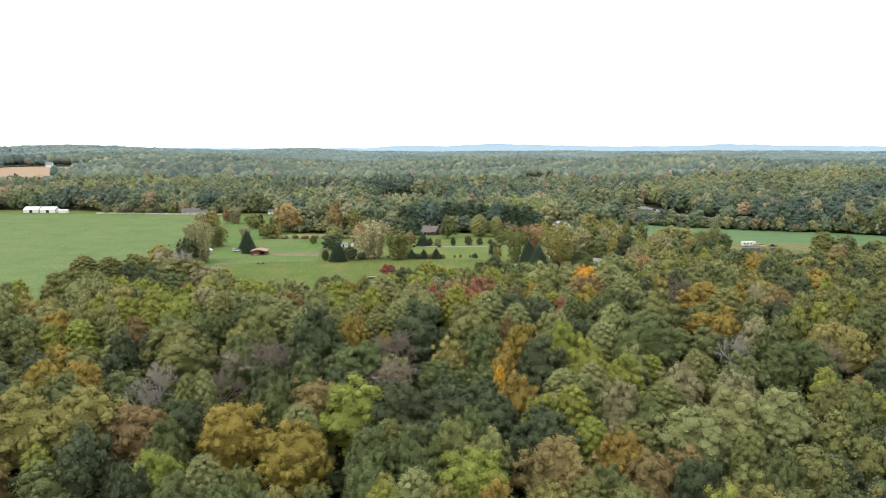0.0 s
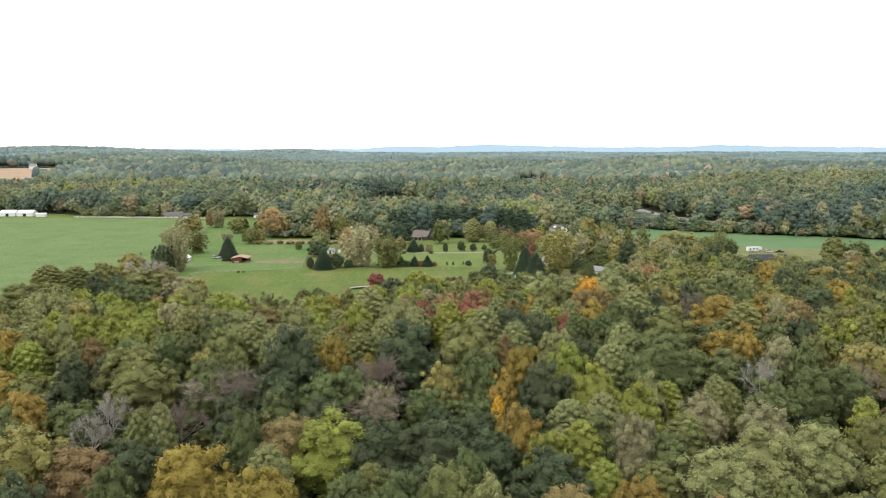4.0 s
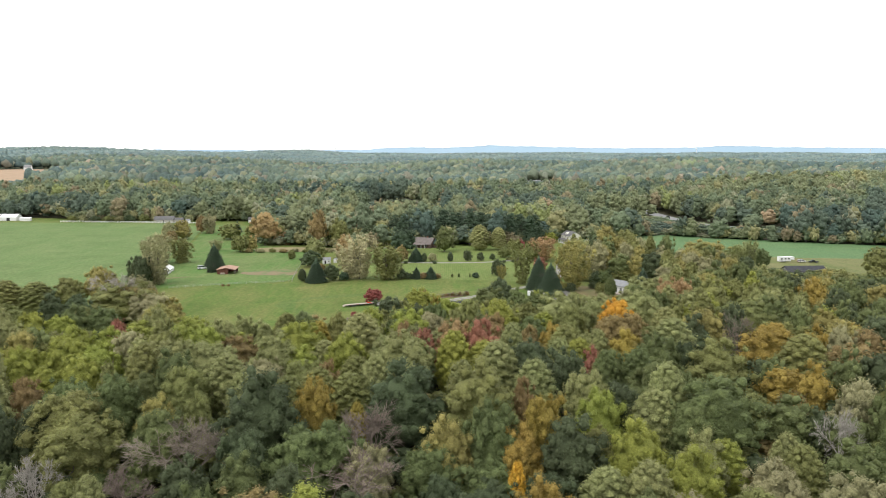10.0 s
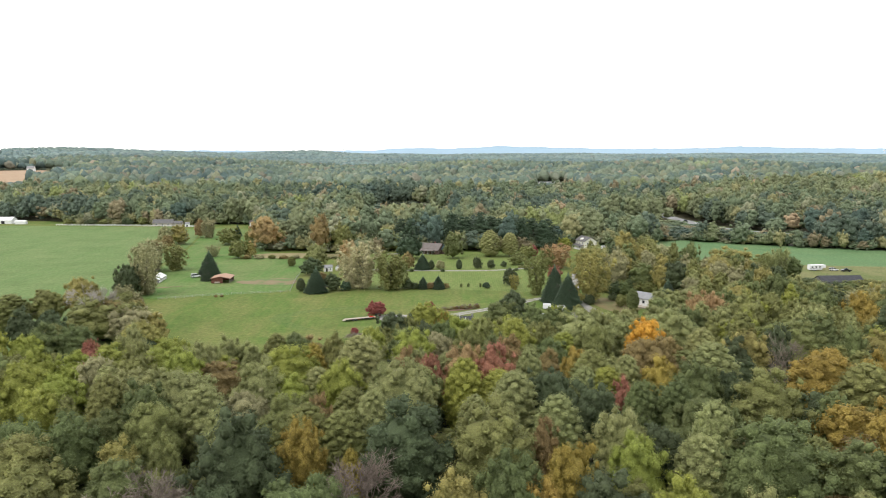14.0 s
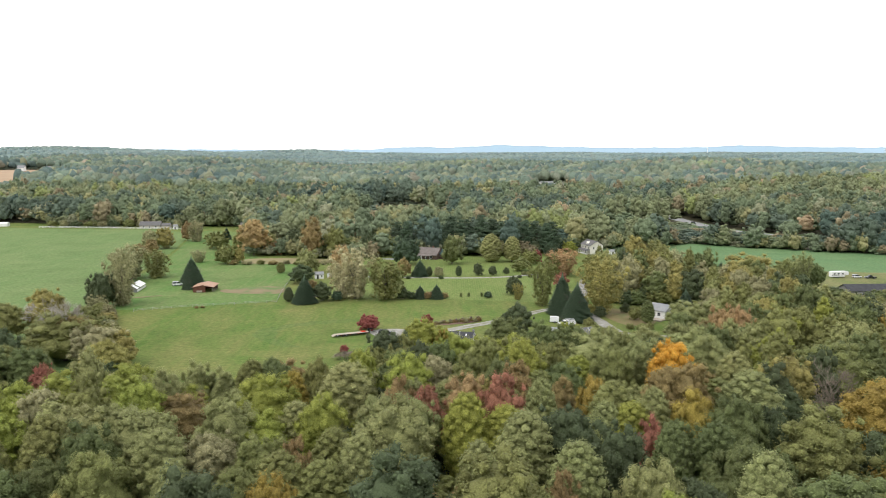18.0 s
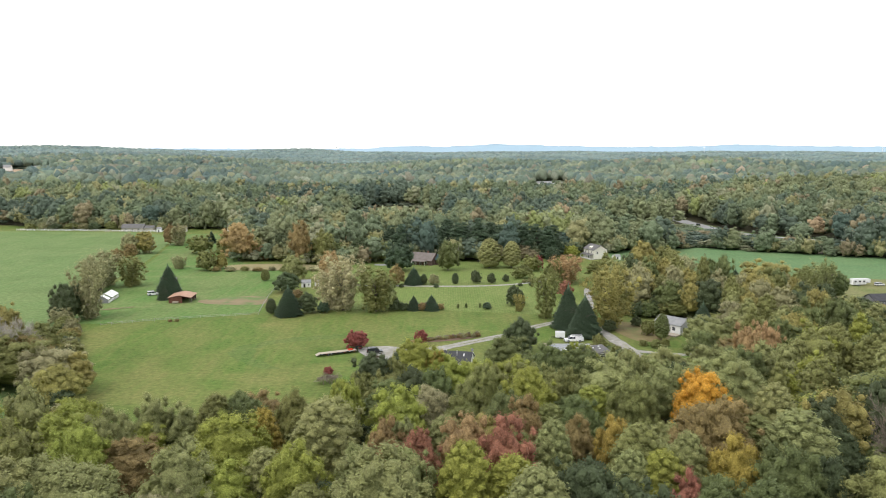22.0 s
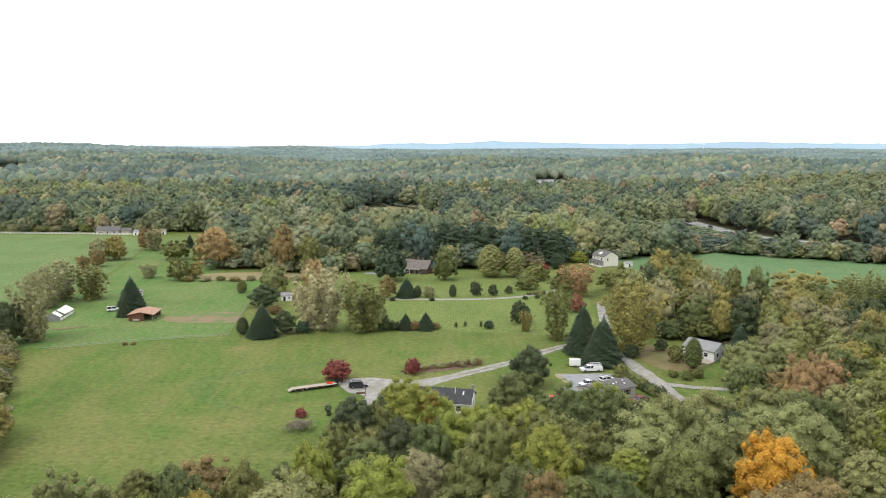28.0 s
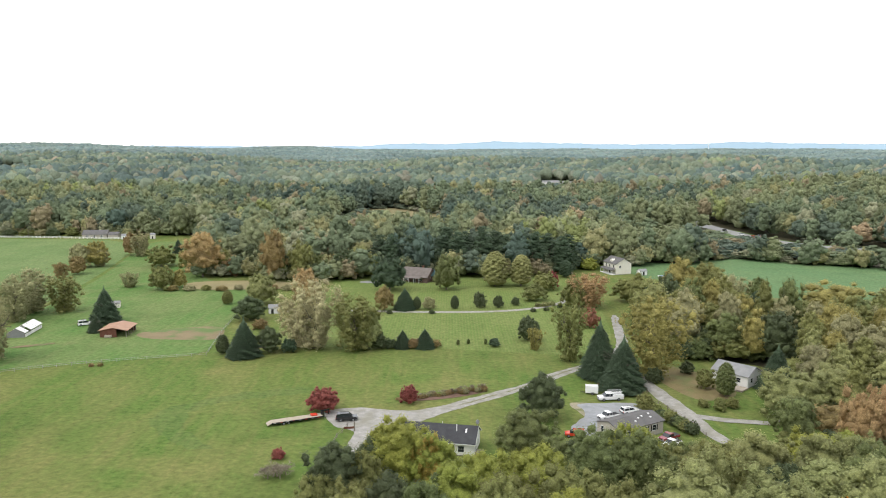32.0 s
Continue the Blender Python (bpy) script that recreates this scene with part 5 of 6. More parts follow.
woods("wood_edge", wood_rng, VX, VY, MID, HAZED_CANOPY, (5, 12), (8, 12), lambda r, x, y: (r.choice(["green", "olive", "amber", "tan", "rust"], p=[0.3, 0.3, 0.15, 0.15, 0.1]), "bush"), "low leafy growth along the edge of the woods")
BX, BY = woodland(wood_rng, -900, 260, 800, 1620, 9.0, lambda x, y: roads_clear(x, y) & np.any([inside(f, x + 1.3 * a, y + 1.3 * b) for f in (TAN_FIELD, TAN_MID, ROAD_END) for a, b in EDGE_STEPS], axis=0))
woods("wood_edge", wood_rng, BX, BY, MID, HAZED_CANOPY_FAR, (2, 5), (11, 15), lambda r, x, y: (r.choice(["green", "olive", "amber", "tan", "rust"], p=[0.3, 0.3, 0.15, 0.15, 0.1]), "bush"), "low leafy growth round the far clearings")
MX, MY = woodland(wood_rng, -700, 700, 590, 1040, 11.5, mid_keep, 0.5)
woods("woods_middle", wood_rng, MX, MY, MID, HAZED_CANOPY, (12, 23), (12, 19), mid_pick, "dense mixed autumn woods of many crowns")
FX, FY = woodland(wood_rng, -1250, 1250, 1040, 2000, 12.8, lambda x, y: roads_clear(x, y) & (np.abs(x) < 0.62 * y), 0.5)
woods("woods_far", wood_rng, FX, FY, FAR, HAZED_CANOPY_FAR, (13, 23), (13, 20), mid_pick, "far unbroken green and russet woods")
# skyline woods carry the heaviest haze in their base colour
HAZED_DISTANT = [leafy("hazed_distant_" + k, with_haze(LEAF_COLOUR[k], 0.26, (0.125, 0.180, 0.190)), 0.25, 0.0, 0.006, 0.0, 1.5) for k in KINDS]
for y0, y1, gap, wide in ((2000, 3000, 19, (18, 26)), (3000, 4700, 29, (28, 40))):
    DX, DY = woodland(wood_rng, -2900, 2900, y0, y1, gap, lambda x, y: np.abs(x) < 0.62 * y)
    woods("woods_distant", wood_rng, DX, DY, SMALL, HAZED_DISTANT, (15, 21), wide, lambda r, x, y: (mid_pick(r, x, y)[0], "broad"), "distant hazy woods along the skyline")

# ---------------------------------------------------------------- far ridges
def ridge(name, y, points, colour, label):
    """A long low hill along the skyline."""
    xs = np.linspace(points[0][0], points[-1][0], 160)
    top = np.interp(xs, [p[0] for p in points], [p[1] for p in points]) + 1.5 * np.sin(xs / 37) + 1.2 * np.sin(xs / 13.7)
    rows = [np.column_stack([xs, np.full(160, y - 120.0), np.full(160, 0.0)]), np.column_stack([xs, np.full(160, y), top]), np.column_stack([xs, np.full(160, y + 100.0), np.full(160, 0.0)])]
    V = np.vstack(rows)
    F = []
    for r in range(2):
        i = np.arange(159) + r * 160
        F += [np.column_stack([i, i + 1, i + 161]), np.column_stack([i, i + 161, i + 160])]
    # the blue of distance haze is put into the hill's colour
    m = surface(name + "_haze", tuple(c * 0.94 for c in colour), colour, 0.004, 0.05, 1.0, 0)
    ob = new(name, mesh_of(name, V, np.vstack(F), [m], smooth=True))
    return tagged(ob, label, "hills", kind="structure")


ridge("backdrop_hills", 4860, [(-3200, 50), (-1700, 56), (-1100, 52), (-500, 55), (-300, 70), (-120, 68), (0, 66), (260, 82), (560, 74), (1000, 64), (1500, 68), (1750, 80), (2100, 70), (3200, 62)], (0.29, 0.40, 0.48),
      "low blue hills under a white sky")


# ---------------------------------------------------------------- buildings
def house(name, m, length, width, wall_h, roof_h, wall, roof, label, over=0.4, windows=(), doors=(), chimney=None, group="", foot=None):
    """A gabled house, its ridge along x: walls, two roof slopes, windows and doors as parts. windows: (side, along, up, w, h)."""
    h = thing(name, m, label, "house", group)
    lx, wy = length / 2, width / 2
    body = prism([(-wy, 0), (wy, 0), (wy, wall_h), (0, wall_h + roof_h), (-wy, wall_h)], length, "x")
    part("wall", body, wall, h)
    slope = math.atan2(roof_h, wy)
    for s in (-1, 1):
        e = (wy + over)
        drop = over * math.tan(slope)
        pts = [(0, wall_h + roof_h + 0.03), (s * e, wall_h - drop + 0.03), (s * e, wall_h - drop + 0.17), (0, wall_h + roof_h + 0.20)]
        part("roof", prism(pts, length + 2 * over, "x"), roof, h)
    if foot:
        part("foundation", box((length + 0.06, width + 0.06, 0.45), (0, 0, -0.2)), foot, h)
    for side, along, up, w, hh in windows:
        place_opening(h, side, along, up, w, hh, lx, wy, "window")
    for side, along, up, w, hh in doors:
        place_opening(h, side, along, up, w, hh, lx, wy, "door")
    if chimney:
        cx, cy, cw, ch = chimney
        part("chimney", merged(box((cw, cw, ch), (cx, cy, wall_h)), box((cw + 0.12, cw + 0.12, 0.15), (cx, cy, wall_h + ch))), M_BRICK, h)
    return h


def place_opening(h, side, along, up, w, hh, lx, wy, what):
    turn, px, py = {"front": (0, along, -wy), "back": (180, along, wy), "left": (-90, -lx, along), "right": (90, lx, along)}[side]
    q = pose(px, py, up, 0, 0, turn)
    f = merged(box((w + 0.2, 0.08, 0.1), (0, 0, -0.1)), box((w + 0.2, 0.08, 0.1), (0, 0, hh)), box((0.1, 0.08, hh), (-w / 2 - 0.05, 0, 0)), box((0.1, 0.08, hh), (w / 2 + 0.05, 0, 0)))
    if what == "window":
        f = merged(f, box((w, 0.06, 0.05), (0, 0, hh / 2 - 0.025)))
    f.transform(q)
    o = part(what, f, M_TRIM, h)
    g = box((w, 0.05, hh))
    g.transform(q)
    part("pane" if what == "window" else "leaf", g, M_GLASS if what == "window" else M_DARK, o)


def shutters(h, side, along, up, w, hh, lx, wy):
    """A pair of dark shutters beside a window."""
    turn, px, py = {"front": (0, along, -wy), "back": (180, along, wy), "left": (-90, -lx, along), "right": (90, lx, along)}[side]
    for s in (-1, 1):
        b = box((0.38, 0.06, hh + 0.1), (s * (w / 2 + 0.32), 0, -0.05))
        b.transform(pose(px, py, up, 0, 0, turn))
        part("shutter", b, M_DARK, h, "dark louvred shutter")


# white house beside the gravel parking place
wh = house("white_house", at_land(-1.7, 371.0, -10.9), 16.2, 8.4, 3.1, 2.3, M_WHITE, M_DARKROOF, "white single-storey house with a charcoal shingle roof", 0.35,
           windows=[("front", 5.2, 1.0, 1.3, 1.3), ("front", 2.4, 1.0, 0.9, 1.3), ("front", -2.0, 1.0, 1.3, 1.3), ("front", -5.5, 1.0, 1.3, 1.3), ("right", 1.2, 1.0, 1.0, 1.3), ("left", 0.5, 1.0, 1.0, 1.3)],
           doors=[("front", 0.4, 0.2, 0.95, 2.05), ("right", -1.8, 0.2, 0.95, 2.05)], foot=M_WOOD)
part("vent_pipe", rod((3.8, -1.6, 4.2), (3.8, -1.6, 6.2), 0.09), M_TRIM, wh, "white vent pipe")
part("vent_pipe", rod((0.2, 0.4, 5.0), (0.2, 0.4, 5.9), 0.07), M_TRIM, wh)
for s in (-1, 1):
    part("gutter", box((16.9, 0.12, 0.16), (0, s * 4.62, 2.78)), M_TRIM, wh, "white gutter")
    part("rake_board", prism([(0, 5.36), (s * 4.6, 2.84), (s * 4.6, 3.02), (0, 5.56)], 0.06, "x", 8.5), M_TRIM, wh, "white rake board")
part("porch_floor", box((1.6, 2.4, 0.4), (8.9, -1.8, 0)), M_WOOD, wh)
dish = part("satellite_dish", rod((7.7, 3.1, 5.35), (7.82, 2.98, 5.4), 0.50, 0.42, 14), M_LIGHTROOF, wh, "pale satellite dish")
part("dish_arm", rod((7.7, 3.1, 3.8), (7.7, 3.1, 5.35), 0.04), M_STEEL, dish)
part("skylight_vent", box((0.35, 1.1, 0.12), (5.9, -1.4, 4.75), turn=pose(0, 0, 0, 28.7, 0, 0)), M_TRIM, wh)

# beige double-wide home
mh = house("mobile_home", at_land(42.6, 379.5, 32), 13.8, 7.6, 3.1, 1.15, M_BEIGE, M_GREYROOF, "beige double-wide mobile home with grey shingles and shutters", 0.3,
           windows=[("left", -1.6, 1.3, 1.2, 1.3), ("left", 2.0, 1.3, 0.8, 1.3), ("front", -4.4, 1.3, 1.0, 1.3), ("front", 1.2, 1.3, 1.0, 1.3), ("front", 3.9, 1.3, 1.2, 1.3), ("back", -3, 1.3, 1.2, 1.3), ("back", 3.5, 1.3, 1.2, 1.3)],
           doors=[("front", -1.6, 0.75, 0.95, 2.05)], foot=M_LIGHTROOF)
for along, w in ((-4.4, 1.0), (1.2, 1.0), (3.9, 1.2)):
    shutters(mh, "front", along, 1.3, w, 1.3, 6.9, 3.8)
shutters(mh, "left", -1.6, 1.3, 1.2, 1.3, 6.9, 3.8)
for vx, vy in ((1.0, -1.4), (2.4, -1.1), (4.4, -2.0), (-0.6, -2.2), (4.9, -0.8)):
    part("roof_vent", box((0.4, 0.4, 0.35), (vx, vy, 4.25 - abs(vy) * 0.3)), M_TRIM, mh)
part("deck", box((2.4, 3.0, 0.75), (8.2, 0.4, 0)), M_WOOD, mh, "small wooden deck")
for yy in (-1.0, 0.4, 1.8):
    part("deck_rail", merged(box((0.08, 0.08, 1.0), (9.3, yy, 0.75)), box((2.2, 0.06, 0.08), (8.2, yy, 1.68))), M_TRIM, mh)

# bungalow on the lane
lh = house("bungalow", at_land(82.2, 419.4, -47), 10.6, 8.0, 3.5, 1.9, M_WHITE, M_LIGHTROOF, "white bungalow with a pale grey shingle roof", 0.4,
           windows=[("front", -2.8, 1.4, 1.2, 1.2), ("front", 2.6, 1.4, 1.2, 1.2), ("right", -1.8, 1.4, 1.1, 1.2), ("right", 1.8, 1.4, 1.1, 1.2)], doors=[("front", 0, 0.6, 0.95, 2.05)], foot=M_LIGHTROOF)
part("terrace", box((5.5, 4.0, 0.5), (3.0, -6.2, 0)), M_PALEWOOD, lh, "pale concrete terrace")

# cream two-storey house on the rise
th = house("two_storey_house", at_land(88.7, 606.9, 110), 12.0, 9.2, 5.7, 2.6, M_CREAM, M_GREYROOF, "cream two-storey house with a grey roof and porch", 0.4,
           windows=[("back", -3.6, 3.5, 1.0, 1.4), ("back", 0.0, 3.5, 1.0, 1.4), ("back", 3.4, 3.5, 1.0, 1.4), ("left", 2.2, 3.4, 0.9, 1.3)], doors=[("back", 0, 0.3, 1.0, 2.1)], foot=M_LIGHTROOF)
part("porch_roof", prism([(4.6, 3.3), (7.2, 2.6), (7.2, 2.45), (4.6, 3.1)], 11.6, "x"), M_GREYROOF, th, "grey porch roof")
part("porch_floor", box((11.4, 2.4, 0.35), (0, 5.8, 0)), M_TRIM, th)
for xx in (-5.5, -2.7, 0, 2.7, 5.5):
    part("porch_post", box((0.16, 0.16, 2.2), (xx, 6.9, 0.3)), M_TRIM, th)
part("dormer", prism([(-1.2, 0), (1.2, 0), (1.2, 1.3), (0, 2.1), (-1.2, 1.3)], 2.6, "y", 2.4), M_CREAM, th).location = (0, 0.2, 5.6)
sh = house("garden_shed", at_land(100, 600, 20), 4.2, 3.2, 2.2, 0.9, M_WHITE, M_LIGHTROOF, "small white garden shed near the cream house", 0.15, doors=[("front", 0, 0.05, 1.0, 1.9)])
pool = thing("pool_cover", at_land(112, 594, 10), "blue tarpaulin laid over a garden pool", "pool")
M_BLUE = surface("blue_tarpaulin", (0.05, 0.20, 0.42), (0.09, 0.28, 0.52), 0.8, 3.0, 0.5, 0.02)
part("sheet", box((8.5, 5.0, 0.5), bevel=0.15), M_BLUE, pool)
part("rim", merged(box((9, 0.3, 0.6), (0, 2.6, 0)), box((9, 0.3, 0.6), (0, -2.6, 0)), box((0.3, 5.2, 0.6), (4.4, 0, 0)), box((0.3, 5.2, 0.6), (-4.4, 0, 0))), M_TRIM, pool)

# brick ranch house before the pines
M_DARKBRICK = surface("dark_brown_brick", (0.085, 0.055, 0.045), (0.14, 0.095, 0.08), 1.0, 6.0, 0.9, 0.01)
rh = house("ranch_house", at_land(-15.5, 583, -24), 14.5, 10.5, 2.9, 3.6, M_DARKBRICK, M_BROWNROOF, "low dark brick ranch house with a brown-grey roof", 0.5,
           windows=[("front", -4.2, 0.9, 1.6, 1.3), ("front", 3.8, 0.9, 1.6, 1.3), ("right", 0, 0.9, 1.3, 1.3)], doors=[("front", 0.4, 0.15, 1.0, 2.05)], chimney=(2.5, 0.8, 0.8, 4.4))
part("porch_roof", prism([(-5.2, 3.2), (-8.0, 2.5), (-8.0, 2.35), (-5.2, 3.0)], 9.0, "x"), M_BROWNROOF, rh, "brown porch roof")
for xx in (-4.2, -1.4, 1.4, 4.2):
    part("porch_post", box((0.16, 0.16, 2.4), (xx, -7.7, 0)), M_TRIM, rh)
M_TEAL = surface("dark_teal_roof", (0.035, 0.075, 0.075), (0.06, 0.11, 0.11), 0.7, 4.0, 0.6, 0.01)
part("wing_wall", box((7, 7.5, 2.9), (9.5, 3.0, 0)), M_DARKBRICK, rh)
part("wing_roof", prism([(-1.3, 2.95), (7.3, 2.95), (3.0, 5.6)], 7.6, "x", 9.5), M_TEAL, rh, "dark teal wing roof")

# open shed on the pasture
bs = thing("run_in_shed", at_land(-118.6, 473.5, 4), "open red-brown livestock shed with a rusty metal roof", "shed")
for s in (-1, 1):
    part("roof", prism([(0, 3.5), (s * 5.1, 2.45), (s * 5.1, 2.57), (0, 3.63)], 11.2, "y"), M_RUSTROOF, bs)
part("wall", box((0.12, 10.2, 2.4), (-4.5, 0, 0)), M_REDWOOD, bs)
part("wall", box((9.0, 0.12, 2.5), (0, 5.1, 0)), M_REDWOOD, bs)
part("wall", prism([(-4.5, 0), (1.2, 0), (1.2, 3.2), (0, 3.4), (-4.5, 2.45)], 0.12, "y", -5.1), M_REDWOOD, bs)
for yy in (-5, -2.5, 0, 2.5, 5):
    part("post", box((0.18, 0.18, 2.5), (4.5, yy, 0)), M_WOOD, bs)
part("hay_rack", merged(box((2.4, 0.9, 0.7), (-1.5, -5.7, 0.3)), box((0.1, 0.1, 0.4), (-2.5, -5.7, 0)), box((0.1, 0.1, 0.4), (-0.5, -5.7, 0))), M_PALEWOOD, bs)

# torn tarpaulin shed
tarp_rng = random.Random(5)
tb = thing("tarp_shed", at_land(-153, 475, 97) @ Matrix.Diagonal((0.85, 0.95, 1.0, 1)), "long low frame shed under torn white sheeting", "shed")
for i in range(9):
    x = -8 + i * 2.0
    for s in (-1, 1):
        if tarp_rng.random() < 0.86:
            part("sheet", prism([(s * 0.1, 3.35 + tarp_rng.uniform(-0.1, 0.1)), (s * 3.3, 1.7), (s * 3.3, 1.76), (s * 0.1, 3.42)], 1.9 + tarp_rng.uniform(-0.25, 0.08), "x", x), M_WHITE, tb)
        part("rafter", rod((x - 1, 0, 3.3), (x - 1, s * 3.25, 1.62), 0.06), M_WOOD, tb)
        part("post", box((0.12, 0.12, 1.65), (x - 1, s * 3.2, 0)), M_WOOD, tb)
part("end_wall", prism([(-3.1, 0), (3.1, 0), (3.1, 1.6), (0, 3.2), (-3.1, 1.6)], 0.08, "x", -8.9), M_LIGHTROOF, tb)
part("side_wall", box((17, 0.06, 1.3), (0, 3.15, 0)), M_WHITE, tb)
part("side_wall", box((17, 0.06, 1.2), (0, -3.15, 0)), M_WHITE, tb)

# sheds, far farms
house("garden_shed", at_land(-70.4, 508.5, 12), 4.6, 3.4, 2.3, 1.1, M_WHITE, M_LIGHTROOF, "small white garden shed beside a round tree", 0.15, windows=[("front", 1.2, 1.0, 0.7, 0.8)], doors=[("front", -0.8, 0.05, 0.95, 1.9)], group="garden sheds")
house("garden_shed", at_land(-65.5, 511.5, 80), 2.2, 1.8, 2.0, 0.6, M_WHITE, M_LIGHTROOF, "tiny white tool shed beside the garden shed", 0.1, doors=[("front", 0, 0.05, 0.8, 1.7)], group="garden sheds")
house("field_shed", at_land(-139.5, 518, 15), 5.0, 3.0, 2.0, 0.7, M_CREAM, M_LIGHTROOF, "small pale shed under the pasture trees", 0.15, doors=[("front", 0, 0.05, 1.0, 1.8)])
house("farmhouse", at_land(-256, 757, 4), 17, 8.5, 2.9, 2.6, M_BEIGE, M_GREYROOF, "tan farmhouse with a grey roof behind the fence", 0.4, windows=[("front", -5, 0.9, 1.4, 1.2), ("front", 5, 0.9, 1.4, 1.2)], doors=[("front", 0, 0.1, 1.0, 2.0)])
house("farmhouse", at_land(-243, 757, 4), 7, 6, 2.6, 1.6, M_BEIGE, M_GREYROOF, "tan farmhouse wing with a grey roof behind the fence", 0.3)
house("well_house", at_land(-232, 748, 4), 3.4, 3.4, 2.6, 1.2, M_WHITE, M_LIGHTROOF, "small white outbuilding by the long fence", 0.2, doors=[("front", 0, 0.05, 1.0, 1.9)], group="outbuildings")
house("well_house", at_land(-213, 752, 4), 3.4, 3.0, 3.0, 0.9, M_CREAM, M_LIGHTROOF, "narrow cream outbuilding by the long fence", 0.2, doors=[("front", 0, 0.05, 1.0, 1.9)], group="outbuildings")
house("cottage", at_land(-176, 758, 6), 8, 6, 2.8, 1.8, M_WHITE, M_GREYROOF, "white cottage at the wood's edge", 0.3, windows=[("front", 2, 0.9, 1.0, 1.1)], doors=[("front", -1, 0.1, 0.9, 2.0)])
for x, l in ((-424, 15), (-407, 15)):
    house("white_barn", at_land(x, 776, 2), l, 11, 3.2, 2.6, M_WHITE, M_WHITE, "long white metal barn beyond the hayfield", 0.2, doors=[("front", 0, 0, 3.0, 2.8)], group="white barns")
house("white_barn", at_land(-390, 770, 8), 9, 5, 2.6, 0.8, M_WHITE, M_WHITE, "low white outbuilding beyond the hayfield", 0.2, group="white barns")
house("far_farm", at_land(-770, 1478, 10), 12, 10, 6, 4, M_WHITE, M_LIGHTROOF, "far white farmhouse above the tan field", 0.4, group="far farms")
house("far_farm", at_land(-742, 1530, -10), 18, 12, 5, 4, M_WHITE, M_LIGHTROOF, "far white farm buildings above the tan field", 0.4, group="far farms")
house("far_farm", at_land(-690, 1560, 5), 20, 12, 5, 4, M_WHITE, M_LIGHTROOF, "far long white barn above the tan field", 0.4, group="far farms")
house("roadside_building", at_land(150, 1352, 15), 26, 12, 5, 2, M_WHITE, M_LIGHTROOF, "pale roadside building far along the highway", 0.3)
house("roadside_building", at_land(168, 1300, 15), 20, 12, 6, 2, M_WHITE, M_LIGHTROOF, "pale roadside building far along the highway", 0.3)
house("side_house", at_land(190, 467, 4), 21, 8.5, 2.8, 2.2, M_LIGHTROOF, M_DARKROOF, "long pale grey house with a dark roof and deck", 0.4,
      windows=[("front", -7, 1.0, 1.2, 1.2), ("front", -3.5, 1.0, 1.2, 1.2), ("front", 1, 1.0, 1.2, 1.2)], doors=[("front", 3.4, 0.3, 0.95, 2.05)])
dk = thing("deck", at_land(196, 460.5, 4), "white-railed wooden deck before the long house", "deck")
part("floor", box((8, 3.4, 0.9)), M_WOOD, dk)
for i in range(9):
    part("baluster_post", box((0.12, 0.12, 1.0), (-3.9 + i * 0.97, -1.6, 0.9)), M_TRIM, dk)
part("rail", box((8, 0.1, 0.1), (0, -1.6, 1.85)), M_TRIM, dk)
part("lower_rail", box((8, 0.06, 0.08), (0, -1.6, 1.1)), M_TRIM, dk)
house("pine_house", at_land(75, 640, 20), 9, 7, 5.4, 1.8, M_WHITE, M_GREYROOF, "white house end showing among the pines", 0.3, windows=[("front", 0, 3.2, 1.0, 1.3)])
house("hidden_house", at_land(-126, 640, 20), 9, 7, 2.8, 1.6, M_CREAM, M_GREYROOF, "pale house half hidden among trees", 0.3)


# ---------------------------------------------------------------- vehicles
def wheel(parent, x, y, r, w=0.24):
    s = 1 if y > 0 else -1
    t = part("wheel", rod((x, y - w / 2, r), (x, y + w / 2, r), r, sides=14), M_RUBBER, parent)
    part("rim", rod((x, y + s * w * 0.42, r), (x, y + s * w * 0.56, r), r * 0.6, sides=10), M_STEEL, t)


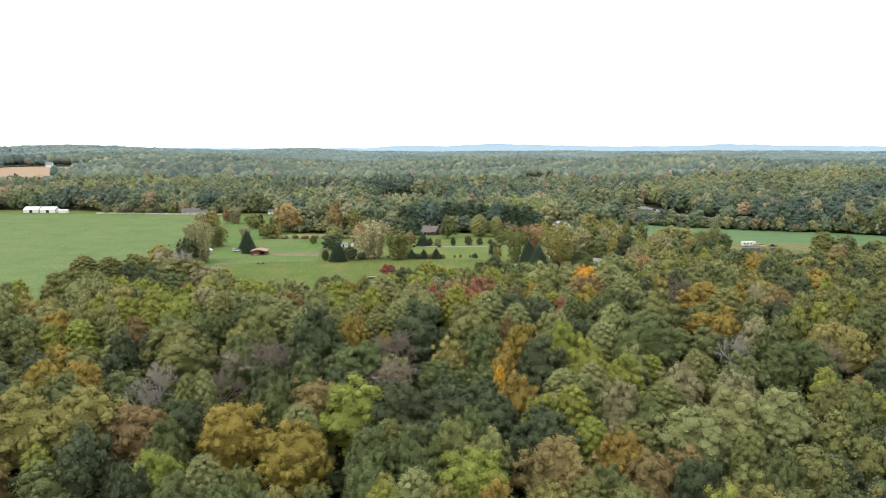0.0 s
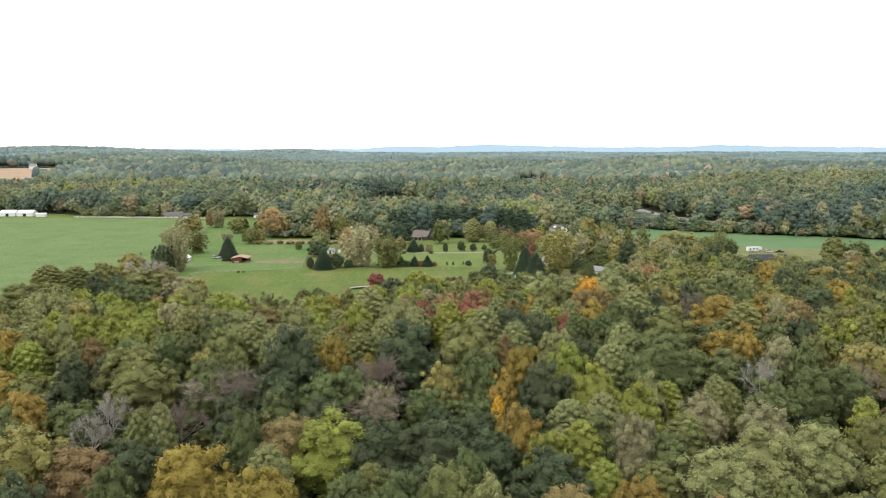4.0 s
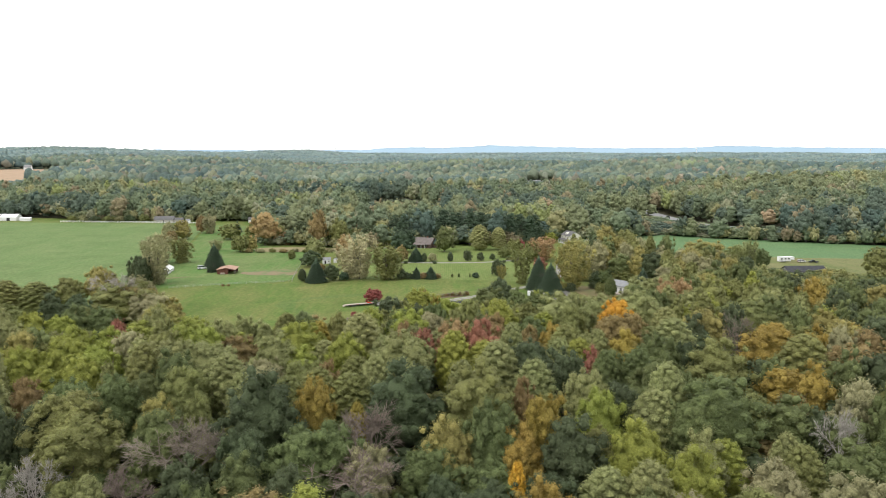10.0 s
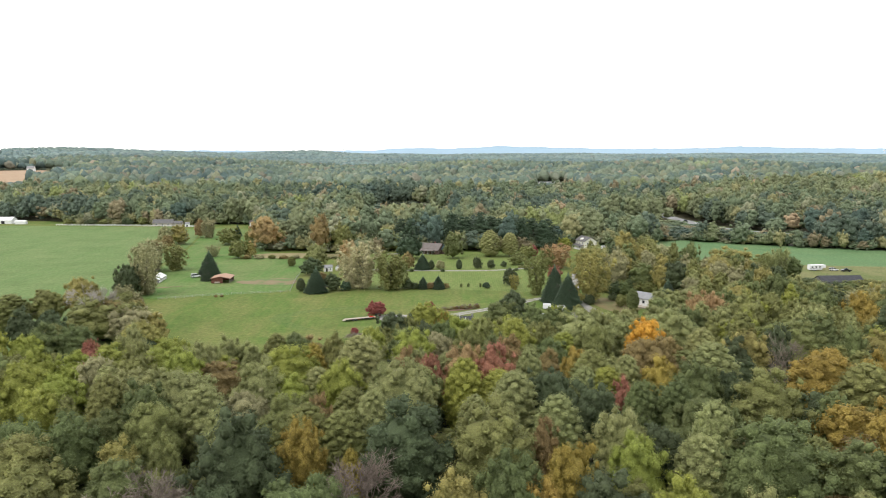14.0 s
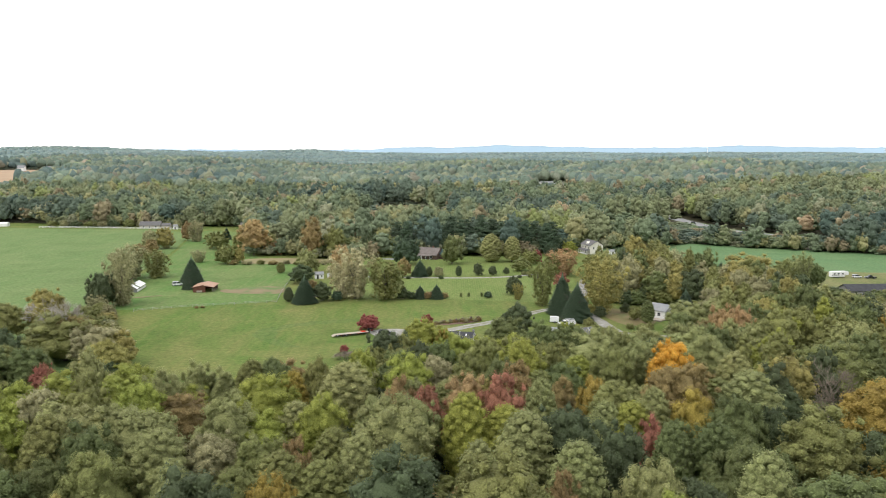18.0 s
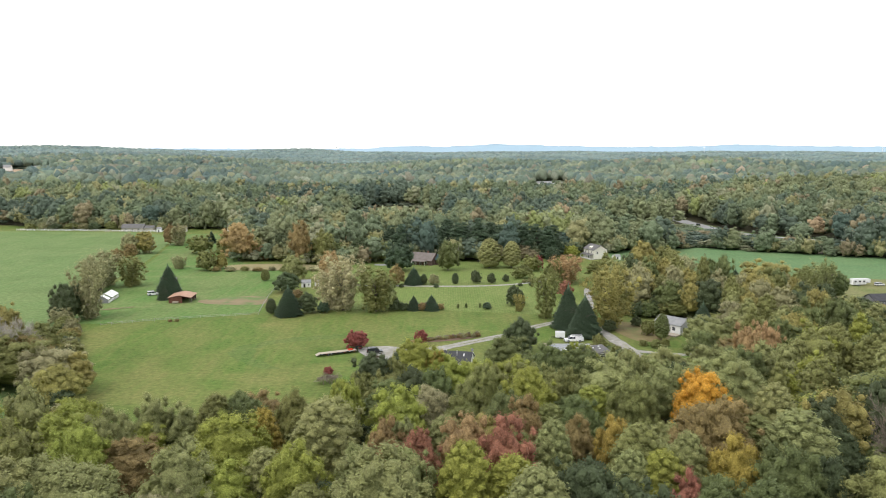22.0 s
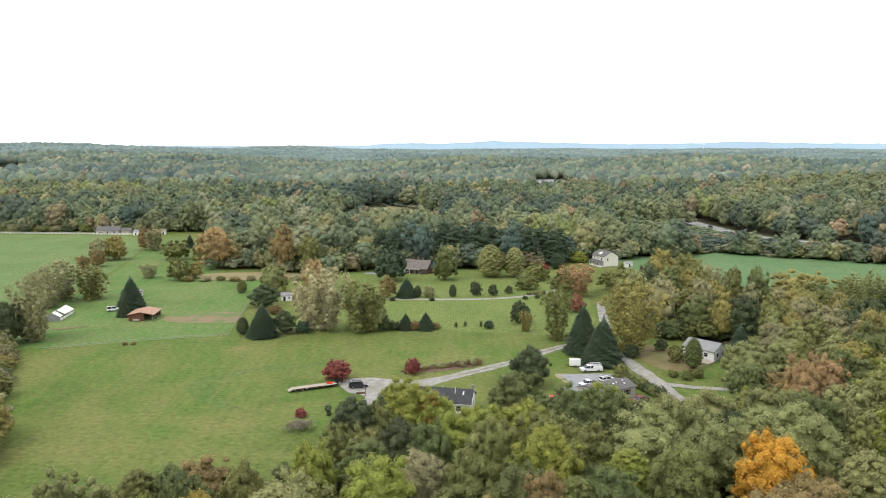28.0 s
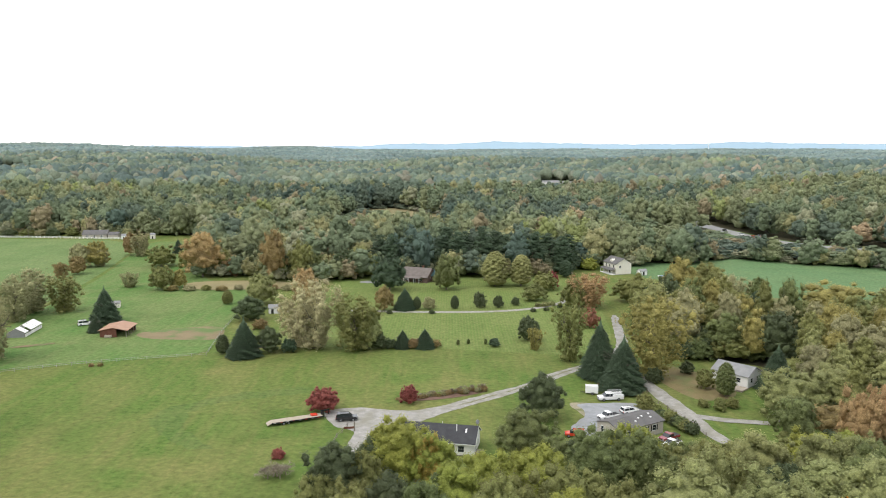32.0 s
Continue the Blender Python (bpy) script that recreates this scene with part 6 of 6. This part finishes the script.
def vehicle(name, m, paint, style, length, width, height, label, group=""):
    """A car or truck, its nose towards +x: body, cabin glass, roof, wheels, lamps, bumpers and mirrors."""
    v = thing(name, m, label, "vehicle", group)
    L, W = length / 2, width
    belt = height * 0.58
    r = height * 0.205
    if style == "pickup":
        body = [(-L, 0.45), (L - 0.1, 0.42), (L, 0.7), (L - 0.05, belt - 0.08), (L - 1.35, belt + 0.05), (-L, belt)]
        cab = (-0.75, L - 1.25)
    elif style == "sedan":
        body = [(-L, 0.4), (L - 0.1, 0.35), (L, 0.6), (L - 0.1, belt - 0.12), (L - 1.3, belt), (-L + 0.7, belt), (-L, belt - 0.1)]
        cab = (-L + 0.6, L - 1.2)
    else:
        body = [(-L, 0.45), (L - 0.1, 0.42), (L, 0.75), (L - 0.06, belt - 0.08), (L - 1.2, belt + 0.04), (-L, belt)]
        cab = (-L + 0.12, L - 1.1)
    bm = prism(body, W, "y")
    bmesh.ops.bevel(bm, geom=bm.edges[:], offset=0.07, segments=2, affect="EDGES")
    part("body", bm, paint, v)
    a, b = cab
    rake = 0.55 if style != "suv" else 0.35
    gl = prism([(a, belt - 0.02), (b, belt - 0.02), (b - 0.85, height - 0.06), (a + rake * 0.6, height - 0.06)], W - 0.18, "y")
    part("cabin_glass", gl, M_GLASS, v, "dark tinted windows")
    rf = prism([(a + rake * 0.6 - 0.05, height - 0.1), (b - 0.8, height - 0.1), (b - 0.9, height), (a + rake * 0.6, height)], W - 0.14, "y")
    part("roof", rf, paint, v)
    for s in (-1, 1):
        for x in (a + 0.05 + rake * 0.3, (a + b) / 2 - 0.2):
            part("pillar", box((0.1, 0.04, height - belt), (x, s * (W / 2 - 0.075), belt - 0.02)), paint, v)
        part("mirror", box((0.14, 0.2, 0.16), (b - 0.3, s * (W / 2 + 0.08), belt)), paint, v)
        part("headlight", box((0.06, 0.34, 0.18), (L - 0.02, s * (W / 2 - 0.28), belt - 0.32)), M_TRIM, v, "clear headlight")
        part("tail_light", box((0.06, 0.2, 0.3), (-L, s * (W / 2 - 0.16), belt - 0.36)), P_RED, v, "red tail light")
        for x in (-L * 0.58, L * 0.62):
            wheel(v, x, s * (W / 2 - 0.1), r)
    part("grille", box((0.05, W * 0.5, 0.28), (L, 0, belt - 0.5)), M_DARK, v)
    for s in (-1, 1):
        part("bumper", box((0.16, W * 0.96, 0.2), (s * (L + 0.02), 0, 0.42), 0.03), M_STEEL if style == "pickup" else M_DARK, v)
    if style == "pickup":
        part("bed_floor", box((L - 0.9, W - 0.3, 0.03), (-L / 2 - 0.42, 0, belt + 0.005)), M_DARK, v, "dark open truck bed")
    if style == "suv":
        for s in (-1, 1):
            part("roof_rack", box((length * 0.42, 0.05, 0.07), (-0.5, s * (W / 2 - 0.3), height + 0.02)), M_DARK, v)
    return v


vehicle("sport_utility_car", at_land(-25.2, 387.3, 8, 0.15), P_BLACK, "suv", 5.2, 2.0, 1.9, "black sport utility car parked on gravel")
vehicle("pickup_truck", at_land(39.4, 389.0, 203, 0.15), P_WHITE, "pickup", 5.4, 1.95, 1.85, "white pickup truck parked on grey gravel")
vehicle("pickup_truck", at_land(45.6, 393.0, 20, 0.15), P_WHITE, "suv", 4.6, 1.85, 1.7, "white car half hidden by the mobile home")
vehicle("pickup_truck", at_land(29.3, 377.3, 172, 0.1), P_RED, "suv", 4.7, 1.9, 1.75, "bright red car beside the grey yard")
vehicle("pickup_truck", at_land(50.6, 375.4, 212, 0.1), P_MAROON, "pickup", 5.4, 1.95, 1.8, "maroon pickup truck behind the mobile home")
vehicle("pickup_truck", at_land(50.2, 371.6, 218, 0.1), P_WHITE, "pickup", 5.2, 1.9, 1.75, "white pickup truck beside a maroon one")
vehicle("parked_car", at_land(210, 513, 10, 0.1), P_WHITE, "suv", 4.8, 1.9, 1.8, "white car beside the camper", "parked cars")
vehicle("parked_car", at_land(216, 511, 170, 0.1), P_BLACK, "pickup", 5.4, 2.0, 1.85, "black pickup beside the camper", "parked cars")
for x, y, turn, paint, word in ((221, 737, 100, P_BLACK, "dark"), (217.5, 752, 278, P_RED, "red"), (222, 757, 100, P_SILVER, "silver"), (211, 792, 276, P_BLACK, "dark"), (214.5, 768, 275, P_WHITE, "white")):
    vehicle("road_car", at_land(x, y, turn, 0.36), paint, "suv", 5.0, 2.0, 1.9, f"{word} car on the far highway", "highway cars")

# service truck with tool bins and a ladder rack
st = vehicle("service_truck", at_land(42.9, 403.2, 186, 0.05), P_WHITE, "pickup", 6.7, 2.15, 2.1, "white utility service truck with side bins and rack")
for s in (-1, 1):
    for i in range(3):
        part("tool_bin", box((0.95, 0.42, 0.85), (-2.75 + i * 1.0, s * 0.92, 0.95), 0.03), P_WHITE, st)
    part("rack_rail", box((3.6, 0.08, 0.08), (-1.2, s * 0.8, 2.45)), M_TRIM, st)
    for x in (-2.8, 0.5):
        part("rack_post", box((0.08, 0.08, 0.75), (x, s * 0.8, 1.75)), M_TRIM, st)
part("ladder", merged(box((3.2, 0.06, 0.08), (-1.2, -0.15, 2.54)), box((3.2, 0.06, 0.08), (-1.2, 0.25, 2.54)), *[box((0.05, 0.4, 0.05), (-2.6 + i * 0.4, 0.05, 2.55)) for i in range(8)]), M_STEEL, st, "aluminium ladder")

# enclosed trailer
ct = thing("cargo_trailer", at_land(38.8, 408.2, 172), "white enclosed cargo trailer parked on the grass", "trailer")
part("body", box((3.4, 1.9, 2.0), (0, 0, 0.5), 0.06), P_WHITE, ct)
part("door", box((0.04, 1.6, 1.7), (-1.72, 0, 0.62)), M_TRIM, ct)
part("tongue", merged(rod((1.7, 0.6, 0.5), (3.0, 0, 0.5), 0.05), rod((1.7, -0.6, 0.5), (3.0, 0, 0.5), 0.05), rod((2.9, 0, 0.0), (2.9, 0, 0.9), 0.04)), M_DARK, ct)
for s in (-1, 1):
    wheel(ct, -0.2, s * 1.0, 0.34)
    part("fender", box((0.9, 0.25, 0.06), (-0.2, s * 1.05, 0.74)), M_STEEL, ct)

# flatbed trailer with planks
ft = thing("flatbed_trailer", at_land(-37.4, 386.6, 24.5), "long flatbed trailer with a pale plank deck", "trailer")
part("side_rail", box((12.6, 0.12, 0.3), (0, -1.2, 0.62)), M_DARK, ft, "dark rail with red and white marks")
part("side_rail", box((12.6, 0.12, 0.3), (0, 1.2, 0.62)), M_DARK, ft)
for i in range(30):
    part("plank", box((0.40, 2.26, 0.06), (-6.1 + i * 0.42, 0, 0.90)), M_PALEWOOD, ft)
for i in range(8):
    part("reflector", box((0.5, 0.02, 0.1), (-5.6 + i * 1.55, -1.27, 0.74)), P_RED if i % 2 else M_TRIM, ft)
for x in (-3.4, -2.2):
    for s in (-1, 1):
        wheel(ft, x, s * 0.98, 0.38)
part("ramp", box((1.3, 2.2, 0.06), (-6.7, 0, 0.62), turn=pose(0, 0, 0, 0, -22, 0)), M_PALEWOOD, ft)
part("gooseneck", merged(box((0.3, 0.9, 1.2), (6.3, 0, 0.7)), box((2.2, 0.3, 0.3), (7.2, 0, 1.75)), box((0.2, 0.2, 1.1), (8.1, 0, 0.75)), box((0.14, 0.14, 1.7), (6.9, 0.6, 0))), M_DARK, ft, "black gooseneck hitch")
part("chain_box", box((1.6, 1.4, 0.3), (4.4, 0.2, 0.96), 0.04), P_RED, ft, "red straps heaped on the deck")
part("jack", rod((6.9, -0.6, 0), (6.9, -0.6, 1.6), 0.07), M_STEEL, ft)

# camper
cp = thing("camper_trailer", at_land(201, 514.5, 12), "white fifth-wheel camper with dark stripes", "camper")
part("body", prism([(-4.6, 0.7), (3.0, 0.7), (3.0, 1.5), (5.2, 1.5), (5.2, 3.0), (4.6, 3.4), (-4.6, 3.4)], 2.4, "y"), P_WHITE, cp)
for x in (-3.2, -0.8, 1.6):
    part("window", box((1.1, 0.04, 0.7), (x, -1.21, 1.9)), M_GLASS, cp)
part("stripe", box((9.2, 0.03, 0.16), (-0.1, -1.21, 1.4)), M_DARK, cp)
part("door", box((0.7, 0.05, 1.9), (0.4, -1.22, 0.8)), M_TRIM, cp)
for s in (-1, 1):
    for x in (-1.6, -0.7):
        wheel(cp, x, s * 1.05, 0.36)
# old white van on the pasture
vehicle("old_van", at_land(-136.5, 486, 30, 0.05), P_WHITE, "suv", 5.0, 2.0, 2.1, "old white van beside a conifer on the pasture")


# ---------------------------------------------------------------- fences, posts, beds
def fence(name, line, spacing, post, rails, material, label):
    """Posts on the ground with rails between them. post: (thickness, height); rails: heights."""
    f = thing(name, pose(0, 0, 0), label, "fence")
    pts = []
    for a, b in zip(line, line[1:]):
        a, b = Vector(a), Vector(b)
        k = max(1, round((b - a).length / spacing))
        pts += [a.lerp(b, i / k) for i in range(k)]
    pts.append(Vector(line[-1]))
    ends = [Vector((p.x, p.y, float(land(p.x, p.y)))) for p in pts]
    me = bpy.data.meshes.new("post")
    b = box((post[0], post[0], post[1]))
    b.to_mesh(me)
    b.free()
    me.materials.append(material)
    for e in ends:
        o = new("post", me)
        o.parent, o.location = f, e
    for a, b in zip(ends, ends[1:]):
        part("rail", merged(*[rod(a + Vector((0, 0, h)), b + Vector((0, 0, h)), post[0] * 0.36, sides=4) for h in rails]), material, f)
    return f


M_FENCEGREY = surface("silvered_fence_wood", (0.27, 0.265, 0.24), (0.36, 0.35, 0.32), 1.0, 6.0, 0.9, 0.01)
fence("white_fence", [(-352, 758), (-280, 752), (-218, 745)], 3.0, (0.22, 1.5), (0.45, 0.9, 1.35), M_TRIM, "long white three-rail fence along the hayfield")
fence("paddock_fence", [(-133.4, 425.8), (-119.9, 432.3), (-108.0, 436.7), (-95.4, 440.6), (-78.1, 445.3), (-81.0, 466.9), (-82.8, 483.5), (-85.5, 524)], 4.0, (0.10, 1.2), (0.55, 1.05), M_FENCEGREY, "pale weathered paddock fence with two rails")
fence("lane_fence", [(53.0, 402.5), (56.0, 395.7), (58.0, 388.0), (59.6, 377.0)], 4.2, (0.16, 1.3), (0.55, 1.05), M_WOOD, "weathered post fence beside the gravel lane")
fence("drive_fence", [(-27.0, 360.0), (-26.5, 368.0), (-26.0, 376.0), (-24.4, 382.4)], 3.2, (0.14, 1.2), (0.55, 1.05), M_WOOD, "low wooden fence along the drive")
for x, y in ((-15.4, 379.6), (-22.4, 380.4)):
    g = thing("gate_post", at_land(x, y, 10), "dark wooden gate post at the drive", "post", "gate posts")
    part("post", box((0.3, 0.3, 2.4), bevel=0.03), M_WOOD, g)
    part("board", box((2.4, 0.1, 0.5), (1.3 if x > -20 else -1.3, 0, 0.7)), M_REDWOOD, g)
for x, y, hh in ((4.8, 590.5, 9.5), (-303, 752, 10), (140, 640, 9)):
    pl = thing("utility_pole", at_land(x, y, 20), "grey wooden utility pole with a cross arm", "pole", "utility poles")
    part("pole", rod((0, 0, 0), (0, 0, hh), 0.16, 0.11, 8), M_WOOD, pl)
    part("cross_arm", box((2.2, 0.12, 0.14), (0, 0, hh - 0.8)), M_WOOD, pl)
patch("planting_bed", rounded([(-15.8, 403), (-8.2, 401.4), (2, 404.5), (10.3, 409.3), (10.2, 412.5), (0, 408.2), (-8, 405.2)]), 0.16, surface("bark_mulch", (0.10, 0.06, 0.045), (0.16, 0.10, 0.07), 0.6, 5.0), "mulched bed of low rusty shrubs beside the drive", "bed", 3)
patch("dirt_paddock", rounded([(-113.5, 474.5), (-100, 482), (-86, 486), (-81, 478), (-80, 464), (-96, 465), (-108, 467)]), 0.13, surface("bare_earth", (0.16, 0.125, 0.07), (0.21, 0.165, 0.09), 0.2, 2.0, 0.95, 0.03, 0.0, (0.10, 0.15, 0.045), 0.12), "trodden earth and thin grass before the shed", "paddock", 4)
patch("earth_bank", rounded([(-146, 453), (-139, 456), (-134, 459.5), (-135, 461), (-141, 458), (-147, 455)]), 0.2, surface("earth_bank", (0.15, 0.115, 0.06), (0.20, 0.15, 0.08), 0.3, 2.0, c_col=(0.09, 0.13, 0.04), c_scale=0.2), "low bank of bare brown earth", "bank", 3)
patch("bare_yard", rounded([(58, 430), (62, 412), (66, 402), (76, 404), (80, 412), (76, 424), (70, 436)]), 0.1, surface("leafy_yard", (0.14, 0.115, 0.05), (0.20, 0.155, 0.075), 0.25, 2.0, 0.95, 0.03, 0.0, (0.11, 0.14, 0.045), 0.1), "brown leaf-strewn yard under the oak", "yard", 4)
patch("pine_bed", rounded([(41, 421), (44, 407), (52, 405), (56, 412), (52, 424), (46, 430)]), 0.17, surface("needle_litter", (0.13, 0.09, 0.045), (0.19, 0.13, 0.07), 0.3, 2.0), "brown needle litter under the spruces", "ground", 4)
patch("pale_pad", rounded([(-44, 575), (-30, 575), (-30, 581), (-44, 581)], 1), 0.14, M_LIGHTROOF, "pale paved pad beside the lawn", "paving", 4)


# low shrubs
def shrub(leaf, x, y, h, w, where):
    return tree(leaf, x, y, h, w, "bush", where, name="shrub", group="shrubs")


shrub_rng = random.Random(3)
for i in range(22):
    t = i / 21
    shrub(("rust", "tan", "rust")[i % 3], -13 + 23 * t + shrub_rng.uniform(-0.5, 0.5), 403.2 + 7.4 * t + shrub_rng.uniform(-0.8, 0.8), shrub_rng.uniform(0.4, 0.8) + 0.9 * t, shrub_rng.uniform(1.2, 2.6), "in the mulched bed")
for i in range(8):
    t = i / 7
    bare_tree(-10 + 19 * t, 404.4 + 6.4 * t, 0.9 + 1.0 * t, 2.2, "in the mulched bed")
for x, y in ((-3.9, 459), (3.0, 459), (6.5, 460), (12.4, 460)):
    shrub("green", x, y, 2.0, 1.2, "on the mown lawn")
for x, y in ((-24, 507), (-7, 507), (34, 511), (39.5, 513), (46, 519), (50, 523)):
    shrub("dark", x, y, 1.6, 2.4, "along the curved drive")
for x, y in ((37, 521), (40, 522), (43, 523.5)):
    shrub("pale", x, y, 1.8, 3.2, "along the curved drive")
for i in range(9):
    t = i / 8
    shrub(("green", "olive", "dark")[i % 3], 51.5 + 5.5 * t, 394 - 15 * t, shrub_rng.uniform(1.8, 3.2), shrub_rng.uniform(3.0, 4.2), "beside the lane fence")
for x, y, h in ((66, 398, 3.5), (69, 395, 4.2), (73, 397, 4.8), (71, 400, 3.0), (87, 412, 2.5)):
    shrub("olive", x, y, 0.6 * h, 3.0, "by the bungalow")
for i in range(14):
    shrub(("dark", "olive", "green")[i % 3], 67 + 2.6 * i + shrub_rng.uniform(-1, 1), 447 - 0.25 * i + shrub_rng.uniform(-4, 4), shrub_rng.uniform(4, 7), shrub_rng.uniform(5, 8), "at the wood's edge")
for i in range(22):
    t = i / 21
    shrub(("amber", "tan", "dark", "olive")[i % 4], -96 - 52 * t + shrub_rng.uniform(-2, 2), 318 + 112 * t + shrub_rng.uniform(-2, 2), shrub_rng.uniform(3.5, 6.5), shrub_rng.uniform(6, 9), "along the hedgerow")
for i in range(9):
    shrub(("rust", "tan", "olive")[i % 3], -128 + i * 7.5, 556 + shrub_rng.uniform(-2, 2), shrub_rng.uniform(2.0, 3.4), shrub_rng.uniform(4, 7), "along the dry strip")
for i in range(11):
    shrub(("olive", "tan", "dark")[i % 3], -345 + i * 11, 764 + shrub_rng.uniform(-3, 3), shrub_rng.uniform(4, 6.5), shrub_rng.uniform(7, 11), "behind the white fence")
bare_tree(-35.2, 355.0, 2.2, 4.5, "on the meadow")
bare_tree(-33.6, 356.2, 1.9, 4.0, "on the meadow")
bare_tree(-36.8, 354.0, 1.9, 4.0, "on the meadow")
bare_tree(-34.4, 354.2, 2.2, 4.0, "on the meadow")
bare_tree(-36.0, 356.0, 2.0, 4.0, "on the meadow")
# low leafy fringe between the woods and the gardens
for leaf, x, y, h, w in (("lime", 39, 354, 9.0, 10), ("green", 47, 353, 8.0, 9), ("green", 32.5, 355.5, 9.5, 10), ("olive", 57, 350, 9.0, 9), ("green", 22.5, 351, 9.5, 10), ("lime", 14.5, 350, 7.5, 10), ("lime", 7, 346, 7.8, 10),
                        ("lime", -3.5, 349, 11.0, 10), ("olive", 44, 349, 9.0, 10), ("green", 36, 346, 10.0, 11), ("dark", 27, 345, 10.0, 11), ("lime", 18, 342, 11.0, 11), ("dark", -15, 349, 10.0, 9), ("olive", 51, 346, 10.0, 10)):
    tree(leaf, x, y, h, w, "bush", "along the garden fringe")
for x, y in ((-107, 433.5), (-109.5, 433)):
    shrub("rust", x, y, 1.0, 1.8, "by the paddock fence")


# water towers on the skyline
for x, y, h in ((1365, 4300, 44), (-610, 4300, 40), (2260, 4200, 38)):
    wt = thing("water_tower", at_land(x, y), "tiny white water tower on the far skyline", "tower", "water towers")
    bm = bmesh.new()
    bmesh.ops.create_uvsphere(bm, u_segments=12, v_segments=8, radius=4.5, matrix=Matrix.Translation((0, 0, h)) @ Matrix.Diagonal((1, 1, 0.75, 1)))
    part("tank", bm, M_WHITE, wt)
    part("stem", rod((0, 0, 0), (0, 0, h - 2), 1.5, 1.1, 10), M_WHITE, wt)
